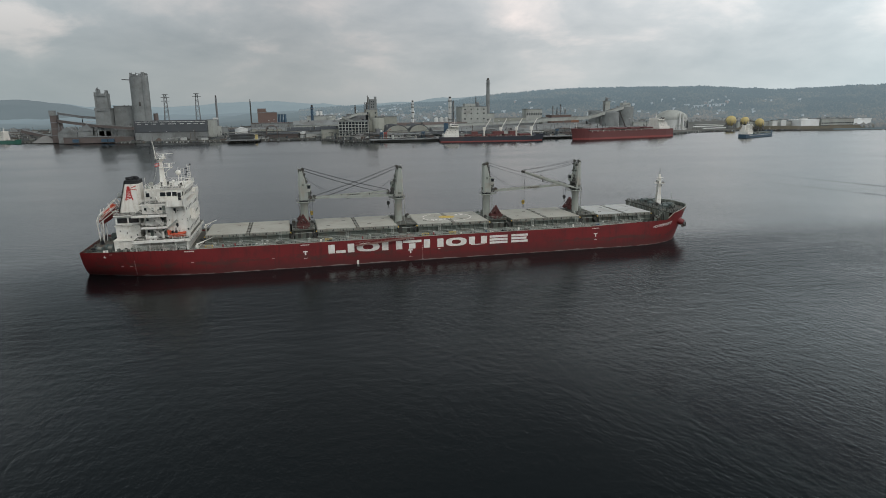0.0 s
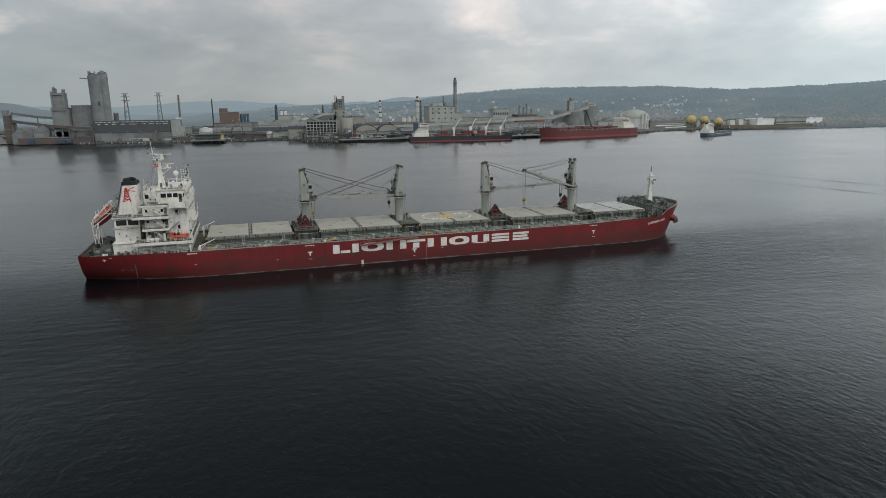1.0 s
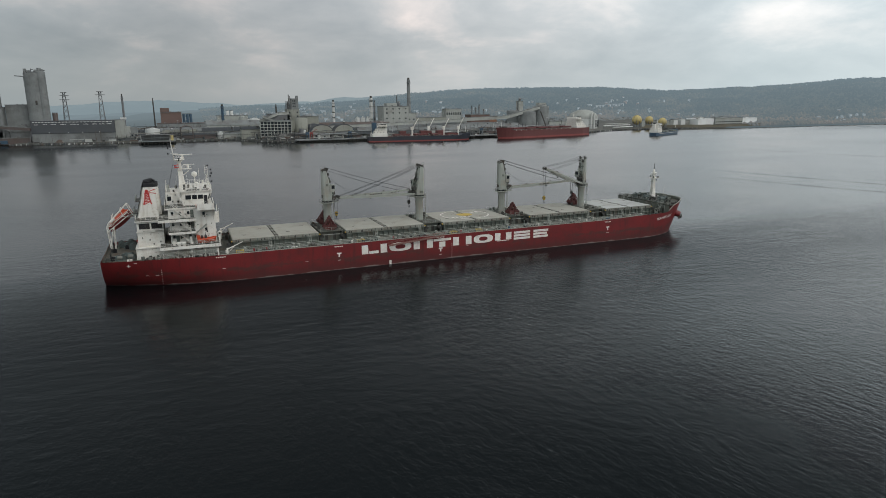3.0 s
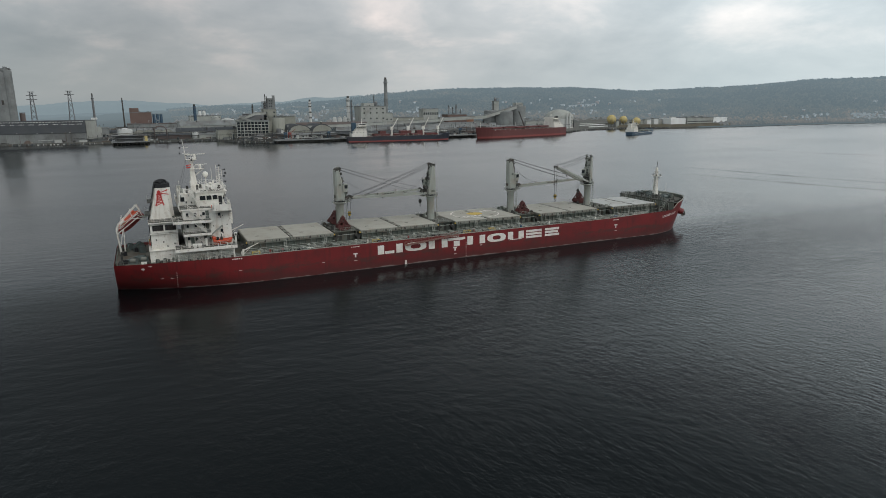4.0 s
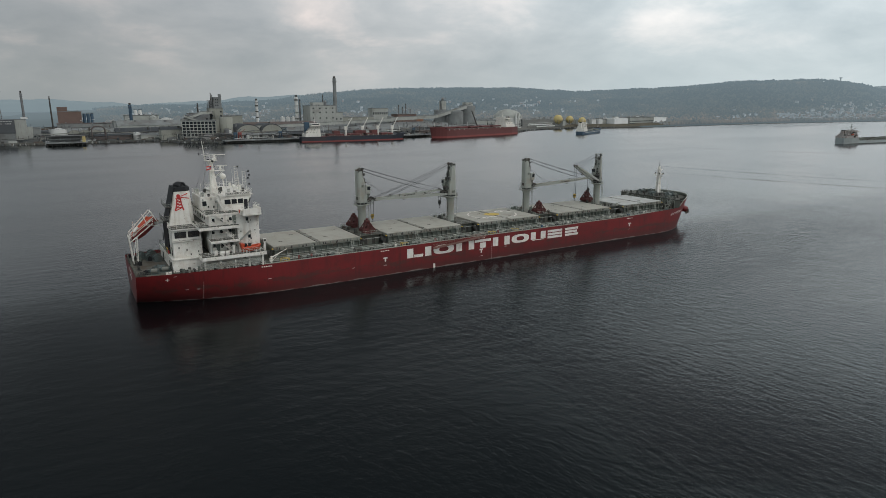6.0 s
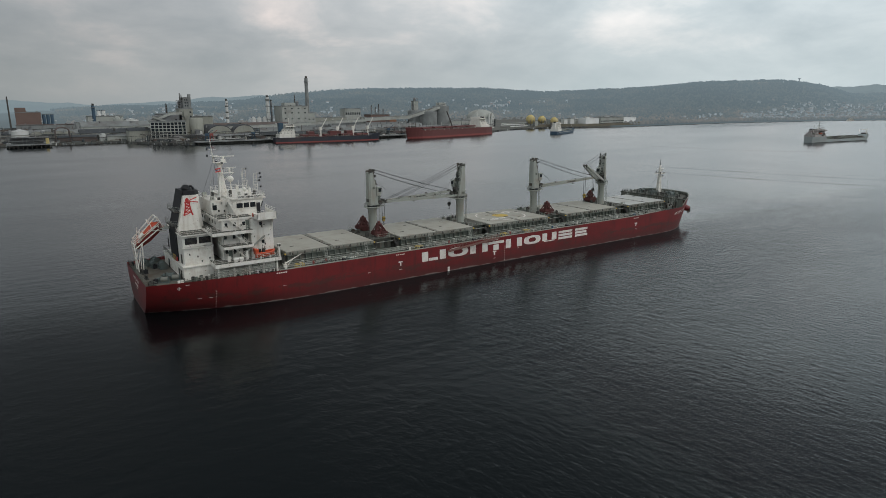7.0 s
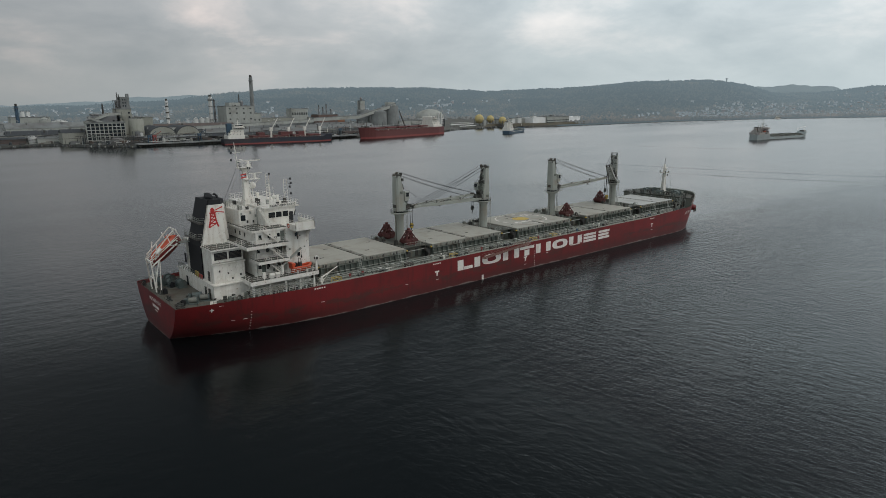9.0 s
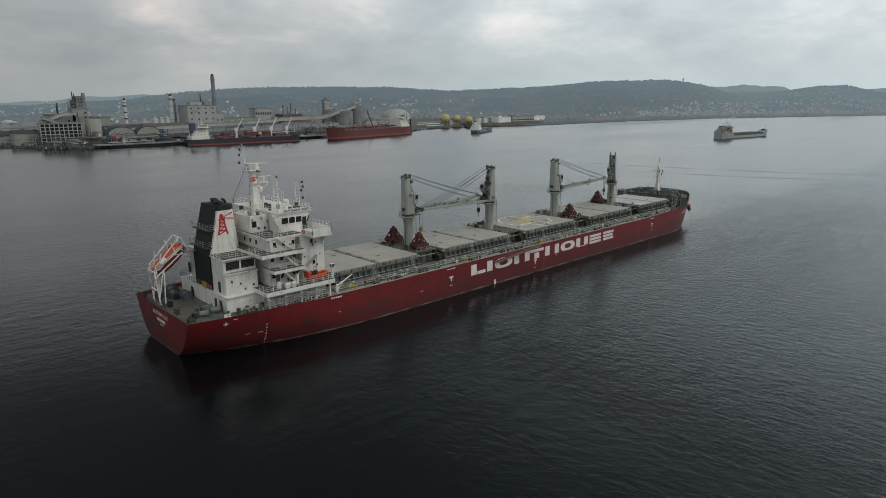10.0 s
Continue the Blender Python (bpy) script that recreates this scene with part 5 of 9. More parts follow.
for x, y, t in ((60.3, -6.8, 90), (60.3, 6.4, 90), (63.2, -4.2, 60), (63.2, 4.2, -60), (59.6, 0, 0)):
    winch("windlass", ship, x, y, 9.75, t, 0.85, False, WINCH)
for x, y in ((59.4, -10.6), (62.0, -9.0), (66.0, -3.0), (66.0, 3.0), (62.0, 9.0), (59.4, 10.6), (64, -6.6), (64, 6.6)):
    share("double_bollard", bitt_ob.data, ship, pose(x, y, 9.75, 0, 0, rnd.uniform(0, 180)))
for i in range(30):
    part("forecastle_fitting", Geo().turned(0, 0, [(0.3, 0), (0.3, 0.7), (0.5, 0.75), (0.5, 1.0), (0.1, 1.2)], 8), rnd.choice([DARK, DARK, COAMING, CRANE]), ship, m=pose(rnd.uniform(58.6, 65.5), rnd.uniform(-8, 8), 9.75) @ Matrix.Scale(rnd.uniform(0.6, 1.2), 4))
fm = Geo().loft([[(62.4 + dx * r, dy * r, z) for dx, dy in ((-1, -0.7), (0.8, -0.7), (0.8, 0.7), (-1, 0.7))] for r, z in ((1.0, 9.35), (0.8, 13), (0.55, 17.2), (0.45, 19.0), (0.3, 20.2))])
fmast = part("foremast", fm, WHITE, ship, "white foremast with small platforms", bevel=0.05)
part("mast_platform", Geo().box(61.2, 63.7, -1.2, 1.2, 17.1, 17.25).box(61.8, 63.4, -0.8, 0.8, 18.9, 19.0), WHITE, fmast)
for z_, w_ in ((16.2, 1.5), (17.3, 1.9), (18.4, 1.3)):
    part("mast_arm", Geo().bar((62.4, -w_, z_), (62.4, w_, z_), 0.16).bar((61.9 - w_ * 0.6, 0, z_), (62.4 + w_ * 0.9, 0, z_), 0.14), WHITE, fmast)
for y_, z_ in ((-1.8, 17.4), (1.8, 17.4), (-1.4, 16.3)):
    part("mast_lamp", Geo().tube((62.4, y_, z_), (62.4, y_, z_ + 0.5), 0.17), DARK, fmast)
part("mast_ladder", Geo().bar((61.35, -0.25, 9.9), (61.9, -0.25, 18.6), 0.07).bar((61.35, 0.25, 9.9), (61.9, 0.25, 18.6), 0.07), CRANE, fmast)
part("mast_lamp", Geo().tube((61.4, -1.0, 17.2), (61.4, -1.0, 17.9), 0.2).tube((63.5, -1.0, 17.2), (63.5, -1.0, 17.8), 0.16), DARK, fmast)
part("mast_pole", Geo().tube((62.4, 0, 20.1), (62.4, 0, 22.2), 0.1), DARK, fmast)
part("stay_wire", Geo().tube((62.2, 0, 17), (59.0, -4, 9.75), 0.03, None, 4).tube((62.2, 0, 17), (59.0, 4, 9.75), 0.03, None, 4), BLACK, fmast)
part("bow_staff", Geo().tube((67.4, 0.4, 9.3), (67.6, 0.4, 14.4), 0.07, 0.04, 6), CRANE, ship)
part("bow_railing", railing([(64.5, -4, 9.35), (67.3, -2.2, 9.35), (67.6, 2.2, 9.35), (64.5, 4, 9.35)], 1.9, 1.2, 0.03, 3), CRANE, ship)
for s in (-1, 1):
    az = 5.7
    ax = 63.9
    ay = s * (half(ax, az) + 0.2)
    part("anchor_bolster", Geo().tube((ax - 0.8, ay * 0.9, az + 0.9), (ax + 1.2, ay * 1.08, az - 0.1), 1.3, 0.95, 16), RED, ship, smooth=True)
    part("anchor", Geo().bar((ax + 0.6, ay * 1.06, az + 0.2), (ax + 1.3, ay * 1.12, az - 1.1), 0.35, 0.5).bar((ax + 0.5, ay * 1.1, az - 1.2), (ax + 2.1, ay * 1.06, az - 0.9), 0.5, 0.45)
         .bar((ax + 0.4, ay * 1.12, az - 1.3), (ax + 0.5, ay * 1.08, az + 0.1), 0.4, 0.3).bar((ax + 2.1, ay * 1.06, az - 1.0), (ax + 1.9, ay * 1.06, az + 0.1), 0.4, 0.3), DARK, ship, "dark anchor housed at the bow")


# ---- superstructure ----
acc = part("accommodation", Geo().box(-94.8, -89.0, -11.2, 11.2, 6.28, 16.0), WHITE, ship, "white accommodation block, lightly rust streaked", bevel=0.1)
part("front_block", Geo().box(-89.02, -84.2, -12.9, 12.9, 6.28, 18.35), WHITE, acc)
part("upper_block", Geo().box(-94.9, -89.0, -12.4, 12.4, 16.2, 18.5), WHITE, acc, bevel=0.08)
part("lower_house", Geo().box(-96.4, -89.0, -11.6, 11.6, 6.28, 9.15), WHITE, acc)


def slab(name, x0, x1, y0, y1, z, t=0.55):
    """A deck with a white edge and a grey walking surface a little below its lip."""
    ob = part(name, Geo().box(x0, x1, y0, y1, z - t, z), WHITE, acc)
    part("deck_surface", Geo().box(x0 + 0.12, x1 - 0.12, y0 + 0.12, y1 - 0.12, z + 0.004, z + 0.02), DECK, acc)
    return ob


slab("boat_deck", -97.4, -83.4, -15.1, 15.1, 9.75, 0.75)
slab("deck_slab", -95.2, -88.9, -14.0, -9.3, 13.05)
slab("deck_slab", -95.2, -88.9, 9.3, 14.0, 13.05)
slab("deck_slab", -97.3, -88.6, -14.0, -9.3, 16.2, 0.65)
slab("deck_slab", -97.3, -88.6, 9.3, 14.0, 16.2, 0.65)
slab("deck_slab", -97.3, -94.7, -9.3, 9.3, 16.2, 0.65)
slab("bridge_deck", -95.6, -88.3, -12.6, 12.6, 18.85, 0.4)
for s in (-1, 1):
    # bridge wings and the curved brackets that carry them
    ws = (-16.1, -8.9) if s < 0 else (8.9, 16.1)
    part("bridge_wing", Geo().box(-88.3, -84.2, ws[0], ws[1], 18.4, 18.8).box(-88.3, -84.2, s * 16.1 - (0.12 if s > 0 else 0), s * 16.1 + (0.12 if s < 0 else 0), 18.8, 19.95)
         .box(-84.32, -84.2, ws[0], ws[1], 18.8, 19.95).box(-88.3, -88.18, min(s * 16.1, s * 12), max(s * 16.1, s * 12), 18.8, 19.5), WHITE, acc, "white bridge wing with solid bulwark")
    ol = [(s * 16.1, 18.42), (s * 15.2, 18.3)] + [(s * (12.9 + 2.3 * (1 - math.cos(radians(a)))), 15.6 + 2.6 * math.sin(radians(a))) for a in range(75, -1, -15)] + [(s * 12.7, 15.4), (s * 12.7, 18.42)]
    part("wing_bracket", Geo().prism(ol, "x", -84.6, -84.2), WHITE, acc)
    part("wing_railing", railing([(-88.1, s * 12, 19.5), (-88.1, s * 16, 19.5), (-84.4, s * 16, 19.95), (-84.4, s * 9.5, 19.95)], 0.75, 1.3, 0.03, 2), WHITE, acc)
    part("lifebuoy", Geo().loft([[(-88.36 - 0.07 * math.cos(b), s * 13.0 + (0.36 + 0.09 * math.sin(b)) * math.cos(a), 19.1 + (0.36 + 0.09 * math.sin(b)) * math.sin(a)) for b in [k * math.pi / 3 for k in range(6)]] for a in [k * math.pi / 6 for k in range(13)]], False), ORANGE, acc, "orange ring lifebuoy")

# wheelhouse with windows that lean outwards
wh = Geo().loft([[(-91.4, -y, z), (x, -y, z), (x + 0.6, -y + 1.6, z), (x + 0.6, y - 1.6, z), (x, y, z), (-91.4, y, z)] for z, x, y in ((18.8, -85.6, 9.0), (20.2, -85.5, 9.0), (21.5, -84.9, 9.15), (22.2, -84.9, 9.15))])
part("wheelhouse", wh, WHITE, acc, "white wheelhouse with a band of dark windows")
part("wheelhouse_roof", Geo().box(-91.6, -84.2, -9.5, 9.5, 22.2, 22.4), WHITE, acc)
for s in (-1, 1):
    for x0, x1 in ((-90.6, -89.3), (-89.05, -87.9), (-87.65, -86.5)):
        part("window", Geo().box(x0, x1, min(s * 9.02, s * 9.14), max(s * 9.02, s * 9.14), 20.35, 21.4), GLASS, acc, "dark wheelhouse window")
        for fz in (20.25, 21.41):
            part("window_frame", Geo().box(x0 - 0.06, x1 + 0.06, min(s * 9.0, s * 9.17), max(s * 9.0, s * 9.17), fz, fz + 0.09), WHITE, acc)
    part("bridge_door", Geo().box(-86.3, -85.5, min(s * 9.03, s * 9.18), max(s * 9.03, s * 9.18), 18.9, 21.2), BLACK, acc, "open dark bridge door")
    part("window", Geo().hexa([(-85.35, s * 9.03, 20.3), (-85.1, s * 8.9, 20.3), (-85.1, s * 9.1, 20.3), (-85.35, s * 9.2, 20.3), (-85.0, s * 9.05, 21.45), (-84.8, s * 8.9, 21.45), (-84.8, s * 9.12, 21.45), (-85.0, s * 9.25, 21.45)]), GLASS, acc)
for i in range(9):
    y = -6.8 + 1.7 * i
    part("window", Geo().hexa([(-84.95, y - 0.72, 20.25), (-84.85, y - 0.72, 20.25), (-84.85, y + 0.72, 20.25), (-84.95, y + 0.72, 20.25), (-84.4, y - 0.72, 21.45), (-84.22, y - 0.72, 21.45), (-84.22, y + 0.72, 21.45), (-84.4, y + 0.72, 21.45)]), GLASS, acc)
# front windows and side ports of the decks below
port = part("porthole", Geo().box(-0.04, 0.05, -0.28, 0.28, -0.38, 0.38), GLASS, acc, "small dark cabin window", m=pose(-84.2, -10.5, 17.0))
for z in (8.2, 11.1, 14.0, 17.0):
    for i in range(9):
        share("porthole", port.data, acc, pose(-84.2, -10.4 + 2.6 * i, z))
for x, y, z in ((-86.8, -12.9, 17.2), (-86.5, -12.9, 13.2), (-87.6, -12.9, 10.9), (-85.4, -12.9, 10.7)):
    share("porthole", port.data, acc, pose(x, y, z, 0, 0, -90))
for z in (11.5, 14.6, 17.5):
    for x in (-94.0, -92.2, -90.3):
        for s in (-1, 1):
            share("porthole", port.data, acc, pose(x, s * (12.4 if z > 16 else 11.2), z, 0, 0, 90 * s))
for y in (-7, -4.6, -2.2, 2.2, 4.6, 7):
    share("porthole", port.data, acc, pose(-94.9, y, 17.4, 0, 0, 180))
for x, z in ((-93.2, 9.76), (-90.2, 9.76), (-89.6, 13.06), (-89.5, 16.22)):
    wy = 3.0 if z > 16 else 1.8
    part("cabin_door", Geo().box(x - 0.38, x + 0.38, -9.5 - wy, -9.38 - wy, z + 0.1, z + 2.0), COAMING, acc, "grey steel door")
for x, z in ((-92.4, 11.2), (-89.8, 14.7), (-90.2, 11.4), (-90.6, 15.0), (-89.2, 11.3)):
    part("wall_box", Geo().box(x - 0.16, x + 0.16, -11.45, -11.2, z - 0.3, z + 0.3), rnd.choice([DARK, DARK, COAMING]), acc)

part("front_balcony", Geo().box(-84.2, -82.9, -4.5, 4.5, 13.3, 13.45).box(-84.2, -82.9, -4.5, -4.4, 13.45, 16.2), WHITE, acc)
part("balcony_railing", railing([(-84.1, -4.45, 13.45), (-82.95, -4.45, 13.45), (-82.95, 4.45, 13.45), (-84.1, 4.45, 13.45)], 1.05, 1.1, 0.035, 3), WHITE, acc)
for y in (-4.4, 4.4):
    part("balcony_post", Geo().box(-83.0, -82.9, y - 0.06, y + 0.06, 13.45, 17.0), WHITE, acc)
# rails, columns and stairs
part("railing", railing([(-97.3, -9.0, 16.2), (-97.3, -13.9, 16.2), (-88.8, -13.9, 16.2)], 1.05, 1.3, 0.035, 3), WHITE, acc, "white deck railing")
part("railing", railing([(-95.1, -9.5, 13.05), (-95.1, -13.9, 13.05), (-89.0, -13.9, 13.05)], 1.05, 1.3, 0.035, 3), WHITE, acc)
part("railing", railing([(-97.3, -12.0, 9.75), (-97.3, -15.0, 9.75), (-83.5, -15.0, 9.75), (-83.5, -12.9, 9.75)], 1.05, 1.3, 0.035, 3), WHITE, acc)
part("railing", railing([(-95.5, 12.5, 18.85), (-95.5, -12.5, 18.85), (-88.5, -12.5, 18.85)], 1.05, 1.3, 0.035, 3), WHITE, acc)
part("railing", railing([(-91.5, 9.4, 22.4), (-91.5, -9.4, 22.4), (-84.3, -9.4, 22.4), (-84.3, 9.4, 22.4), (-91.5, 9.4, 22.4)], 1.05, 1.2, 0.035, 3), WHITE, acc)
for x in (-96.8, -93.5, -90.3, -87.2, -84.2):
    for s in (-1, 1):
        part("column", Geo().box(x - 0.16, x + 0.16, s * 14.4 - 0.16, s * 14.4 + 0.16, 6.28, 9.05), WHITE, acc)


def stairs(p, q, width=0.8):
    g = Geo()
    p, q = Vector(p), Vector(q)
    for dy in (-width / 2, width / 2):
        o = Vector((0, dy, 0))
        g.bar(p + o, q + o, 0.06, 0.22)
        for h in (0.5, 1.0):
            g.bar(p + o + Vector((0, 0, h)), q + o + Vector((0, 0, h)), 0.05)
        for i in range(6):
            r = p.lerp(q, i / 5) + o
            g.bar(r, r + Vector((0, 0, 1.0)), 0.05)
    for i in range(1, 13):
        r = p.lerp(q, i / 13)
        g.box(r.x - 0.12, r.x + 0.12, r.y - width / 2, r.y + width / 2, r.z - 0.02, r.z + 0.02)
    return part("stairs", g, WHITE, acc, "steep white outside stairs")


stairs((-90.0, -12.6, 9.75), (-93.3, -12.6, 13.05))
stairs((-90.0, -12.8, 13.05), (-93.3, -12.8, 16.2))
stairs((-90.6, -12.8, 16.2), (-93.8, -12.8, 18.85))
stairs((-90.9, -9.8, 18.85), (-92.6, -9.8, 22.3))

# house and mast on top
part("mast_house", Geo().box(-95.2, -91.3, -5.6, 5.6, 18.85, 21.9), WHITE, acc, bevel=0.06)
part("house_railing", railing([(-95.1, 5.5, 21.9), (-95.1, -5.5, 21.9), (-91.7, -5.5, 21.9)], 1.0, 1.1, 0.035, 3), WHITE, acc)
for x_, y_, k_, h_ in ((-94.4, -4.2, 0.35, 0.9), (-93.2, -4.9, 0.25, 0.6), (-94.6, 2.0, 0.4, 1.2), (-92.6, 3.4, 0.3, 0.8)):
    part("house_fitting", Geo().box(x_ - k_, x_ + k_, y_ - k_, y_ + k_, 21.9, 21.9 + h_), CRANE if k_ > 0.3 else DARK, acc)
for x_, z_ in ((-93.6, 19.6), (-92.4, 19.5), (-94.7, 21.2), (-92.9, 21.3), (-91.9, 20.6)):
    part("wall_box", Geo().box(x_ - 0.14, x_ + 0.14, -5.78, -5.6, z_ - 0.2, z_ + 0.25), DARK if z_ < 20 else CRANE, acc)
part("wall_pipe", Geo().path([(-91.6, -5.68, 18.9), (-91.6, -5.68, 21.9)], 0.05), CRANE, acc)
share("porthole", port.data, acc, pose(-94.4, -5.62, 20.4, 0, 0, -90) @ Matrix.Diagonal((1, 1.6, 1.4, 1)))
rm = Geo().loft([[(-91.0 + dx * r + o, dy * r, z) for dx, dy in ((-1, -0.8), (1, -0.8), (1, 0.8), (-1, 0.8))] for r, z, o in ((1.0, 21.9, 0), (0.68, 24.5, -0.1), (0.44, 28.4, -0.25), (0.42, 28.8, -0.28), (0.95, 29.6, -0.3))])
part("radar_mast", rm, WHITE, acc, "tall white radar mast with platforms and aerials", bevel=0.05)
part("mast_platform", Geo().box(-92.6, -89.9, -1.0, 1.0, 29.6, 29.7), WHITE, acc)
part("mast_platform", Geo().box(-91.6, -88.4, -1.0, 1.0, 27.2, 27.32), WHITE, acc)
part("mast_platform_rail", railing([(-90.6, -0.95, 27.32), (-88.45, -0.95, 27.32), (-88.45, 0.95, 27.32), (-90.6, 0.95, 27.32)], 0.85, 0.9, 0.03, 2), WHITE, acc)
part("platform_bracket", Geo().bar((-90.6, -0.6, 25.6), (-88.6, -0.8, 27.2), 0.1).bar((-90.6, 0.6, 25.6), (-88.6, 0.8, 27.2), 0.1), WHITE, acc)
part("mast_yard", Geo().bar((-91.3, -3.1, 29.4), (-91.3, 3.1, 29.4), 0.14).bar((-91.3, -3.0, 29.4), (-91.3, -0.4, 28.2), 0.08).bar((-91.3, 3.0, 29.4), (-91.3, 0.4, 28.2), 0.08), WHITE, acc)
for y in (-2.9, -1.9, 2.0, 2.9):
    part("yard_lamp", Geo().tube((-91.3, y, 29.45), (-91.3, y, 29.85), 0.15), BLACK, acc)
part("halyard", Geo().tube((-91.3, -2.6, 29.4), (-92.8, -6.5, 22.5), 0.02, None, 4).tube((-91.3, -2.0, 29.4), (-92.8, -5.8, 22.5), 0.02, None, 4).tube((-91.3, 2.6, 29.4), (-92.8, 6.5, 22.5), 0.02, None, 4), CRANE, acc)
part("mast_platform_rail", railing([(-92.5, -0.9, 29.7), (-90.0, -0.9, 29.7), (-90.0, 0.9, 29.7), (-92.5, 0.9, 29.7), (-92.5, -0.9, 29.7)], 0.9, 1.2, 0.03, 2), WHITE, acc)
part("radar_scanner", Geo().box(-92.7, -87.9, -0.1, 0.1, 30.85, 31.02).tube((-90.4, 0, 30.1), (-90.4, 0, 30.85), 0.26).box(-90.85, -89.95, -0.4, 0.4, 29.72, 30.3), WHITE, acc, "white radar scanner bar")
part("radar_scanner", Geo().box(-90.4, -87.6, -0.09, 0.09, 28.3, 28.42).tube((-89.2, 0, 27.3), (-89.2, 0, 28.3), 0.25), WHITE, acc)
part("aerial", Geo().tube((-92.4, 0.3, 29.7), (-92.9, 0.3, 34.6), 0.14, 0.05, 6).tube((-93.4, 0.3, 32.6), (-91.7, 0.3, 32.6), 0.05, None, 4).tube((-93.1, 0.3, 31.2), (-91.4, 0.3, 31.2), 0.05, None, 4), WHITE, acc)
for dz, dx in ((33.4, -0.7), (32.4, -0.9), (31.0, -1.0), (30.6, 0.4)):
    part("mast_lamp", Geo().tube((-92.7 + dx, 0.3, dz), (-92.7 + dx, 0.3, dz + 0.45), 0.18), BLACK, acc)
for i in range(6):
    part("mast_rung", Geo().box(-90.35 - 0.06 * i, -90.15 - 0.06 * i, -0.3, 0.3, 23.2 + i, 23.35 + i), DARK, acc)
for z0, z1, fm_ in ((0, 0.28, LOGO), (0.28, 0.36, WHITE), (0.36, 0.5, FLAGBLUE), (0.5, 0.58, WHITE), (0.58, 0.85, LOGO)):
    part("mast_flag", Geo().loft([[(-91.4 - 0.3 * i, -1.2 + 0.14 * math.sin(i * 1.3) + e, 27.7 - 0.04 * i + zz) for zz, e in ((z0, 0), (z1, 0), (z1, 0.03), (z0, 0.03))] for i in range(5)]), fm_, acc, "small red, white and blue flag")
part("mast_stay", Geo().tube((-92.5, -1.0, 29.6), (-94.6, -4.8, 21.9), 0.03, None, 4).tube((-92.5, 1.0, 29.6), (-94.6, 4.8, 21.9), 0.03, None, 4), BLACK, acc)


def lattice(x, y, z0, z1, w):
    g = Geo()
    for dx in (-w, w):
        g.bar((x + dx, y, z0), (x + dx * 0.8, y, z1), 0.09)
    k = int((z1 - z0) / 0.55)
    for i in range(k + 1):
        z = z0 + (z1 - z0) * i / k
        g.bar((x - w, y, z), (x + w, y, z), 0.06)
    g.bar((x, y + 1.2, z0), (x, y, z0 + (z1 - z0) * 0.5), 0.07)
    return g


part("aerial_tower", lattice(-84.8, 4.2, 22.4, 27.6, 0.42), WHITE, acc, "white ladder-like aerial tower")
part("aerial_tower", lattice(-85.1, -5.5, 22.4, 27.2, 0.42), WHITE, acc)
for x, y, z in ((-84.0, -5.6, 27.2), (-84.2, -5.6, 25.6), (-84.0, -5.6, 24.2), (-84.3, 4.2, 27.5), (-83.9, -5.6, 26.3)):
    part("tower_lamp", Geo().bar((x - 0.6, y, z), (x, y, z), 0.06).tube((x, y, z - 0.15), (x, y, z + 0.25), 0.2), BLACK, acc)
for x, y, z, r in ((-87.8, 5.2, 25.3, 0.75), (-87.6, -5.2, 23.9, 0.42)):
    prof = [(r * math.cos(radians(a)), z + r * math.sin(radians(a))) for a in range(-60, 86, 12)]
    part("satellite_dome", Geo().turned(x, y, [(0.12, 22.4), (0.12, z - r * 0.87)] + prof, 14), WHITE, acc, "white satellite dome on a post", smooth=True)
for x, y, z0, z1 in ((-94.8, -5.0, 21.9, 25.0), (-89.8, -8.8, 22.4, 26.3), (-86.8, -1, 22.4, 27.4), (-90.6, 3.5, 22.4, 26.0), (-84.8, 1.5, 22.4, 25.2)):
    part("aerial", Geo().tube((x, y, z0), (x, y, z1), 0.045, None, 5), WHITE, acc)
for i in range(14):
    x, y = rnd.uniform(-91, -85), rnd.uniform(-8.5, 8.5)
    part("roof_fitting", Geo().box(x - 0.25, x + 0.25, y - 0.25, y + 0.25, 22.4, 22.4 + rnd.uniform(0.4, 1.3)), rnd.choice([WHITE, WHITE, CRANE, DARK]), acc)
for i in range(12):
    x, z = rnd.uniform(-94.5, -84.5), rnd.choice([6.3, 6.3, 6.3, 9.76])
    y = -rnd.uniform(12.9, 13.6) if z > 16 else -rnd.uniform(11.8, 13.6)
    if x > -89.2 and z > 10:
        continue
    part("deck_box", Geo().box(x - 0.3, x + 0.3, y - 0.3, y + 0.3, z, z + rnd.uniform(0.5, 1.3)), rnd.choice([DARK, CRANE, WHITE, COAMING]), acc)
# name on a board along the roof rail
nb = part("name_board", Geo().box(-90.5, -84.8, -9.62, -9.54, 22.42, 23.02), WHITE, acc, "white board with the ship's name")
v, f = text_geo("NORTHERN LIGHT", 5.2, 0.42)
part("ship_name", Geo().add([(-90.3 + a, -9.64, 22.52 + b) for a, b in v], f), BLACK, nb, "black lettering")

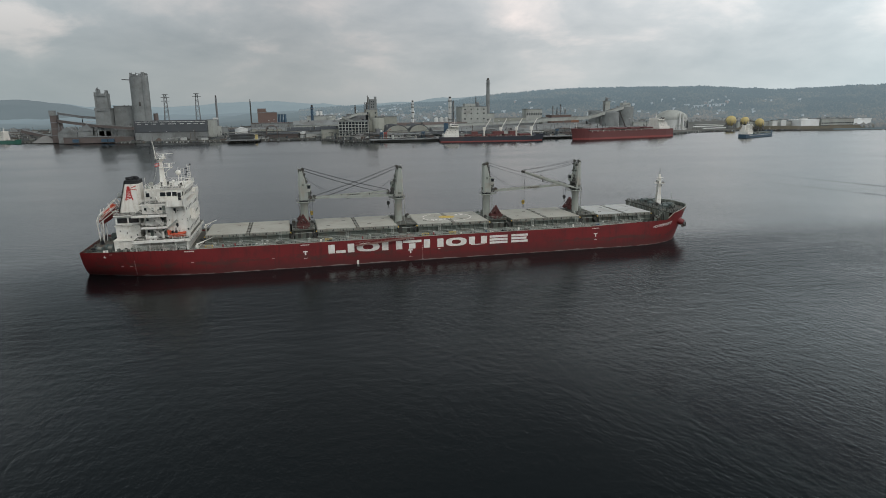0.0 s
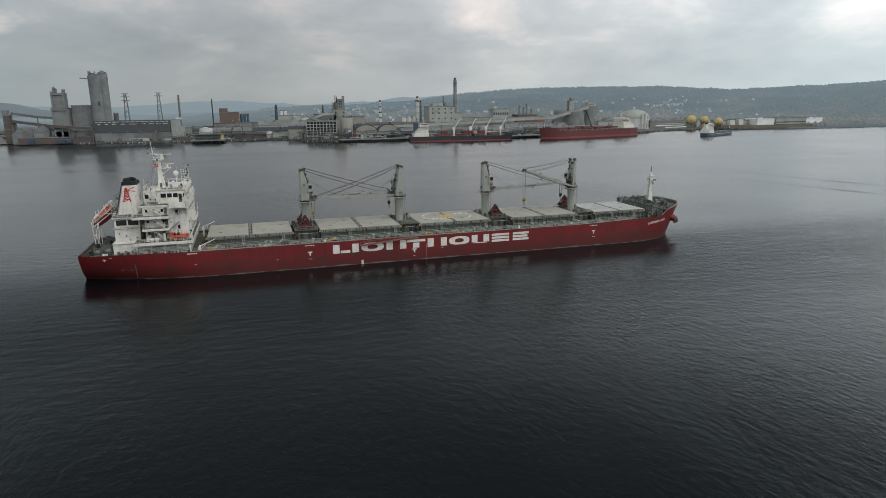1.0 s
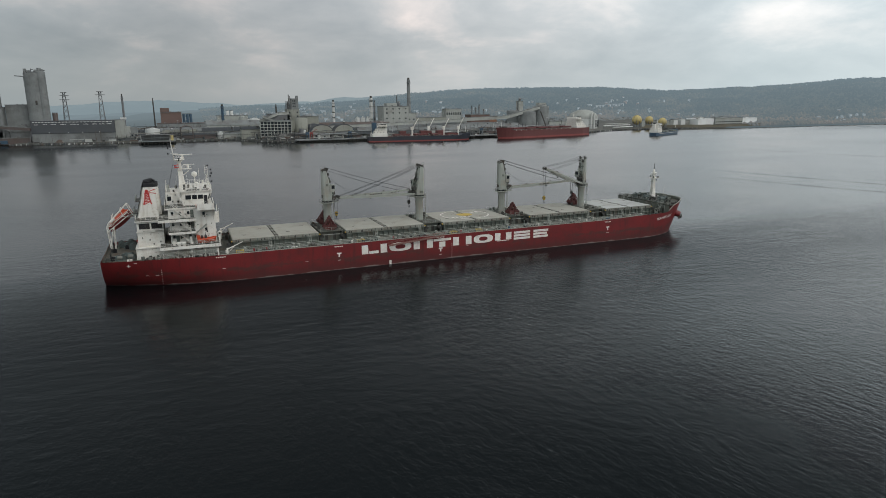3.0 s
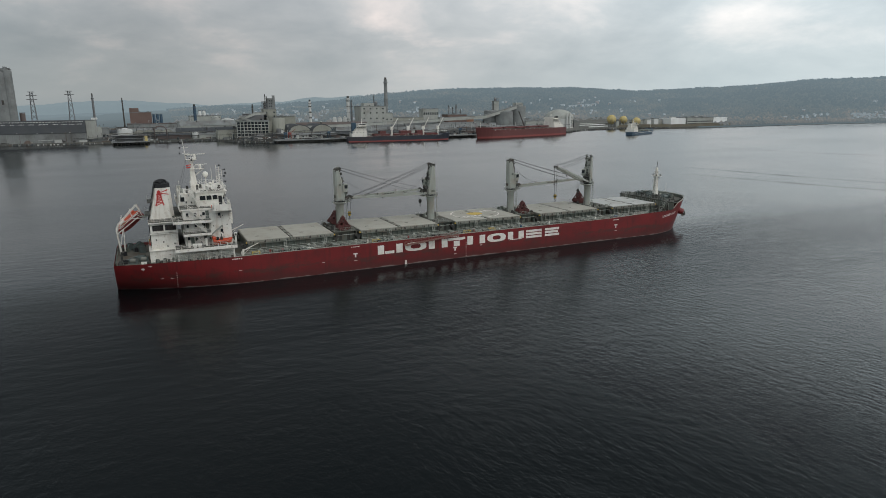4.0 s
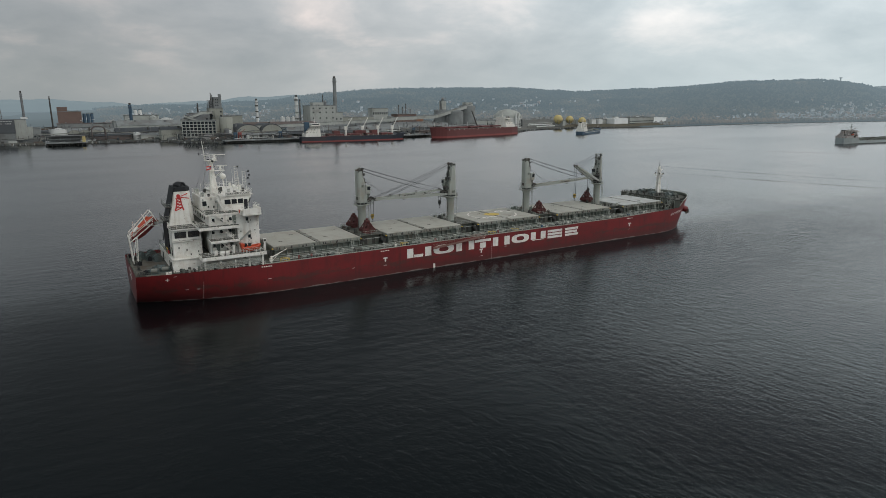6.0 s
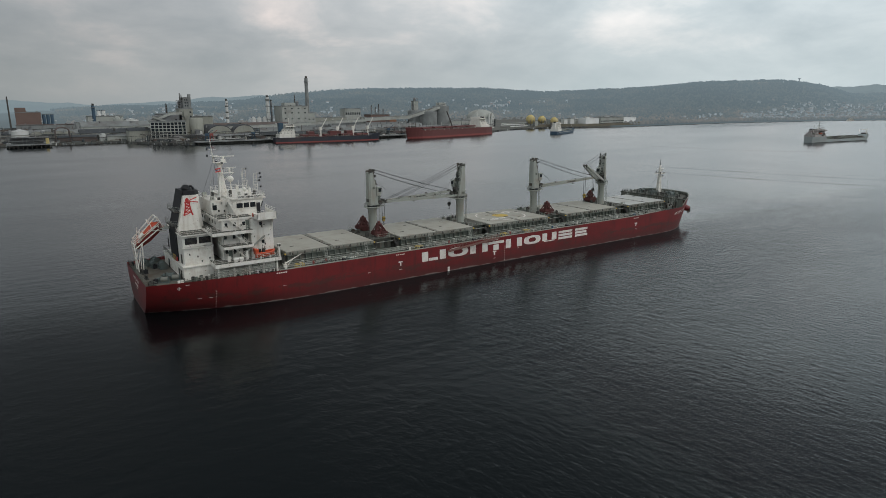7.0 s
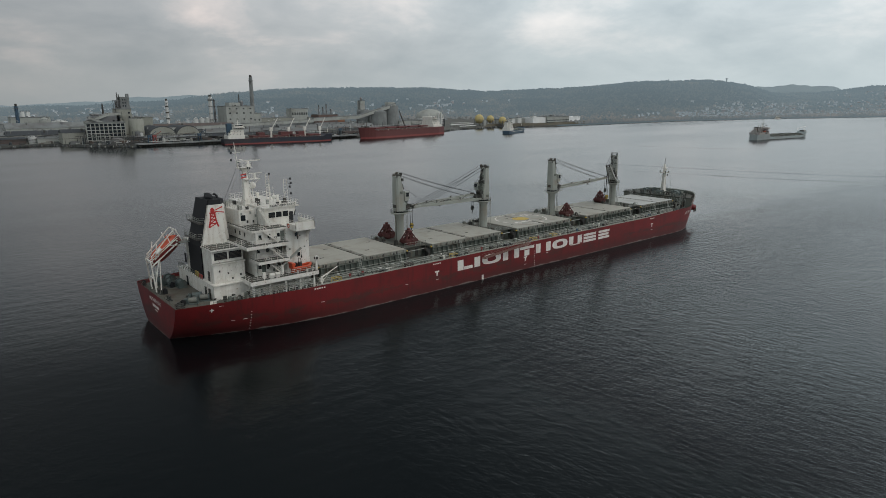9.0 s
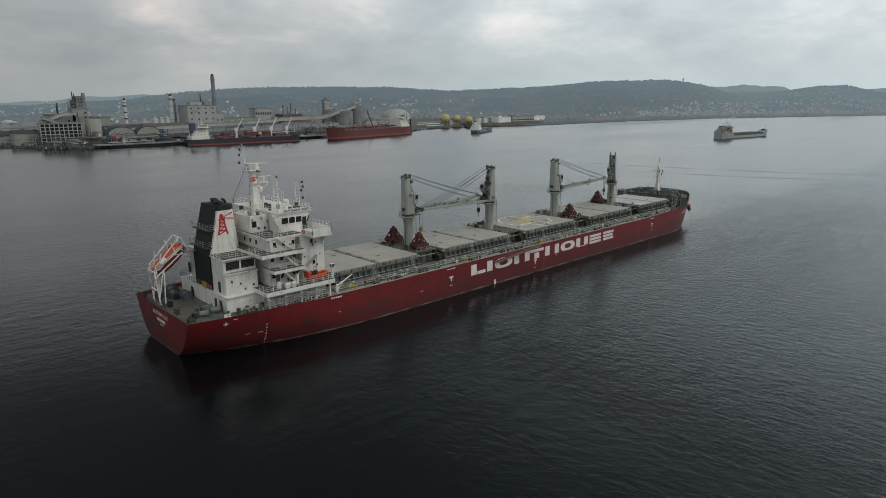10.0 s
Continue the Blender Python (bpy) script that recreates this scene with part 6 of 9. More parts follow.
# ---- engine casing and funnel ----
cas = part("engine_casing", Geo().box(-102.3, -96.3, -9.5, -3.9, 9.1, 13.1).box(-102.3, -96.3, -9.0, -3.9, 13.1, 15.5).box(-101.4, -96.3, -3.9, 3.9, 9.1, 15.5).box(-102.0, -96.3, 3.9, 7.2, 9.1, 15.5).box(-102.9, -96.3, -10.6, 10.6, 6.28, 9.1), WHITE, ship, "white engine casing")
part("casing_ledge", Geo().box(-102.5, -96.2, -9.9, -8.9, 12.95, 13.1).box(-103.0, -96.2, -10.9, 10.9, 9.1, 9.28), WHITE, cas)
for x0, x1 in ((-101.8, -99.4), (-99.0, -96.6)):
    part("louvre", Geo().box(x0, x1, -9.1, -8.95, 13.65, 15.0), BLACK, cas, "dark louvred opening")
    for i in range(5):
        part("louvre_slat", Geo().box(x0, x1, -9.16, -9.1, 13.75 + 0.25 * i, 13.82 + 0.25 * i), DARK, cas)
part("casing_top", Geo().box(-102.6, -95.2, -9.7, -3.9, 15.5, 15.75).box(-101.3, -95.2, -3.9, 3.9, 15.5, 15.75).box(-102.3, -95.2, 3.9, 7.6, 15.5, 15.75), WHITE, cas)
part("casing_deck", Geo().box(-102.5, -95.3, -9.6, -3.9, 15.754, 15.77), DECK, cas)
part("railing", railing([(-95.3, -9.5, 15.75), (-102.5, -9.5, 15.75), (-102.5, -4.4, 15.75)], 1.05, 1.3, 0.035, 3), WHITE, cas)
for x, z, c_ in ((-101.2, 11.6, DARK), (-100.5, 12.2, WHITE), (-99.6, 11.0, CRANE), (-98.0, 11.9, WHITE), (-97.2, 10.4, DARK), (-101.0, 10.2, WHITE), (-98.8, 9.9, CRANE)):
    part("casing_fitting", Geo().box(x - 0.12, x + 0.12, -9.7, -9.5, z - 0.18, z + 0.18), DARK if c_ is CRANE else c_, cas)
for x in (-101.6, -100.2, -98.4, -96.9):
    part("casing_pipe", Geo().path([(x, -9.62, 9.2), (x, -9.62, 10.6), (x + 0.5, -9.62, 10.9), (x + 0.5, -9.62, 12.6)], 0.05), WHITE, cas)
for y, z in ((-6, 7.2), (-8.2, 7.2), (5, 7.2), (-6.8, 10.2), (7.0, 11.5)):
    part("casing_door", Geo().box(-103.0 if z < 9 else -102.4, -102.28 if z > 9 else -102.88, y - 0.45, y + 0.45, z - 0.8, z + 1.1), DARK if y < 0 else BLACK, cas)


def fun_ring(z, grow=0.0):
    t = (z - 15.5) / 9.5
    x0, x1, y = -102.4 + 2.3 * t - grow, -96.4 - 0.6 * t + grow, 3.7 - 0.5 * t + grow
    return [(x0, -y + 0.4, z), (x0 + 0.35, -y, z), (x1 - 0.9, -y, z), (x1, -y + 0.9, z), (x1, y - 0.9, z), (x1 - 0.9, y, z), (x0 + 0.35, y, z), (x0, y - 0.4, z)]


funnel = part("funnel", Geo().loft([fun_ring(z) for z in (15.5, 19, 23.5)]), WHITE, ship, "white funnel with black top and black after side")
part("funnel_cap", Geo().loft([fun_ring(z, 0.03) for z in (23.3, 24.2)]), BLACK, funnel, "black funnel top")
back_g = Geo()
for z, lap in ((9.3, 0), (15.5, 0), (24.25, 0)):
    t = max(0, z - 15.5) / 9.5
    x, y = -102.5 + 2.3 * t, 3.72 - 0.5 * t
    back_g.v += [(x, -y, z), (x, y, z), (x + 0.16, y, z), (x + 0.16, -y, z)]
back_g.f = [(4 * r + i, 4 * r + (i + 1) % 4, 4 * r + 4 + (i + 1) % 4, 4 * r + 4 + i) for r in range(2) for i in range(4)] + [(0, 1, 2, 3), (8, 9, 10, 11)]
part("funnel_back", back_g, BLACK, funnel, "black painted after side")
for y in (-1.8, -0.6, 0.8, 1.9):
    part("exhaust_pipe", Geo().path([(-98.4 + 0.3 * y, y, 23.9), (-98.4 + 0.3 * y, y, 24.4), (-98.9 + 0.3 * y, y, 24.7), (-99.6 + 0.3 * y, y, 24.7)], 0.36, 10), BLACK, funnel, smooth=True)
part("exhaust_pipe", Geo().path([(-97.6, -1.0, 24.0), (-97.6, -1.0, 24.6), (-97.9, -1.0, 24.95), (-98.3, -1.0, 25.0)], 0.22, 8), BLACK, funnel, smooth=True)
for z in (16.9, 19.9):
    part("funnel_platform", Geo().box(-103.4 + 0.24 * (z - 15.5), -102.2 + 0.24 * (z - 15.5), -3.8, 3.8, z - 0.12, z), DARK, funnel)
    xq = -103.35 + 0.24 * (z - 15.5)
    part("funnel_railing", railing([(xq + 1.0, -3.75, z), (xq, -3.75, z), (xq, 3.75, z), (xq + 1.0, 3.75, z)], 1.05, 1.3, 0.035, 3), CRANE, funnel)
# red emblem on the funnel's sides: a stepped tower and two slanting bars
for s in (-1, 1):
    def fp(x, z, off=0.03):
        return (x, s * (3.7 - 0.5 * (z - 15.5) / 9.5 + off), z)

    def plate(pts):
        return Geo().loft([[fp(x, z, 0.0) for x, z in pts], [fp(x, z, 0.035) for x, z in pts]])
    cx = -99.5
    def rod(xa, za, xb, zb, w):
        dx, dz = xb - xa, zb - za
        k = w / 2 / math.hypot(dx, dz)
        part("emblem_shape", plate([(xa - dz * k, za + dx * k), (xa + dz * k, za - dx * k), (xb + dz * k, zb - dx * k), (xb - dz * k, zb + dx * k)]), LOGO, funnel, "red painted shape")
    lv = [(19.0, 0.9), (19.7, 0.68), (20.4, 0.52), (21.1, 0.43), (21.7, 0.38)]
    for (za, wa), (zb, wb) in zip(lv, lv[1:]):
        rod(cx - wa, za, cx - wb, zb, 0.3)
        rod(cx + wa, za, cx + wb, zb, 0.3)
        rod(cx - wa, za, cx + wb, zb, 0.2)
        rod(cx - wb, zb, cx + wb, zb, 0.24)
    for z0, z1, w0, w1 in ((21.65, 21.88, 0.62, 0.62), (21.88, 22.4, 0.38, 0.36), (22.4, 22.75, 0.42, 0.1)):
        part("emblem_shape", plate([(cx - w0, z0), (cx + w0, z0), (cx + w1, z1), (cx - w1, z1)]), LOGO, funnel, "red painted shape")
    part("emblem_shape", plate([(cx + 0.42, 22.1), (cx + 2.0, 22.65), (cx + 2.0, 22.9), (cx + 0.42, 22.25)]), LOGO, funnel)
    part("emblem_shape", plate([(cx + 0.42, 21.9), (cx + 2.2, 21.55), (cx + 2.2, 21.78), (cx + 0.42, 22.05)]), LOGO, funnel)

part("terrace_railing", railing([(-102.9, -4.4, 9.28), (-102.9, 10.7, 9.28), (-96.4, 10.7, 9.28)], 1.05, 1.2, 0.04, 3), COAMING, cas, "dark grey terrace railing")
part("yellow_locker", Geo().box(-102.8, -102.55, -1.8, 0.2, 9.29, 10.3), YELLOW, cas, "yellow locker", bevel=0.06)
part("red_locker", Geo().box(-102.8, -102.55, -3.7, -2.2, 9.29, 10.1), LOGO, cas, "red locker", bevel=0.06)
for i in range(16):
    x, z = rnd.uniform(-94.4, -89.4), rnd.choice([10.6, 11.4, 12.2, 14.2, 14.9, 17.2])
    wy = 3.0 if z > 16 else 1.8
    part("wall_fitting", Geo().box(x - 0.12, x + 0.12, -9.62 - wy, -9.39 - wy, z - rnd.uniform(0.1, 0.4), z + 0.15), rnd.choice([DARK, DARK, CRANE, COAMING]), acc)
for i in range(10):
    x, z = rnd.uniform(-88.5, -84.8), rnd.uniform(7, 17.5)
    part("wall_fitting", Geo().box(x - 0.1, x + 0.1, -13.08, -12.89, z - rnd.uniform(0.1, 0.3), z + 0.12), rnd.choice([DARK, CRANE, COAMING]), acc)
for z in (10.2, 13.4):
    part("wall_pipe", Geo().path([(-88.9, -11.3, z), (-94.6, -11.3, z)], 0.05), WHITE, acc)
for x in (-94.5, -91.2):
    part("wall_pipe", Geo().path([(x, -11.3, 9.8), (x, -11.3, 15.5)], 0.05), CRANE, acc)
for i in range(30):
    x, y = rnd.uniform(-103, -84.6), -rnd.uniform(12.2, 14.8)
    part("promenade_fitting", Geo().box(-0.25, 0.25, -0.2, 0.2, 0, rnd.uniform(0.5, 1.5)), rnd.choice([DARK, DARK, DARK, COAMING, CRANE]), ship, m=pose(x, y, 6.3, 0, 0, rnd.uniform(0, 90)))

# ---- stern: raised edge, mooring gear, lifeboat ----
STERN = material("stern_deck_worn", (0.125, 0.118, 0.098), 0.8, 0, (0.085, 0.078, 0.064), 0.4, 0.8, (0.085, 0.05, 0.03), 0.4, 0.6, 0, 0.3, 1.5)
part("stern_deck_plate", sheet_between([-110.5, -108, -106, -104, -102, -100, -98, -96], lambda x: 6.42, 0.6, 0.1), STERN, ship)
part("stern_railing", railing([(x, s * (half(x, 6.9) - 0.3), 6.4) for s, xs_ in ((1, (-98, -103, -107, -110.3)), (-1, (-110.3, -107, -103, -98))) for x in xs_], 1.2, 1.5, 0.035, 3), COAMING, ship)
for x, y, t in ((-106.9, -9.3, 62), (-104.6, -8.6, 66), (-105.2, -6.2, 70), (-104.6, 4.6, 4), (-106.0, 7.0, 6), (-107.4, 9.2, 16), (-105.2, 10.3, 10)):
    winch("mooring_winch", ship, x, y, 6.42, t, 0.66 if y < 0 else 0.8, y < -7, WINCH)
for x, y in ((-108.9, -10.3), (-109.2, -4.0), (-109.2, 1.5), (-103.5, -12.6), (-99.0, -13.4), (-109, 8.5)):
    share("double_bollard", bitt_ob.data, ship, pose(x, y, 6.42, 0, 0, rnd.uniform(60, 120)))
for i in range(13):
    x, y = rnd.uniform(-109.8, -103.6), rnd.uniform(-11.0, 11.5)
    part("deck_fitting", Geo().box(-0.4, 0.4, -0.3, 0.3, 0, rnd.uniform(0.4, 1.0)).tube((0, 0, 0), (0, 0, 1.1), 0.14, 0.2), rnd.choice([DARK, BLACK, BLACK, COAMING]), ship, m=pose(x, y, 6.42, 0, 0, rnd.uniform(0, 90)))
for x, y in ((-101.5, -12.2), (-99.8, -12.0), (-98.2, -12.4), (-96.9, -11.9), (-95.3, -13.1)):
    part("drum", Geo().turned(0, 0, [(0.35, 0), (0.37, 0.5), (0.35, 1.0), (0.3, 1.02)], 10), rnd.choice([DARK, WHITE, CRANE]), ship, m=pose(x, y, 6.42))
part("name_plate", Geo().box(-104.9, -103.7, -14.1, -14.0, 6.7, 7.5), WHITE, ship)
# name on the transom, with the port beneath it
def on_transom(y, z, off=0.03):
    return (-110.7 - off, y, z)


v, f = text_geo("NORTHERN LIGHT", 7.6, 0.75)
part("ship_name", Geo().add([on_transom(3.8 - a, 5.35 + b) for a, b in v], f), MARK, ship, "white lettering")
part("port_bar", Geo().add([on_transom(2.1, 4.3), on_transom(-2.1, 4.3), on_transom(-2.1, 4.85), on_transom(2.1, 4.85)], [(0, 1, 2, 3)]), MARK, ship)
part("port_bar", Geo().add([on_transom(0.9, 3.7), on_transom(-0.9, 3.7), on_transom(-0.9, 3.95), on_transom(0.9, 3.95)], [(0, 1, 2, 3)]), MARK, ship)

# stowed lattice gangway along the promenade
sg = Geo()
for z in (7.3, 7.62, 7.95, 8.28):
    for y in (-14.95, -14.1):
        sg.box(-97.6, -84.6, y - 0.04, y + 0.04, z - 0.05, z + 0.05)
for i in range(27):
    x = -97.6 + 0.5 * i
    sg.box(x - 0.035, x + 0.035, -14.97, -14.91, 7.3, 8.28).box(x - 0.03, x + 0.03, -14.95, -14.1, 7.28, 7.33)
gway = tagged(part("stowed_gangway", sg, CRANE), "grey slatted gangway stowed along the ship's side", "gangway")
part("gangway_foot", Geo().box(-96.2, -96.0, -14.9, -14.1, 6.28, 7.3), CRANE, gway)
part("gangway_foot", Geo().box(-86.2, -86.0, -14.9, -14.1, 6.28, 7.3), CRANE, gway)
part("promenade_railing", railing([(-98, -14.5, 6.28), (-84, -15.3, 6.28)], 1.05, 1.2, 0.035, 3), WHITE, acc)

# hose crane before the house
for x, y, zt_, dx, dy in ((-82.0, -13.4, 8.0, 3.9, 0.4), (-82.2, 9.0, 9.4, 3.4, -0.4)):
    part("stores_crane", Geo().tube((x, y, 6.28), (x, y, zt_), 0.24, 0.2).tube((x, y, zt_ - 0.3), (x + dx, y + dy, zt_ + 1.25), 0.15, 0.09).tube((x, y, zt_ - 1.3), (x + dx * 0.45, y + dy * 0.45, zt_ + 0.3), 0.07)
         .box(x - 0.45, x + 0.25, y - 0.3, y + 0.3, zt_ - 1.2, zt_ - 0.5), WHITE, ship, "small white stores crane")
part("light_post", Geo().box(-83.75, -83.4, -14.7, -14.35, 9.76, 11.9).box(-83.9, -83.25, -14.85, -14.2, 11.9, 12.6), WHITE, ship, "white post with a lamp box")
part("lamp_box", Geo().box(-83.96, -83.88, -14.75, -14.3, 12.0, 12.5).box(-83.8, -83.35, -14.92, -14.84, 12.0, 12.5), DARK, ship)


# ---- boats and grabs, things of their own ----
def boat_hull(length, width, depth, n=14):
    g, rings = Geo(), []
    for i in range(n + 1):
        t = i / n
        w = width / 2 * (1 - abs(2 * t - 1) ** 3.2) ** 0.6 if 0 < t < 1 else 0.02
        lift = 0.35 * depth * max(0, t - 0.6) / 0.4
        x = (t - 0.5) * length
        rings.append([(x, -w, 0), (x, -w * 0.9, -depth * 0.45 + lift), (x, -w * 0.3, -depth + lift), (x, w * 0.3, -depth + lift), (x, w * 0.9, -depth * 0.45 + lift), (x, w, 0)])
    return g.loft(rings)


def canopy(length, width, height, n=12):
    rings = []
    for i in range(n + 1):
        t = i / n
        k = max(0.03, (1 - abs(2 * t - 1) ** 2.6) ** 0.6) if 0 < t < 1 else 0.03
        x = (t - 0.5) * length
        rings.append([(x, width / 2 * k * math.cos(radians(a)), height * k * math.sin(radians(a))) for a in range(0, 181, 20)])
    return Geo().loft(rings)


lb = tagged(new("lifeboat"), "orange free-fall lifeboat nose down on its ramp", "lifeboat")
lb.matrix_basis = Matrix.Translation((-107.1, 3.5, 14.6)) @ Matrix.Rotation(radians(180), 4, "Z") @ Matrix.Rotation(radians(42), 4, "Y")
part("hull", boat_hull(7.4, 2.55, 1.75), DKRED, lb, "dark red bottom", smooth=True)
part("canopy", canopy(7.0, 2.4, 1.0), ORANGE, lb, "bright orange canopy", smooth=True)
part("conning_hood", Geo().box(-2.8, -1.7, -0.55, 0.55, 0.5, 1.15), ORANGE, lb, bevel=0.2)
part("hood_window", Geo().box(-1.72, -1.64, -0.45, 0.45, 0.75, 1.05), GLASS, lb)
part("stripe", Geo().box(-2.6, 2.6, -1.22, -1.15, -0.08, 0.06).box(-2.6, 2.6, 1.15, 1.22, -0.08, 0.06), WHITE, lb)

ramp_t = tagged(new("lifeboat_ramp"), "white steel ramp and frame for the lifeboat", "davit")
for y in (2.0, 5.0):
    top_p, low_p = Vector((-104.7, y, 17.5)), Vector((-109.9, y, 12.0))
    part("rail", Geo().bar(top_p + Vector((0, 0, -1.9)), low_p + Vector((0, 0, -0.4)), 0.17, 0.22), WHITE, ramp_t)
    part("upper_rail", Geo().bar(top_p + Vector((-0.4, 0, 0.9)), low_p + Vector((0.1, 0, 1.5)), 0.15, 0.2), WHITE, ramp_t)
    part("side_rail", Geo().bar(top_p + Vector((0.1, 0, -0.9)), low_p + Vector((-0.2, 0, 0.5)), 0.12, 0.16), WHITE, ramp_t)
    part("side_rail", Geo().bar(top_p + Vector((0.4, 0, -0.3)), low_p + Vector((-0.1, 0, 1.0)), 0.1, 0.12), WHITE, ramp_t)
    part("leg", Geo().bar((-109.5, y, 6.5), (-110.0, y, 12.9), 0.22), WHITE, ramp_t)
    part("leg", Geo().bar((-108.6, y, 6.5), (-108.3, y, 13.0), 0.18), WHITE, ramp_t)
    part("leg", Geo().bar((-103.6, y, 15.6), (-104.9, y, 18.4), 0.2), WHITE, ramp_t)
    for p_, q_ in (((-109.6, y, 7.6), (-108.5, y, 12.6)), ((-106.5, y, 15.4), (-103.0, y, 15.0)), ((-109.0, y, 13.0), (-108.6, y, 15.9)), ((-106.0, y, 15.6), (-106.6, y, 17.5)), ((-109.6, y, 12.2), (-109.7, y, 13.8))):
        part("brace", Geo().bar(p_, q_, 0.16), WHITE, ramp_t)
for x, z in ((-109.9, 12.6), (-105.0, 18.3), (-104.7, 16.0), (-108.5, 12.4), (-109.7, 9.2)):
    part("cross_beam", Geo().bar((x, 2.0, z), (x, 5.0, z), 0.2), WHITE, ramp_t)
part("raft_canister", Geo().tube((-108.9, 1.3, 14.2), (-108.0, 1.3, 15.1), 0.38, None, 12), WHITE, ramp_t, "white canister on the frame")
part("access_platform", Geo().box(-104.4, -101.4, 1.6, 5.4, 15.55, 15.7), CRANE, ramp_t)
part("access_railing", railing([(-104.4, 1.7, 15.7), (-101.6, 1.7, 15.7)], 1.0, 1.2, 0.03, 3), CRANE, ramp_t)

rb = tagged(new("rescue_boat"), "small open orange rescue boat on its cradle", "boat")
rb.matrix_basis = pose(-86.6, -14.0, 10.85)
part("hull", boat_hull(4.3, 1.9, 0.9), ORANGE, rb, smooth=True)
part("tube", Geo().path([(-2.0, -0.8, 0.1), (1.0, -0.85, 0.12), (1.8, -0.5, 0.3), (2.1, 0, 0.4), (1.8, 0.5, 0.3), (1.0, 0.85, 0.12), (-2.0, 0.8, 0.1)], 0.24, 8), ORANGE, rb, "orange side tube", smooth=True)
part("stern_frame", Geo().hexa([(-2.15, -0.85, -0.2), (-1.75, -0.85, -0.2), (-1.75, 0.85, -0.2), (-2.15, 0.85, -0.2), (-2.35, -0.8, 1.15), (-1.45, -0.8, 1.0), (-1.45, 0.8, 1.0), (-2.35, 0.8, 1.15)]), ORANGE, rb, "raised orange stern fairing", bevel=0.08)
part("console", Geo().box(-0.5, 0.1, -0.35, 0.35, 0, 0.95), DARK, rb, bevel=0.08)
part("engine", Geo().box(-1.35, -0.85, -0.35, 0.35, 0.1, 0.95), BLACK, rb, bevel=0.08)
part("mast_frame", Geo().path([(-0.2, -0.7, 0.2), (-0.2, -0.5, 1.7), (-0.2, 0.5, 1.7), (-0.2, 0.7, 0.2)], 0.05), DARK, rb)
part("cradle", Geo().box(-1.2, -1.0, -0.8, 0.8, -1.1, -0.5).box(0.9, 1.1, -0.8, 0.8, -1.1, -0.5), WHITE, rb)
dv = tagged(new("boat_davit"), "slender white davit arm beside the rescue boat", "davit")
part("post", Geo().tube((-90.2, -13.2, 9.75), (-90.2, -13.2, 11.6), 0.3), WHITE, dv)
part("arm", Geo().bar((-90.2, -13.2, 11.4), (-86.3, -13.9, 14.6), 0.28, 0.36), CRANE, dv)
part("hook_wire", Geo().tube((-86.35, -13.9, 14.5), (-86.35, -13.9, 13.0), 0.04, None, 4).tube((-86.35, -13.9, 13.0), (-86.35, -13.9, 12.6), 0.14), BLACK, dv)
for x in (-93.0, -91.9):
    tagged(part("life_raft", Geo().tube((x - 0.45, -14.6, 10.35), (x + 0.45, -14.6, 10.35), 0.42, None, 14).box(x - 0.3, x + 0.3, -14.9, -14.3, 9.75, 10.0), WHITE, None, smooth=True), "white life raft canister on the boat deck", "life raft", "life rafts")


def grab(x, y, z, turn):
    """A clamshell cargo grab: two shells, a sheaved head and four slanting arms."""
    g = tagged(new("cargo_grab"), "dark red clamshell cargo grab standing on a crane platform", "cargo grab", "cargo grabs")
    g.matrix_basis = pose(x, y, z, 0, 0, turn) @ Matrix.Diagonal((0.98, 0.98, 0.96, 1))
    for s in (-1, 1):
        part("shell", Geo().prism([(0.02 * s, 0.0), (1.0 * s, 0.05), (1.85 * s, 0.75), (1.7 * s, 1.35), (0.06 * s, 1.35)], "y", -1.45, 1.45), GRAB, g, bevel=0.05)
        for w in (-1.2, -0.4, 0.4, 1.2):
            part("shell_rib", Geo().prism([(1.05 * s, 0.0), (1.95 * s, 0.7), (1.8 * s, 1.42), (1.6 * s, 1.42)], "y", w - 0.08, w + 0.08), GRAB, g)
        for w in (-1, 1):
            part("arm", Geo().bar((1.5 * s, w * 1.15, 1.3), (0.4 * s, w * 0.55, 3.2), 0.26), GRAB, g)
            part("brace", Geo().bar((0.15 * s, w * 1.15, 1.3), (0.4 * s, w * 0.6, 3.1), 0.16), GRAB, g)
        part("inner_arm", Geo().bar((1.2 * s, 0, 1.3), (0.3 * s, 0, 3.2), 0.3, 0.5), GRAB, g)
    for z, k in ((1.5, 1.0), (2.3, 0.68)):
        for w in (-1, 1):
            part("frame_bar", Geo().bar((-1.45 * k, w * 1.15 * k, z), (1.45 * k, w * 1.15 * k, z), 0.18), GRAB, g)
            part("frame_bar", Geo().bar((w * 1.45 * k, -1.15 * k, z), (w * 1.45 * k, 1.15 * k, z), 0.18), GRAB, g)
    part("head", Geo().box(-0.55, 0.55, -0.75, 0.75, 3.0, 3.6).box(-0.3, 0.3, -0.35, 0.35, 3.6, 4.1), GRAB, g, bevel=0.08)
    part("lower_block", Geo().box(-0.45, 0.45, -0.7, 0.7, 1.35, 2.0).tube((0, -0.9, 1.7), (0, 0.9, 1.7), 0.35), GRAB, g)
    for w in (-0.4, 0.4):
        part("wire", Geo().tube((0, w, 1.8), (0, w, 3.2), 0.05, None, 5), BLACK, g)
    return g


for x, y in ((-54.0, -4.8), (-53.6, 5.6), (4.0, -4.6), (32.8, 5.6)):
    grab(x, abeam(y), 9.09, rnd.uniform(-6, 6))

HOOK = material("hook_block_yellow", (0.33, 0.22, 0.03), 0.6, 0, (0.2, 0.14, 0.03), 2.0, 0.8)
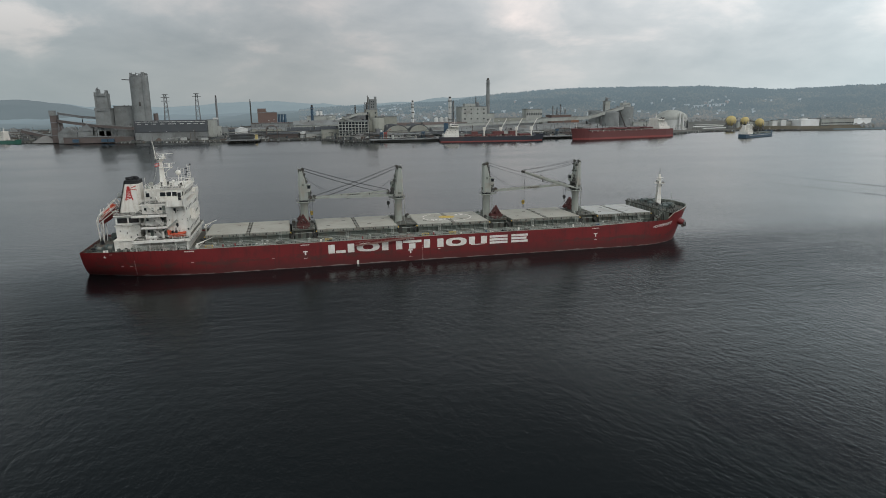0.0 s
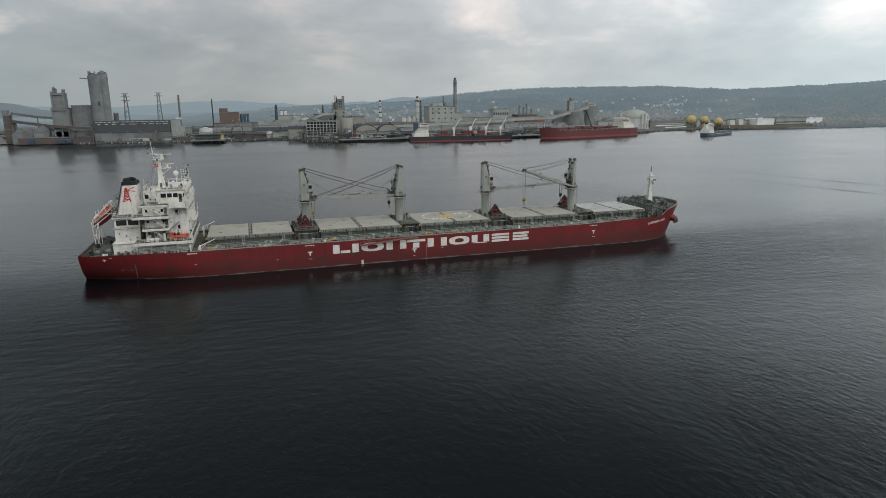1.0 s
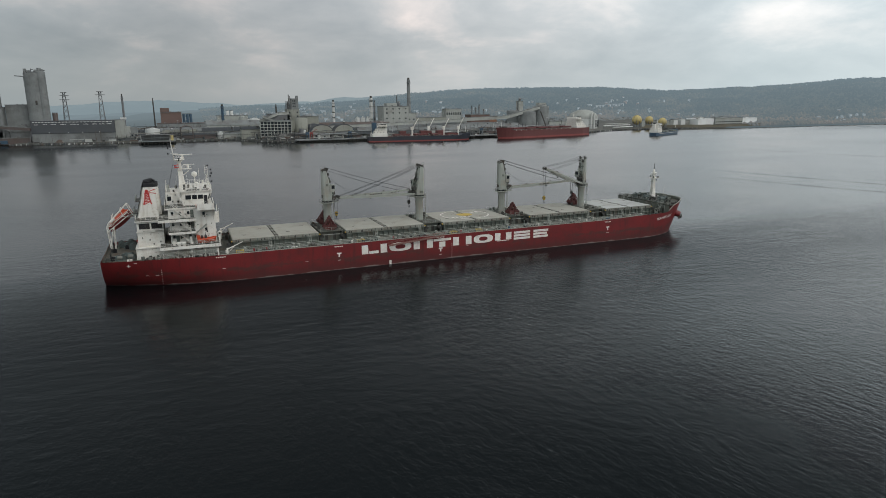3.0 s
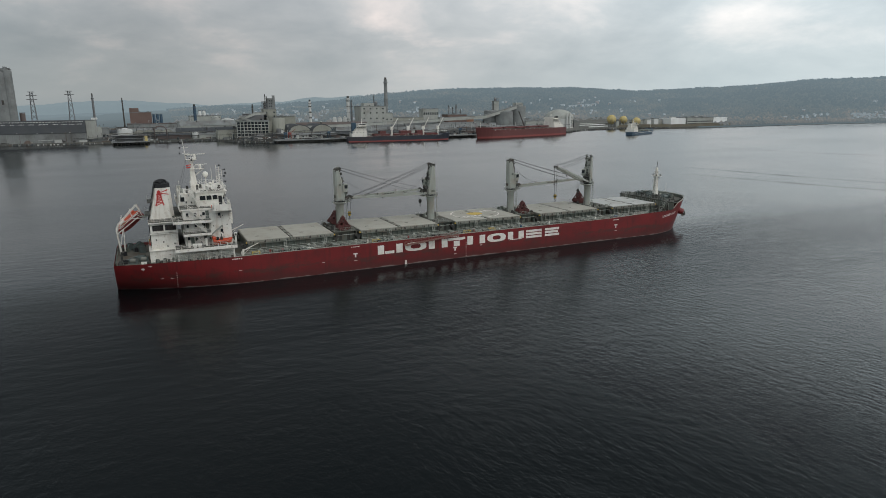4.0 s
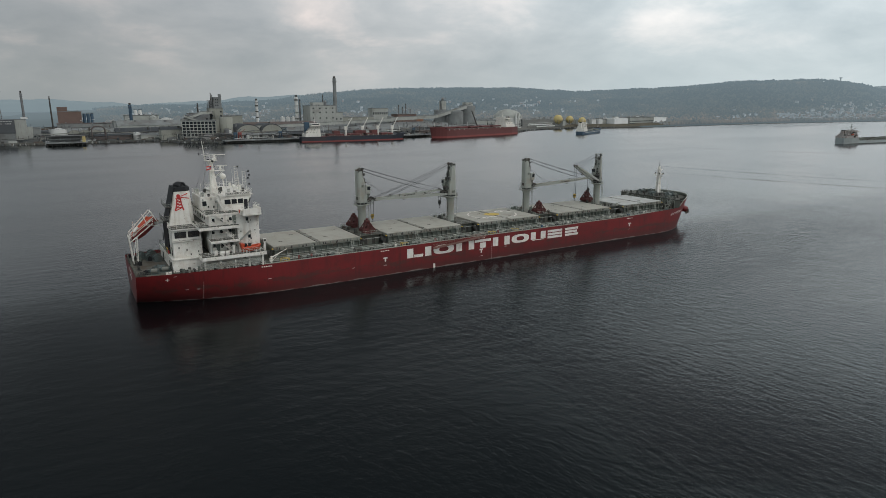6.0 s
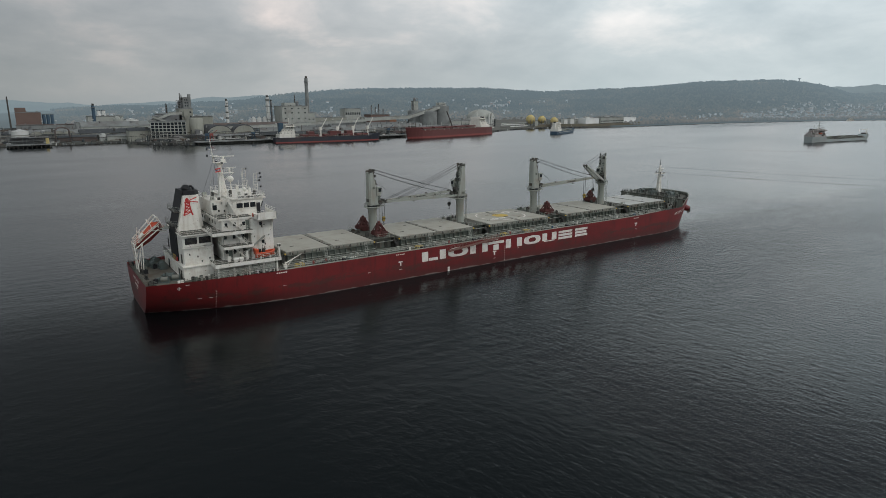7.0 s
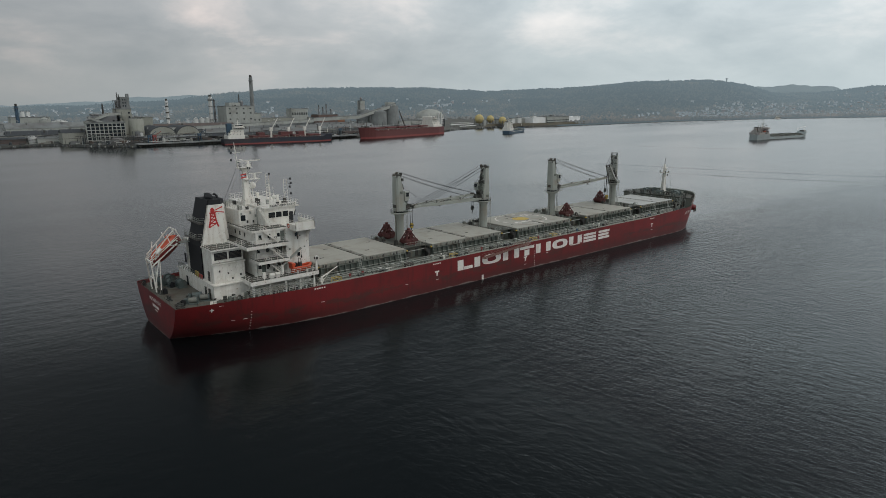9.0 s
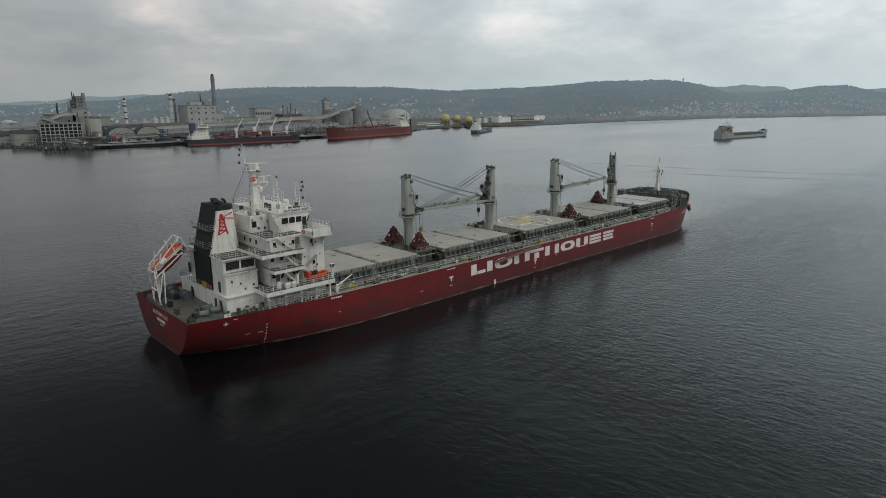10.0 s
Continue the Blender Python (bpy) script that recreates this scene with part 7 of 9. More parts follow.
# hook blocks hanging from the jibs
for x, y, z0, z1, paint in ((9.0, abeam(-15.6), 24.0, 15.3, HOOK), (28.6, abeam(0.3), 17.9, 14.0, DARK), (-51.4, abeam(-2.4), 17.0, 13.0, HOOK), (-28.4, abeam(1.3), 17.9, 14.4, DARK)):
    hk = tagged(new("hook_block"), "yellow and black hook block hanging on wires" if paint is HOOK else "dark grey hook block hanging on wires", "hook", "hook blocks")
    part("block", Geo().prism([(x - 0.25, z1 - 0.6), (x + 0.25, z1 - 0.6), (x + 0.45, z1 + 0.1), (x + 0.3, z1 + 0.6), (x - 0.3, z1 + 0.6), (x - 0.45, z1 + 0.1)], "y", y - 0.2, y + 0.2), paint, hk)
    part("stripe", Geo().box(x - 0.46, x + 0.46, y - 0.23, y + 0.23, z1 - 0.05, z1 + 0.15), BLACK, hk)
    part("hook", Geo().path([(x, y, z1 - 0.6), (x, y, z1 - 1.0), (x + 0.25, y, z1 - 1.3), (x, y, z1 - 1.5), (x - 0.25, y, z1 - 1.3)], 0.09, 6), BLACK, hk)
    part("wire", Geo().tube((x - 0.3, y, z1 + 0.5), (x - 0.45, y, z0), 0.05, None, 4).tube((x + 0.3, y, z1 + 0.5), (x + 0.45, y, z0), 0.05, None, 4), BLACK, hk)


# ---- the far shore: works, silos, quays ----
CONCRETE = material("weathered_concrete", (0.25, 0.26, 0.255), 0.85, 0, (0.165, 0.172, 0.17), 0.08, 0.9, (0.10, 0.096, 0.09), 0.05, 0.7, 0.35, 0.2, 0.3)
PALE = material("pale_render", (0.39, 0.40, 0.37), 0.8, 0, (0.31, 0.315, 0.295), 0.1, 0.8, (0.2, 0.19, 0.165), 0.06, 0.6, 0.5)
BEIGE = material("beige_cladding", (0.31, 0.312, 0.268), 0.75, 0, (0.25, 0.25, 0.22), 0.09, 0.8, (0.17, 0.155, 0.125), 0.06, 0.6, 0.5)
SLATE = material("dark_sheet_roof", (0.045, 0.05, 0.056), 0.7, 0, (0.065, 0.07, 0.075), 0.08, 0.7, (0.06, 0.06, 0.06), 0.05, 0.5)
GREYROOF = material("grey_sheet_roof", (0.21, 0.222, 0.22), 0.7, 0, (0.14, 0.14, 0.138), 0.08, 0.9, (0.10, 0.082, 0.068), 0.06, 0.7)
BRICK = material("brown_red_brick", (0.165, 0.11, 0.094), 0.85, 0, (0.135, 0.09, 0.078), 0.1, 0.7, (0.12, 0.09, 0.08), 0.05, 0.5)
BROWN = material("rusty_gallery_cladding", (0.125, 0.098, 0.09), 0.75, 0, (0.095, 0.08, 0.074), 0.1, 0.7, (0.09, 0.06, 0.05), 0.06, 0.5)
STEEL = material("dull_steel", (0.20, 0.205, 0.21), 0.5, 0.4, (0.15, 0.15, 0.15), 0.2, 0.7, (0.12, 0.08, 0.06), 0.1, 0.4)
TANKWHITE = material("tank_white", (0.62, 0.62, 0.60), 0.55, 0, (0.52, 0.52, 0.50), 0.1, 0.6, (0.35, 0.32, 0.28), 0.06, 0.3, 0.2)
TANKYELLOW = material("tank_ochre", (0.52, 0.41, 0.17), 0.6, 0, (0.45, 0.36, 0.17), 0.15, 0.6, (0.30, 0.24, 0.14), 0.08, 0.4)
BLUE = material("dark_blue_paint", (0.035, 0.075, 0.115), 0.55, 0, (0.05, 0.08, 0.12), 0.2, 0.6)
NAVY = material("navy_hull_paint", (0.022, 0.028, 0.04), 0.5, 0, (0.035, 0.035, 0.045), 0.1, 0.6, (0.08, 0.05, 0.04), 0.06, 0.4)
MAROON = material("maroon_hull_paint", (0.13, 0.036, 0.034), 0.55, 0, (0.11, 0.034, 0.033), 0.05, 0.7, (0.10, 0.045, 0.04), 0.04, 0.5, 0.3)
BOOT = material("boot_red_paint", (0.26, 0.06, 0.052), 0.6, 0, (0.2, 0.05, 0.045), 0.1, 0.6)
GREEN = material("green_hull_paint", (0.03, 0.13, 0.09), 0.5, 0, (0.03, 0.10, 0.08), 0.2, 0.6)
GREYHULL = material("grey_hull_paint", (0.36, 0.40, 0.40), 0.5, 0, (0.29, 0.335, 0.335), 0.1, 0.6, (0.20, 0.14, 0.11), 0.08, 0.3, 0.3)
GRAVEL = material("grey_gravel", (0.20, 0.195, 0.185), 0.95, 0, (0.15, 0.145, 0.14), 0.6, 0.8, None, 1, 0, 0, 0.6, 1.0)
crnd = random.Random(11)
PANE = material("works_window", (0.02, 0.026, 0.032), 0.15, 0)


def building(name, x0, x1, y0, y1, h, wall, roof=None, shape="flat", label="", windows=(), turn=0.0, base=2.3, eaves=None, category="building", group="", faces=("front",)):
    """A works building: wall, roof and windows. windows: rows of (height of sill, pane width, pane height, count)."""
    cx, cy = (x0 + x1) / 2, (y0 + y1) / 2
    b = thing(name, label or "grey works building with a flat roof on the quay", category, group, at=(cx, cy, base), turn=turn)
    hx, hy = (x1 - x0) / 2, (y1 - y0) / 2
    roof = roof or GREYROOF
    e = eaves or (h if shape == "flat" else h * 0.72)
    part("wall", Geo().box(-hx, hx, -hy, hy, -1.5, e), wall, b)
    if shape == "flat":
        part("roof", Geo().box(-hx - 0.4, hx + 0.4, -hy - 0.4, hy + 0.4, e + 0.02, e + 0.8), roof, b)
    elif shape == "gable":
        part("roof", Geo().prism([(-hy - 0.6, e), (hy + 0.6, e), (0, h)], "x", -hx - 0.6, hx + 0.6), roof, b)
    elif shape == "gable_y":
        part("roof", Geo().prism([(-hx - 0.6, e), (hx + 0.6, e), (0, h)], "y", -hy - 0.6, hy + 0.6), roof, b)
    elif shape == "arch":
        ol = [(hx * 1.02 * math.cos(radians(a)), e + (h - e) * math.sin(radians(a))) for a in range(0, 181, 12)]
        part("roof", Geo().prism(ol, "y", -hy - 0.6, hy + 0.6), roof, b)
        ol2 = [(u * 0.94, e + (v - e) * 0.9) for u, v in ol]
        part("gable_wall", Geo().prism(ol2, "y", -hy - 0.75, -hy - 0.62), wall, b)
    k_r = random.Random(int(abs(x0 * 7 + y0 * 3)))
    for i in range(min(4, int(hx * hy / 60))):
        fx, fy, fk = k_r.uniform(-hx * 0.85, hx * 0.85), k_r.uniform(-hy * 0.8, hy * 0.3), k_r.uniform(0.4, 1.3)
        ft_ = e + 0.8 if shape == "flat" else e + (h - e) * 0.9
        part("roof_vent", Geo().box(fx - fk, fx + fk, fy - fk * 0.8, fy + fk * 0.8, e - 0.2, ft_ + k_r.uniform(0.3, 1.3)), k_r.choice([STEEL, GREYROOF, DARK, CONCRETE]), b)
    for z, pw, ph, n in windows:
        for i in range(n):
            x = -hx + (i + 0.5) * 2 * hx / n
            part("window", Geo().box(x - pw / 2, x + pw / 2, -hy - 0.12, -hy + 0.05, z, z + ph), PANE, b)
    return b


def silo(name, x, y, r, h, mat, label, cone=0.0, category="silo", group="", bands=0, base=2.3):
    t = thing(name, label, category, group, at=(x, y, base))
    part("shell", Geo().turned(0, 0, [(r, -1), (r, h)] + ([(r * 0.15, h + cone)] if cone else [(r * 0.97, h + 0.3)]), 28), mat, t, smooth=True)
    for i in range(bands):
        z = h * (i + 1) / (bands + 1)
        part("band", Geo().turned(0, 0, [(r * 1.0, z), (r * 1.008, z), (r * 1.008, z + 0.35), (r * 1.0, z + 0.35)], 28), mat, t)
    part("top_rail", railing([(r * 0.95 * math.cos(radians(a)), r * 0.95 * math.sin(radians(a)), h) for a in range(0, 361, 30)], 1.2, 3, 0.12, 2), STEEL, t)
    return t


def stack(x, y, r, h, mat, label, r2=None, category="chimney"):
    t = thing("chimney", label, category, at=(x, y, 2.3))
    part("shaft", Geo().turned(0, 0, [(r, -1), ((r + (r2 or r)) / 2, h * 0.5), (r2 or r, h), ((r2 or r) * 0.8, h)], 16), mat, t, smooth=True)
    part("gallery", Geo().turned(0, 0, [((r2 or r), h * 0.93), ((r2 or r) * 1.45, h * 0.93), ((r2 or r) * 1.45, h * 0.94), ((r2 or r), h * 0.945)], 16), STEEL, t)
    part("tip", Geo().turned(0, 0, [((r2 or r) * 0.7, h), ((r2 or r) * 0.7, h + 2.5), ((r2 or r) * 0.5, h + 2.6)], 12), DARK, t)
    return t


def gallery(points, w, h, mat, label, legs=True, name="conveyor_gallery"):
    """A covered conveyor carried on trestles."""
    t = thing(name, label, "conveyor", "conveyor galleries")
    for a, b in zip(points, points[1:]):
        part("gallery_box", Geo().bar(a, b, w, h), mat, t)
        part("gallery_roof", Geo().bar(Vector(a) + Vector((0, 0, h * 0.56)), Vector(b) + Vector((0, 0, h * 0.56)), w * 1.1, h * 0.12), GREYROOF, t)
        if legs:
            n = max(1, int((Vector(b) - Vector(a)).length / 26))
            for i in range(n + 1):
                q = Vector(a).lerp(Vector(b), i / n)
                if q.z - h / 2 > 4.5:
                    part("trestle", Geo().bar((q.x - 1.6, q.y, 1.5), (q.x, q.y, q.z - h / 2), 0.5).bar((q.x + 1.6, q.y, 1.5), (q.x, q.y, q.z - h / 2), 0.5), STEEL, t)
    return t


def lattice_mast(x, y, h, w, label, arms=()):
    t = thing("pylon", label, "pylon", "lattice masts", at=(x, y, 2.3))
    g = Geo()
    for sx in (-1, 1):
        for sy in (-1, 1):
            g.bar((sx * w, sy * w, -1), (sx * w * 0.3, sy * w * 0.3, h), 0.4)
    n = 9
    for i in range(n):
        z0, z1 = h * i / n, h * (i + 1) / n
        a, b = w * (1 - 0.7 * i / n), w * (1 - 0.7 * (i + 1) / n)
        for s in (-1, 1):
            g.bar((-a, s * a, z0), (b, s * b, z1), 0.22).bar((a, s * a, z0), (-b, s * b, z1), 0.22).bar((s * a, -a, z0), (s * b, b, z1), 0.22)
    part("lattice", g, STEEL, t)
    for z in arms:
        part("arm", Geo().box(-5.5, 5.5, -0.4, 0.4, z, z + 0.7), STEEL, t)
    part("top_platform", Geo().box(-w * 0.8, w * 0.8, -w * 0.8, w * 0.8, h, h + 0.6), STEEL, t)
    return t


def farther(ob, k):
    """Stands a thing, base and all, k times as far from the first eye, at the same bearing."""
    eye = Matrix.Translation((-56, -190, 43))
    ob.matrix_basis = eye @ Matrix.Scale(k, 4) @ eye.inverted() @ ob.matrix_basis
    return ob


# cement works
big_silo = silo("silo_tower", -241.4, 722, 11.2, 80, CONCRETE, "huge weathered concrete silo tower", bands=11)
part("side_silo", Geo().turned(7.6, -6.2, [(4.9, -1), (4.9, 82), (4.6, 82.3)], 20), CONCRETE, big_silo, smooth=True)
silo("slim_silo", -225.5, 722, 2.9, 34, BROWN, "slim brown silo at the foot of the tower")
for x_, y_, h_ in ((-9.4, -4, 4.5), (-7, -7.5, 4), (-1.2, -9, 5.5), (1.6, -8, 3.2), (5.2, -8.2, 6.5), (9.6, -3, 4.6), (-4.4, -8.6, 2.6)):
    part("roof_pipe", Geo().tube((x_, y_, 80), (x_, y_, 80 + h_), 0.45, None, 6).tube((x_, y_, 80 + h_ * 0.8), (x_ + 2.2, y_ + 1, 80 + h_ * 0.8), 0.35, None, 6), STEEL, big_silo)
part("wall_box", Geo().box(-0.6, 1.6, -11.9, -10.6, 44, 49), DARK, big_silo)
for x, y, w, h in ((-8.2, -3, 1.4, 7), (-6, 4, 2.2, 5), (-3.4, -5, 1.2, 3.6), (3.4, -6, 1.7, 5.5), (6.4, -3, 1.6, 8), (8.8, 1, 1.2, 6.5), (0, 0, 2.6, 3)):
    part("roof_hut", Geo().box(x - w, x + w, y - w, y + w, 80, 80 + h * 0.8), CONCRETE, big_silo)
part("boom", Geo().bar((-9.0, -6, 76.5), (-19, -6, 77.2), 1.1), STEEL, big_silo)
twr = building("preheater_tower", -296, -278, 716, 734, 41, CONCRETE, label="stepped grey concrete works tower")
part("upper_tower", Geo().box(-7.5, 6.5, -8, 8, 41, 60), CONCRETE, twr)
part("roof_hut", Geo().box(-6.5, -3, -4, 4, 60, 65), CONCRETE, twr)
part("roof_hut", Geo().box(4, 6.3, -5, 3, 60, 64), CONCRETE, twr)
part("side_shaft", Geo().box(6.5, 9.5, -7, 2, -1, 40), CONCRETE, twr)
for x_ in (-7.9, 4.6):
    part("pilaster", Geo().box(x_, x_ + 2.2, -8.9, -8.0, 41, 61.5), CONCRETE, twr)
for x_ in (-8.9, -0.8, 6.8):
    part("pilaster", Geo().box(x_, x_ + 1.9, -9.9, -9.0, -1, 40.5), CONCRETE, twr)
part("ledge", Geo().box(-8.2, 7.2, -9.2, -8.0, 57.2, 58.4).box(-9.3, 9.3, -10.1, -9.0, 38.6, 40.6), CONCRETE, twr)
for y_, h_ in ((-6.0, 3.0), (-2.5, 5.2)):
    part("roof_pipe", Geo().tube((-4.6, y_, 60), (-4.6, y_, 65 + h_ * 0.5), 0.6, None, 6).tube((-4.6, y_, 65), (-2.6, y_, 65.4), 0.5, None, 6), STEEL, twr)
building("works_block", -277, -251, 730, 752, 44, CONCRETE, label="grey concrete works block between silos")
building("works_block", -255, -248, 735, 752, 30, CONCRETE, label="narrow grey works block beside the silo")
for x_, h_ in ((-342, 19), (-319, 22), (-296, 22), (-273, 22)):
    building("gabled_shed", x_, x_ + 22.4, 716, 742, h_, CONCRETE, GREYROOF, "gable_y", "grey gabled shed at the foot of the silos", eaves=h_ * 0.6, group="gabled sheds")
building("works_block", -334, -252, 708, 714, 6.0, BROWN, GREYROOF, "flat", "long low shed with blue doors under a conveyor")
for x_ in (-322, -289, -281):
    tagged(part("blue_container", Geo().box(x_, x_ + 7, 701, 704, 2.2, 6.2), BLUE, None, bevel=0.1), "blue container standing on the quay", "container", "containers")
building("works_block", -250, -238, 738, 752, 37, CONCRETE, label="narrow works block behind the dark shed")
hall = building("storage_hall", -250, -162, 706, 740, 10.5, CONCRETE, SLATE, "flat", "long storage hall with steep dark cladding over a pale concrete wall")
part("steep_cladding", Geo().prism([(-17.3, 11.3), (-14.6, 25.5), (14.6, 25.5), (17.3, 11.3)], "x", -44.2, 44.2), SLATE, hall)


def on_cladding(x0, x1, z0, z1):
    y = -17.3 + 2.7 * (z0 - 11.3) / 14.2
    return Geo().box(x0, x1, y - 0.15, y + 0.3, z0, z1)


for i in range(58):
    part("skylight", on_cladding(-42 + i * 1.46, -41.1 + i * 1.46, 23.4, 24.2), TANKWHITE, hall)
for k, n in ((-40, 3), (-31, 3), (-23, 4), (-13, 4), (-3, 7), (11, 4), (20, 4), (28, 4), (36, 4)):
    for i in range(n):
        part("skylight", on_cladding(k + i * 1.4, k + 0.9 + i * 1.4, 20.7, 21.5), TANKWHITE, hall)
for x in (-26, -6, 9, 27):
    part("lamp", Geo().box(x, x + 0.8, -17.7, -17.3, 11.2, 12.0), TANKWHITE, hall)
for i in range(14):
    part("buttress", Geo().box(-43 + i * 6.6, -42.3 + i * 6.6, -17.9, -17.05, -1, 10), CONCRETE, hall)
stair_bl = building("works_block", -162, -151, 718, 730, 25, PALE, label="narrow pale stair building beside the dark hall")
part("lower_block", Geo().box(5.5, 11, -5, 5, -1, 17), PALE, stair_bl)
part("roof_hut", Geo().box(1, 7.5, -3, 4, 25.8, 28), TANKWHITE, stair_bl)
building("works_block", -150, -138, 722, 736, 15, CONCRETE, label="small grey building beside a stack", windows=((5, 2, 2, 3),))
part_tower = building("transfer_tower", -355, -348, 736, 746, 33, BROWN, label="rust brown conveyor transfer tower")
part("upper_hut", Geo().box(-4.5, 1.5, -4, 4, 33.5, 39.5), CONCRETE, part_tower)
part("side_hut", Geo().box(3, 8, -5, 3, 10, 24), BROWN, part_tower)
for z in (8, 16, 24):
    part("floor_band", Geo().box(-3.8, 3.8, -5.3, -5.0, z, z + 0.8), STEEL, part_tower)
gallery([(-346, 736, 28.5), (-300, 715, 22.5), (-250, 704, 18.5)], 3.4, 3.0, BROWN, "long rust brown conveyor gallery")
gallery([(-400, 768, 15.5), (-352, 742, 6)], 4, 3.4, BROWN, "rust brown conveyor gallery at the quay")
gallery([(-347, 742, 38), (-318, 738, 33), (-290, 735, 31)], 3, 2.6, STEEL, "thin grey conveyor gallery")
for x0, x1, h, m in ((-372, -356, 9, CONCRETE), (-330, -312, 14, BLUE), (-352, -335, 8, CONCRETE), (-328, -318, 18, STEEL)):
    building("works_block", x0, x1, 752, 764, h, m, GREYROOF, "gable", "low shed among conveyors")
pile = Geo().loft([[(-366 + r * math.cos(t), 745 + r * 0.7 * math.sin(t), z) for t in [k * math.pi / 8 for k in range(16)]] for r, z in ((17, 1), (11, 5), (4, 9), (0.7, 9.8))])
tagged(part("slag_mound", pile, GRAVEL, smooth=True), "pale grey heap of raw material", "heap")
# masts and stacks on the skyline
lattice_mast(-219, 762, 59, 4.2, "tall grey lattice mast on the skyline", (50, 55))
lattice_mast(-178.5, 762, 60, 4.2, "tall grey lattice mast on the skyline", (56,))
stack(-153.6, 762, 1.7, 55, STEEL, "slender grey steel stack", 1.2)
farther(stack(-110.5, 802, 1.1, 50, DARK, "thin dark steel stack", 0.8), 1.3)
bk = farther(building("brick_hall", -101, -74, 800, 825, 33, BRICK, label="tall brown brick works hall"), 1.38)
part("upper_block", Geo().box(-13.5, -2, -12, 6, 33.8, 39), BRICK, bk)
for x in (-71, -66.5, -62):
    farther(silo("blue_silo", x, 806, 1.9, 30, BLUE, "slim dark blue silo beside brick hall", group="blue silos"), 1.38)
farther(building("works_block", -110, -40, 780, 798, 18, CONCRETE, BROWN, "flat", "long low hall with rusty roof"), 1.2)
farther(building("works_block", -30, 12, 800, 822, 27, PALE, label="pale grey works hall"), 1.22)
farther(building("works_block", -50, -20, 770, 790, 20, CONCRETE, label="grey works hall with stacks behind it"), 1.15)
farther(stack(-22.5, 800, 2.1, 41, BLUE, "dark blue stack above works roofs", 2.0), 1.22)
for x in (-15, -9.5):
    farther(silo("white_silo", x, 800, 2.3, 34, TANKWHITE, "slim white steel silo", group="white silos"), 1.25)
silo("storage_tank", -120, 722, 8.5, 13, TANKWHITE, "white round storage tank near the pier", group="storage tanks", cone=2)
farther(silo("storage_tank", 20, 800, 9, 22, TANKWHITE, "white round storage tank behind works", group="storage tanks", cone=2), 1.2)
farther(silo("storage_tank", 5, 808, 6, 24, PALE, "white round storage tank behind works", group="storage tanks", cone=3), 1.2)
for i, (x, h) in enumerate(((-104, 12), (-93, 12), (-82, 12), (-71, 12))):
    building("arched_shed", x - 6, x + 6, 735, 760, h, BEIGE, GREYROOF, "arch", "small pale arched shed", group="arched sheds", eaves=8)
# pier on piles
pier = thing("pier", "concrete pier on piles with a low shed", "pier", at=(-110, 668, 0))
part("pier_deck", Geo().box(-24, 16, -24, 24, 3.0, 4.2), CONCRETE, pier)
part("pier_roof", Geo().box(-23, 14, -22, -10, 10.6, 11.2), GREYROOF, pier)
part("pier_floor", Geo().box(-22, 13, -21, -11, 7.2, 7.6), CONCRETE, pier)
for i in range(12):
    part("pier_column", Geo().box(-22 + 3.1 * i, -21.5 + 3.1 * i, -21, -20.5, 4.2, 10.6), CONCRETE if i % 3 else STEEL, pier)
part("pier_store", Geo().box(-20, 9, -15, -11, 4.2, 10.4), STEEL, pier)
part("pier_hut", Geo().box(11, 14, -22.5, -18, 4.2, 10), TANKYELLOW, pier)
for i in range(10):
    for y in (-22, -8):
        part("pier_pile", Geo().tube((-22 + 4 * i, y, -1.5), (-22 + 4 * i, y, 3.0), 0.5), DARK, pier)
# gantry and heap beside it
gant = thing("gantry", "rusty steel loading gantry at the quay", "gantry", at=(-80, 704, 2.3))
for i in range(5):
    ol = [(7 * math.cos(radians(a)), 12 + 5 * math.sin(radians(a))) for a in range(0, 181, 20)]
    part("arch_rib", Geo().path([(u, -8 + 4 * i, v) for u, v in ol], 0.5, 6).tube((-7, -8 + 4 * i, -1), (-7, -8 + 4 * i, 12), 0.5).tube((7, -8 + 4 * i, -1), (7, -8 + 4 * i, 12), 0.5), BROWN, gant)
# the building with a grid of openings, and the tower behind
grid = thing("screen_house", "works building with a grid of dark openings in a pale frame", "building", at=(26, 664, 2.0), turn=-9)
part("wall", Geo().box(-19, 19, -10, 22, -1.5, 22), BEIGE, grid)
part("backing", Geo().box(-18.6, 18.6, -10.3, -10.02, 0.5, 21.6), PANE, grid)
for i in range(10):
    x = -18.8 + 37.6 * i / 9
    part("mullion", Geo().box(x - 0.45, x + 0.45, -11.2, -10.32, -1, 22), PALE, grid)
for j in range(7):
    z = 0.3 + 21.3 * j / 6
    part("transom", Geo().box(-19, 19, -11.0, -10.34, z - 0.35, z + 0.35), PALE, grid)
part("roof", Geo().box(-19.6, 19.6, -11.4, 22.5, 22.02, 22.8), GREYROOF, grid)
part("upper_block", Geo().box(-16, 8, 4, 20, 22.8, 29), STEEL, grid)
gallery([(6, 664, 24), (30, 668, 33), (44, 672, 33.5)], 3.4, 3, PALE, "pale conveyor duct over the roof", False)
gallery([(10, 662, 30), (24, 660, 24)], 2.6, 2.4, PALE, "pale conveyor duct over the roof", False)
ft = building("frame_tower", 45, 61, 690, 708, 36, BEIGE, label="tall beige tower with an open frame on top", windows=((26, 2, 2, 3), (31, 2, 2, 3)))
part("upper_tower", Geo().box(-1.5, 7.0, -6, 8, 36.8, 50), CONCRETE, ft)
part("corner_shaft", Geo().box(4.6, 7.6, -6.6, -3, 36.8, 53.5), CONCRETE, ft)
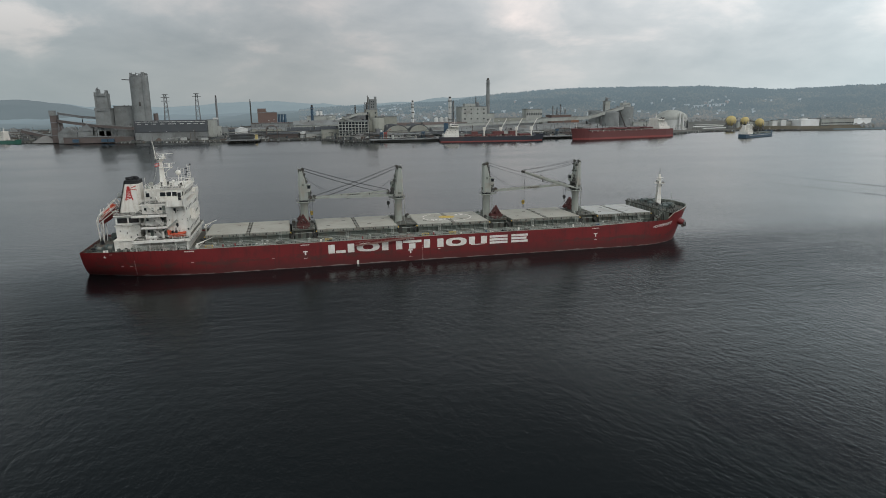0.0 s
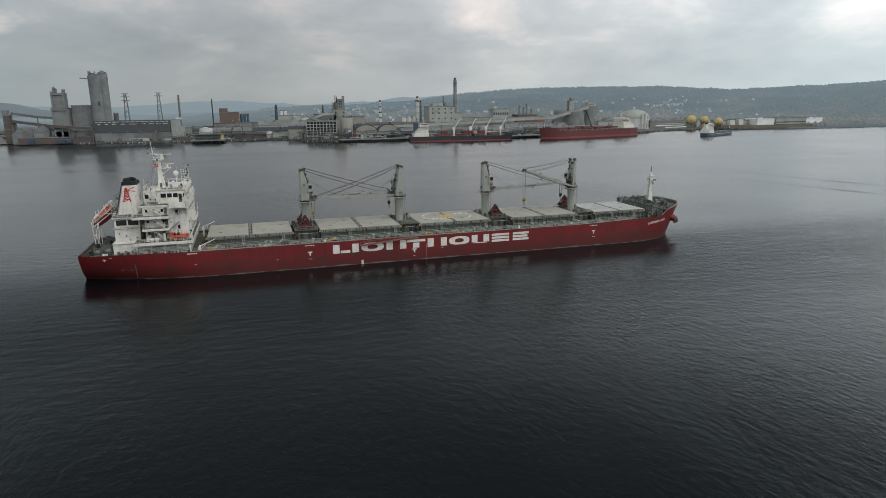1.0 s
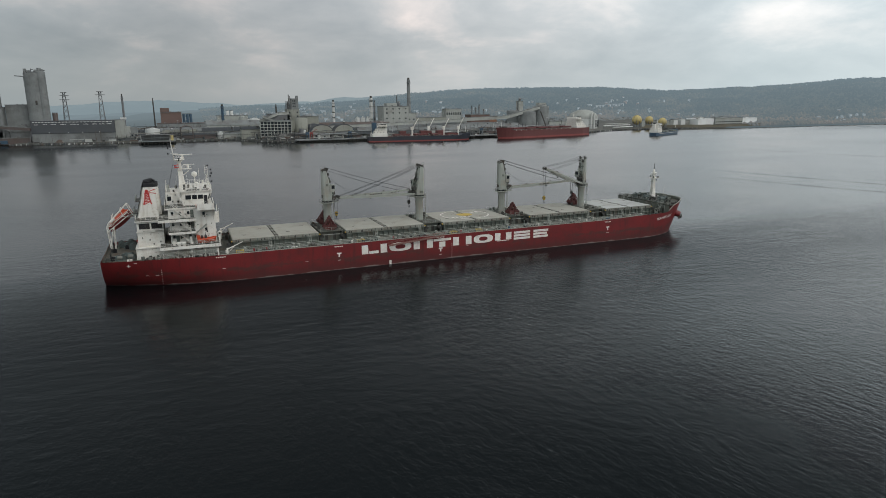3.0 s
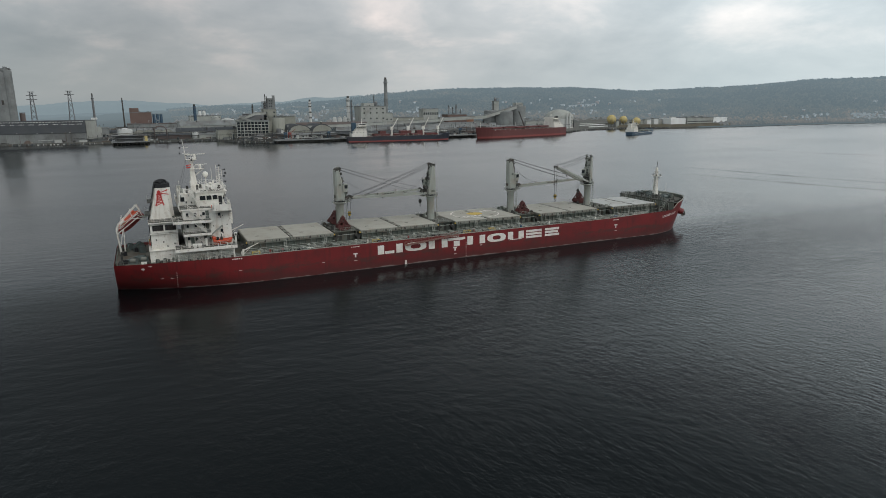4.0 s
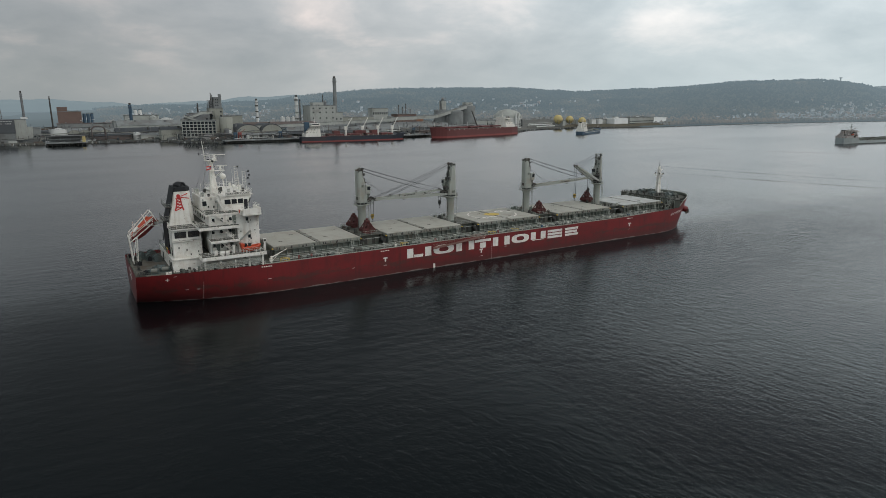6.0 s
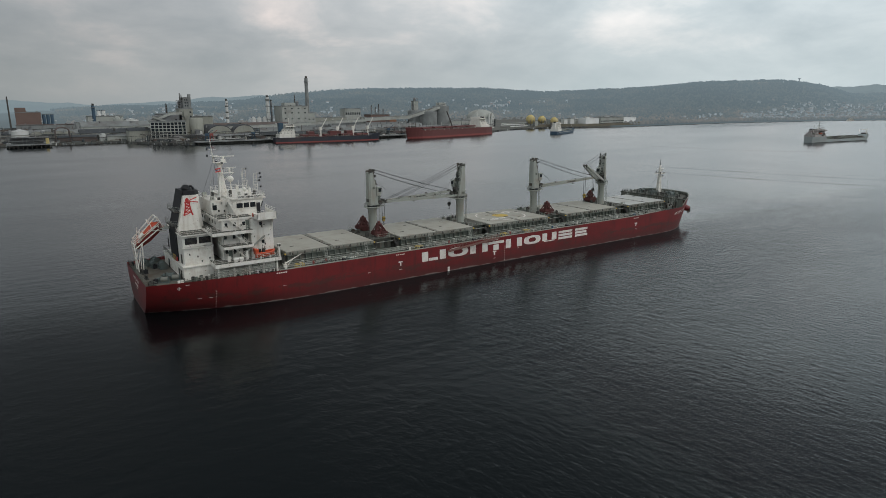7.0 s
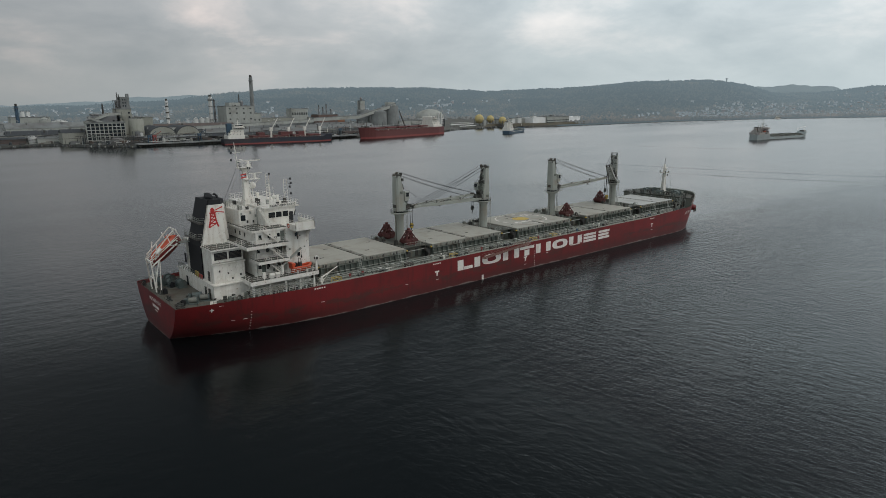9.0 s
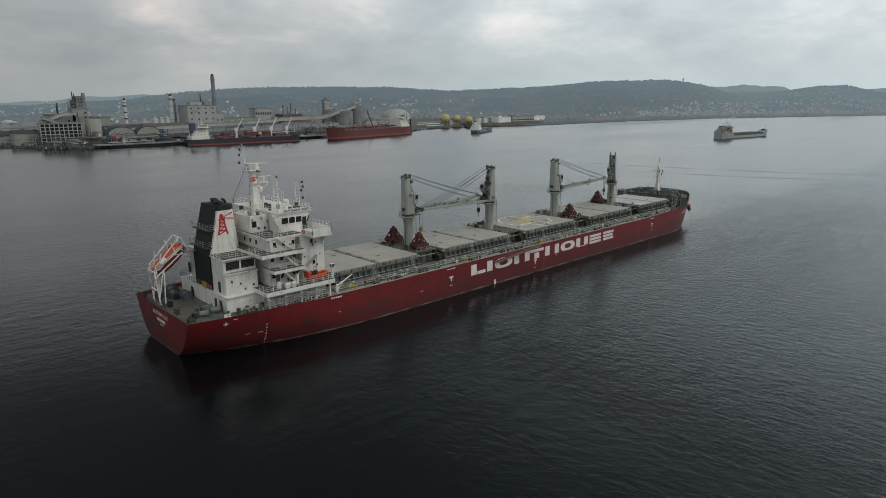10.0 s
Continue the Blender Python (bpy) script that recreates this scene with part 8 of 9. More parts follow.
fr_g = Geo()
for x_ in (-8, -5, -2):
    for y_ in (-6, 2):
        fr_g.bar((x_, y_, 30), (x_, y_, 46), 0.5)
for z_ in (36.8, 40, 43, 46):
    fr_g.bar((-8, -6, z_), (-1.5, -6, z_), 0.45).bar((-8, 2, z_), (-1.5, 2, z_), 0.45).bar((-8, -6, z_), (-8, 2, z_), 0.45)
for z_ in (36.8, 40, 43):
    fr_g.bar((-8, -6, z_), (-5, -6, z_ + 3), 0.3).bar((-5, -6, z_ + 3), (-2, -6, z_), 0.3)
part("open_frame", fr_g, STEEL, ft, "dark open steel frame")
part("frame_vessel", Geo().turned(-5, -2, [(1.8, 37), (1.8, 44), (0.6, 46)], 12), DARK, ft)
for x_, h_ in ((-4.2, 55), (-2.4, 53)):
    part("roof_pole", Geo().tube((x_, -2, 44), (x_, -2, h_), 0.6, 0.5, 8), DARK, ft)
for z_ in (39, 42.5, 46):
    for x_ in (0.2, 2.6):
        part("opening", Geo().box(x_, x_ + 1.2, -6.15, -5.9, z_, z_ + 1.6), PANE, ft)
part("hopper", Geo().loft([[(x_ * k_, -9 + y_ * k_, z_) for x_, y_ in ((-3, -2), (3, -2), (3, 2), (-3, 2))] for k_, z_ in ((0.4, 22), (1.0, 28), (1.0, 33))]), BEIGE, ft)
building("works_block", 20, 48, 690, 706, 30, STEEL, label="dark steel works block behind", windows=((22, 2, 2, 6),))
stack(31, 690, 1.2, 40, DARK, "short dark vent stack", 1.0)
building("works_block", 66, 92, 720, 740, 26, BEIGE, GREYROOF, label="beige works hall behind sheds")
building("works_block", -16, 6, 668, 690, 15.5, BEIGE, SLATE, "gable", "green grey gabled shed by the water", eaves=12)
silo("round_bin", 58, 664, 8, 25, BEIGE, "round beige storage bin")
heap2 = Geo().loft([[(30 + r * math.cos(t), 634 + r * 0.45 * math.sin(t), z) for t in [k * math.pi / 8 for k in range(16)]] for r, z in ((19, 0.3), (12, 4.5), (4, 8), (0.6, 8.6))])
tagged(part("slag_mound", heap2, GRAVEL, smooth=True), "grey gravel heap on the quay edge", "heap")
lrnd = random.Random(31)
for i in range(60):
    x_, y_ = lrnd.uniform(-130, 330), lrnd.uniform(640, 860)
    if y_ < 700 and x_ < 70 or 180 < x_ < 310 and y_ > 735:
        continue
    w_, d_, h_ = lrnd.uniform(10, 34), lrnd.uniform(6, 12), 5 + (y_ - 630) / 22 * lrnd.uniform(0.6, 1.0)
    building("low_shed", x_ - w_, x_ + w_, y_ - d_, y_ + d_, h_, lrnd.choice([CONCRETE, PALE, STEEL, BEIGE, BROWN]), lrnd.choice([GREYROOF, GREYROOF, SLATE, PALE]), lrnd.choice(["flat", "gable", "gable"]), "low works shed among other roofs", group="low sheds", eaves=h_ * 0.75)
# arched stores and long low sheds
building("arched_store", 66, 96, 648, 700, 17, BEIGE, SLATE, "arch", "wide arched store with dark roof", eaves=6, group="arched stores")
building("arched_store", 97, 124, 650, 700, 17, BEIGE, SLATE, "arch", "wide arched store with dark roof", eaves=6, group="arched stores")
for x0, x1, y0, y1, h, w_, r_ in ((62, 150, 612, 626, 7.5, PALE, GREYROOF), (128, 230, 640, 662, 11, CONCRETE, GREYROOF), (140, 300, 680, 706, 14.5, PALE, GREYROOF), (120, 215, 612, 628, 8, BEIGE, SLATE),
                                  (222, 330, 626, 646, 9.5, CONCRETE, GREYROOF), (235, 380, 664, 676, 12.5, PALE, GREYROOF), (330, 430, 640, 656, 10, CONCRETE, GREYROOF), (70, 200, 730, 752, 17, CONCRETE, BROWN),
                                  (205, 300, 712, 730, 16, BEIGE, GREYROOF), (300, 400, 700, 716, 14, CONCRETE, GREYROOF), (-130, -70, 760, 776, 13, CONCRETE, GREYROOF), (-60, 40, 730, 752, 13, CONCRETE, SLATE), (-50, 60, 830, 850, 20, PALE, GREYROOF)):
    building("long_shed", x0, x1, y0, y1, h, w_, r_, "gable", "long low shed with a shallow grey roof", group="long sheds", eaves=h * 0.66, windows=((h * 0.3, 2.2, 1.4, int((x1 - x0) / 9)),))
rs_ = stack(124.5, 768, 2.0, 46, TANKWHITE, "pale steel stack with dark rings", 1.9)
for z_ in (14, 22, 30, 38):
    part("ring", Geo().turned(0, 0, [(2.15, z_), (2.15, z_ + 1.6)], 16), DARK, rs_)
# pale factory with tall chimney
fac = building("factory_block", 193, 232, 740, 772, 38, PALE, label="pale factory block with rows of small windows", windows=((12, 2.2, 1.8, 4), (20, 2.2, 1.8, 4), (28, 2.2, 1.8, 4), (34, 2.2, 1.6, 4)))
part("green_door", Geo().box(-5, 9, -16.2, -15.9, 0.5, 11), material("green_gate", (0.07, 0.13, 0.11), 0.7), fac)
part("roof_house", Geo().box(-12, 4, -8, 6, 38.8, 43), PALE, fac)
part("roof_drum", Geo().turned(10, 2, [(2.4, 38.8), (2.4, 44), (1.0, 46)], 14), STEEL, fac)
building("factory_annex", 226, 246, 748, 772, 28, PALE, label="pale annex beside the factory", windows=((18, 2, 2, 3),))
building("factory_annex", 246, 298, 752, 778, 21, BEIGE, GREYROOF, label="beige factory annex with long wall", windows=((10, 3, 2, 7),))
stack(240.5, 763, 3.3, 78, CONCRETE, "tall concrete chimney with a ringed top", 2.4)
for x in (182, 187):
    cl_ = stack(x - 1, 764, 2.5 if x < 185 else 1.2, 51 if x < 185 else 45, TANKWHITE if x < 185 else STEEL, "steel process column beside factory", None)
    for z_ in (20, 29, 38, 46):
        part("platform", Geo().turned(0, 0, [(1.5, z_), (3.5 if x < 185 else 2.0, z_), (3.5 if x < 185 else 2.0, z_ + 0.5), (1.5, z_ + 0.5)], 12), DARK, cl_)
stack(222, 765, 0.9, 52, DARK, "thin dark pipe stack", 0.7)
for x in (160, 168, 176):
    silo("process_tank", x, 766, 3.2, 22, TANKWHITE, "white process vessel beside factory", group="process tanks", cone=2)
building("office_block", 310, 337, 782, 800, 33, PALE, label="pale upright office block", windows=((24, 2, 4, 7),))
building("factory_annex", 336, 352, 778, 792, 20, PALE, label="low pale factory annex building")
building("red_works", 345, 378, 762, 786, 24, BRICK, label="brown red process building with pipes", windows=((8, 3, 2, 5),))
for x, h in ((350, 36), (357, 33), (363, 38), (371, 30)):
    stack(x, 770, 1.2, h, STEEL, "short steel stack above red works", 1.0)
building("red_works", 378, 394, 768, 784, 21, material("orange_cladding", (0.26, 0.125, 0.075), 0.7), label="small orange clad building")
gallery([(86, 664, 15), (190, 672, 17), (296, 690, 20)], 4, 3.2, PALE, "long level pale conveyor gallery over the sheds")
gallery([(296, 690, 21), (372, 694, 23), (448, 706, 40)], 5, 4.4, PALE, "long pale inclined conveyor gallery")
silo("round_silo", 414, 706, 15, 28, CONCRETE, "broad round concrete silo", group="round silos", cone=4, bands=3)
s_b = silo("round_silo", 443, 712, 13, 36, CONCRETE, "tall round concrete silo", group="round silos", bands=4)
silo("round_silo", 396, 716, 10, 30, CONCRETE, "broad round concrete silo", group="round silos")
part("head_house", Geo().box(-6, 6, -5, 5, 36.3, 42), PALE, s_b)
tw3 = building("slender_tower", 505.5, 515, 896, 906, 45, PALE, label="slender pale tower on the skyline")
part("top_drum", Geo().turned(0, 0, [(2.6, 45.8), (2.6, 49.5), (1.2, 52)], 14), STEEL, tw3)
part("top_frame", Geo().bar((-4.2, -4.4, 45), (-4.2, -4.4, 52.5), 0.5).bar((4.2, -4.4, 45), (4.2, -4.4, 51), 0.5).bar((-4.2, -4.4, 50), (4.2, -4.4, 50), 0.4), STEEL, tw3)
part("side_pipe", Geo().tube((-6.4, -2, -1), (-6.4, -2, 46), 0.9, None, 8), STEEL, tw3)
building("works_block", 452, 500, 700, 720, 13, PALE, GREYROOF, label="low pale works building", windows=((5, 3, 2, 7),))
dome = thing("domed_store", "white domed store with two upright pipes", "store", at=(533, 726, 2.3))
part("drum", Geo().turned(0, 0, [(23.5, -1), (23.5, 16)], 40), TANKWHITE, dome, smooth=True)
part("roof", Geo().turned(0, 0, [(24, 16)] + [(24 * math.cos(radians(a)), 16 + 14.5 * math.sin(radians(a))) for a in range(12, 86, 9)], 40), PALE, dome, smooth=True)
for x in (-2, 3.4):
    part("pipe", Geo().tube((x, -26, -1), (x, -26, 25), 1.5), TANKWHITE, dome)
for y in range(4):
    part("slit", Geo().box(9 + 3.2 * y, 9.5 + 3.2 * y, -22.2 + 1.9 * y, -21 + 1.9 * y, 2, 14), PANE, dome)
# gas spheres
for x, y, z, r in ((622, 700, 15.0, 7.9), (641, 692, 14.4, 6.6), (655, 676, 11.8, 6.8)):
    s = thing("gas_sphere", "ochre spherical gas tank on steel legs", "gas tank", "gas spheres", at=(x, y, z))
    part("sphere", Geo().turned(0, 0, [(max(0.05, r * math.cos(radians(a))), r * math.sin(radians(a))) for a in range(-90, 91, 10)], 28), TANKYELLOW, s, smooth=True)
    for k in range(8):
        a = radians(45 * k)
        part("leg", Geo().tube((r * 0.9 * math.cos(a), r * 0.9 * math.sin(a), 2.0 - z), (r * 0.95 * math.cos(a), r * 0.95 * math.sin(a), -r * 0.1), 0.5, None, 6), STEEL, s)
    part("stair", Geo().bar((-r, -r * 0.4, 2.2 - z), (0, -r * 0.2, r * 1.02), 0.5, 0.4), STEEL, s)
for k, (x0, y0, x1, y1, z_) in enumerate(((548, 690, 612, 704, 7.0), (560, 704, 640, 716, 9.0), (556, 676, 606, 690, 4.6))):
    rk = thing("pipe_rack", "long pale pipe line on low steel frames", "pipe rack", "pipe racks")
    part("pipe", Geo().tube((x0, y0, z_), (x1, y1, z_), 0.9, None, 8), TANKWHITE if k != 1 else PALE, rk)
    for j in range(9):
        part("frame", Geo().bar((x0 + (x1 - x0) * j / 8, y0 + (y1 - y0) * j / 8, 1.8), (x0 + (x1 - x0) * j / 8, y0 + (y1 - y0) * j / 8, z_), 0.5), STEEL, rk)
HALLWHITE = material("fresh_white_cladding", (0.8, 0.8, 0.79), 0.6, 0, (0.74, 0.74, 0.73), 0.1, 0.6, (0.5, 0.48, 0.45), 0.06, 0.3, 0.2)
# white halls on the point
building("white_hall", 728, 762, 672, 700, 12.5, HALLWHITE, roof=HALLWHITE, label="long white hall by the shore", windows=((1.5, 5.4, 1.2, 9),))
building("white_hall", 764, 826, 670, 700, 13.5, PALE, label="glazed grey hall by the shore", windows=((2.5, 3.4, 1.8, 14), (6.5, 3.4, 1.6, 14)))
building("white_hall", 826, 862, 672, 700, 12.5, HALLWHITE, roof=HALLWHITE, label="white hall at the end of the point")
building("white_hall", 672, 726, 690, 712, 10.5, PALE, GREYROOF, label="low grey hall with a flat roof beside the white hall")
for x_, h_ in ((740, 3.2), (775, 2.6), (792, 3.4), (812, 2.4), (684, 2.2), (700, 3.0)):
    building("roof_house", x_, x_ + 9, 682, 690, 12.0 + h_ if x_ > 720 else 10.0 + h_, TANKWHITE, label="small white plant room rising above the hall roof", group="plant rooms")
# grassy gravel bank added between water and halls, shaped to hide their feet from the camera
BANK = material("brown_grass_bank", (0.115, 0.098, 0.07), 0.95, 0, (0.075, 0.07, 0.05), 0.05, 0.8, (0.2, 0.185, 0.16), 0.03, 0.5, 0, 0.5, 0.3)
bank = Geo()
for k in range(30):
    x_ = 596 + 9.4 * k
    az_ = math.degrees(math.atan2(x_ - HUB.x, 668 - HUB.y))
    r0, top_ = shore_range(az_), 6.6 + 1.6 * noise.noise((k * 0.31, 2, 1)) if k > 1 else 2.0
    dv = Vector((math.sin(radians(az_)), math.cos(radians(az_))))
    bank.v += [(HUB.x + dv.x * (r0 + o), HUB.y + dv.y * (r0 + o), z_) for o, z_ in ((0.6, 1.6), (3.5, top_ * 0.6), (7.5, top_), (12, top_ * 0.96), (17, 2.0))]
bank.f = [(a * 5 + b, (a + 1) * 5 + b, (a + 1) * 5 + b + 1, a * 5 + b + 1) for a in range(29) for b in range(4)]
tagged(part("shore_bank", bank, BANK, smooth=True), "low brown bank added before the halls on the far shore", "bank", kind="structure")
building("white_hall", 650, 702, 720, 744, 10, PALE, label="low pale hall behind spheres")
# quay wall along the berths
for i, (x0, x1, y0, y1) in enumerate(((38, 130, 585, 600), (130, 300, 578, 592), (300, 440, 588, 604))):
    q = tagged(thing("quay", "concrete quay on dark piles", "quay"), kind="structure")
    part("quay_deck", Geo().box(x0, x1, y0, y1, 2.6, 3.8), CONCRETE, q)
    for k in range(int((x1 - x0) / 5)):
        part("pile", Geo().tube((x0 + 2 + 5 * k, y0 + 0.6, -1.5), (x0 + 2 + 5 * k, y0 + 0.6, 2.6), 0.45, None, 6), DARK, q)
for x, col in ((52, BLUE), (57, BOOT), (104, BLUE), (282, BLUE)):
    hc = thing("harbour_crane", "small painted harbour crane on the quay", "crane", "harbour cranes", at=(x, 594, 3.8))
    hc.scale = (0.6, 0.6, 0.62)
    part("portal", Geo().bar((-3, -2, 0), (-2, -1, 9), 0.8).bar((3, -2, 0), (2, -1, 9), 0.8).bar((-3, 2, 0), (-2, 1, 9), 0.8).bar((3, 2, 0), (2, 1, 9), 0.8), col, hc)
    part("cabin", Geo().box(-3, 3, -2.5, 2.5, 9, 13), col, hc)
    part("boom", Geo().bar((1, 0, 12), (11, -3, 19), 0.9), col, hc)
# clutter of the works: small sheds, tanks, pipe racks, poles
for i in range(170):
    az = crnd.uniform(-22, 31)
    r = shore_range(az) + crnd.uniform(12, 260)
    x, y = HUB.x + r * math.sin(radians(az)), HUB.y + r * math.cos(radians(az))
    kind = crnd.random()
    if kind < 0.45:
        w_, d_, h_ = crnd.uniform(4, 13), crnd.uniform(4, 8), crnd.uniform(3, 9)
        building("small_shed", x - w_, x + w_, y - d_, y + d_, h_, crnd.choice([CONCRETE, PALE, BEIGE, BROWN, STEEL]), crnd.choice([GREYROOF, SLATE, BROWN]), crnd.choice(["flat", "gable", "gable_y"]), "small works shed among pipes", group="small sheds")
    elif kind < 0.62:
        silo("small_tank", x, y, crnd.uniform(2, 5), crnd.uniform(5, 13), crnd.choice([TANKWHITE, STEEL, CONCRETE]), "small round tank among sheds", group="small tanks", cone=1)
    elif kind < 0.82:
        L = crnd.uniform(12, 35)
        rk = thing("pipe_rack", "steel rack carrying pipes", "pipe rack", "pipe racks", at=(x, y, 2.3), turn=crnd.uniform(-12, 12))
        pipe_mat = crnd.choice([STEEL, TANKWHITE])
        for py, pz, pr in ((0, 5.5, 0.5), (1, 5.5, 0.35), (-1, 6.2, 0.4)):
            part("pipe", Geo().tube((-L, py, pz), (L, py, pz), pr), pipe_mat, rk)
        for k in range(int(L / 5)):
            part("frame", Geo().box(-L + 10 * k + 2, -L + 10 * k + 2.5, -1.4, 1.4, -1, 5), BROWN, rk)
    else:
        h_ = crnd.uniform(12, 24)
        lp = thing("lamp_pole", "tall grey lamp pole", "lamp", "lamp poles", at=(x, y, 2.3))
        part("pole", Geo().tube((0, 0, -1), (0, 0, h_), 0.35, 0.2, 6), STEEL, lp)
        part("lamp_head", Geo().box(-1.2, 1.2, -0.4, 0.4, h_, h_ + 0.5), TANKWHITE, lp)

# loose stuff that fills the yards between the buildings: crates, skips, pipes, vehicles, spoil
YARD = bpy.data.materials.new("yard_mixed_stuff")
YARD.use_nodes = True
yn, yl = YARD.node_tree.nodes, YARD.node_tree.links
ygeo = yn.new("ShaderNodeNewGeometry")
yramp = yn.new("ShaderNodeValToRGB")
yramp.color_ramp.interpolation = "CONSTANT"
yr = yramp.color_ramp
yr.elements[0].position, yr.elements[0].color = 0.0, (0.06, 0.058, 0.055, 1)
yr.elements[1].position, yr.elements[1].color = 0.93, (0.42, 0.42, 0.40, 1)
for q_, c_ in ((0.22, (0.10, 0.105, 0.105)), (0.42, (0.10, 0.075, 0.062)), (0.52, (0.17, 0.175, 0.17)), (0.68, (0.05, 0.058, 0.062)), (0.84, (0.25, 0.245, 0.22))):
    yr.elements.new(q_).color = (*c_, 1)
yl.new(ygeo.outputs["Random Per Island"], yramp.inputs[0])
yl.new(yramp.outputs[0], yn["Principled BSDF"].inputs["Base Color"])
yn["Principled BSDF"].inputs["Roughness"].default_value = 0.85
yard = Geo()
yrnd = random.Random(21)
for i in range(7000):
    az = yrnd.uniform(-25, 34)
    r = shore_range(az) + 4 + 330 * yrnd.random() ** 1.3
    x, y = HUB.x + r * math.sin(radians(az)), HUB.y + r * math.cos(radians(az))
    k = yrnd.random()
    z = 2.3
    if k < 0.5:
        w_, d_, h_ = yrnd.uniform(0.8, 5), yrnd.uniform(0.8, 2.5), yrnd.uniform(0.6, 3.6)
        yard.box(x - w_, x + w_, y - d_, y + d_, z - 0.5, z + h_)
    elif k < 0.68:
        w_, h_ = yrnd.uniform(3, 24), yrnd.uniform(0.6, 9)
        yard.bar((x - w_, y, z + h_), (x + w_, y + yrnd.uniform(-3, 3), z + h_ + yrnd.uniform(-0.5, 1.5)), yrnd.uniform(0.3, 0.9))
        yard.bar((x - w_ * 0.7, y, z - 0.5), (x - w_ * 0.7, y, z + h_), 0.3).bar((x + w_ * 0.7, y, z - 0.5), (x + w_ * 0.7, y, z + h_), 0.3)
    elif k < 0.8:
        h_ = yrnd.uniform(5, 15)
        yard.bar((x, y, z - 0.5), (x, y, z + h_), yrnd.uniform(0.25, 0.6))
    elif k < 0.9:
        yard.turned(x, y, [(yrnd.uniform(2, 6), z - 0.5), (yrnd.uniform(1, 2.4), z + yrnd.uniform(1, 3)), (0.3, z + yrnd.uniform(3, 4))], 8)
    else:
        rr, h_ = yrnd.uniform(0.8, 2.2), yrnd.uniform(2, 7)
        yard.turned(x, y, [(rr, z - 0.5), (rr, z + h_), (rr * 0.2, z + h_ + 0.6)], 8)
# stones along the water's edge
for i in range(1500):
    az = yrnd.choice([yrnd.uniform(-30, 8), yrnd.uniform(28, 44)])
    r = shore_range(az) + yrnd.uniform(-3.0, 2.5)
    x, y, k = HUB.x + r * math.sin(radians(az)), HUB.y + r * math.cos(radians(az)), yrnd.uniform(0.4, 1.2)
    yard.turned(x, y, [(k * yrnd.uniform(0.7, 1.1), -0.4), (k, yrnd.uniform(0.2, 0.9)), (k * 0.5, yrnd.uniform(1.0, 2.4))], 5)
yard_me = bpy.data.meshes.new("yard_clutter")
yard_me.from_pydata(yard.v, [], yard.f)
yard_me.materials.append(YARD)
tagged(new("yard_clutter", yard_me), "jumble of crates, pipes, poles and stones on the quayside", "clutter", kind="stuff")


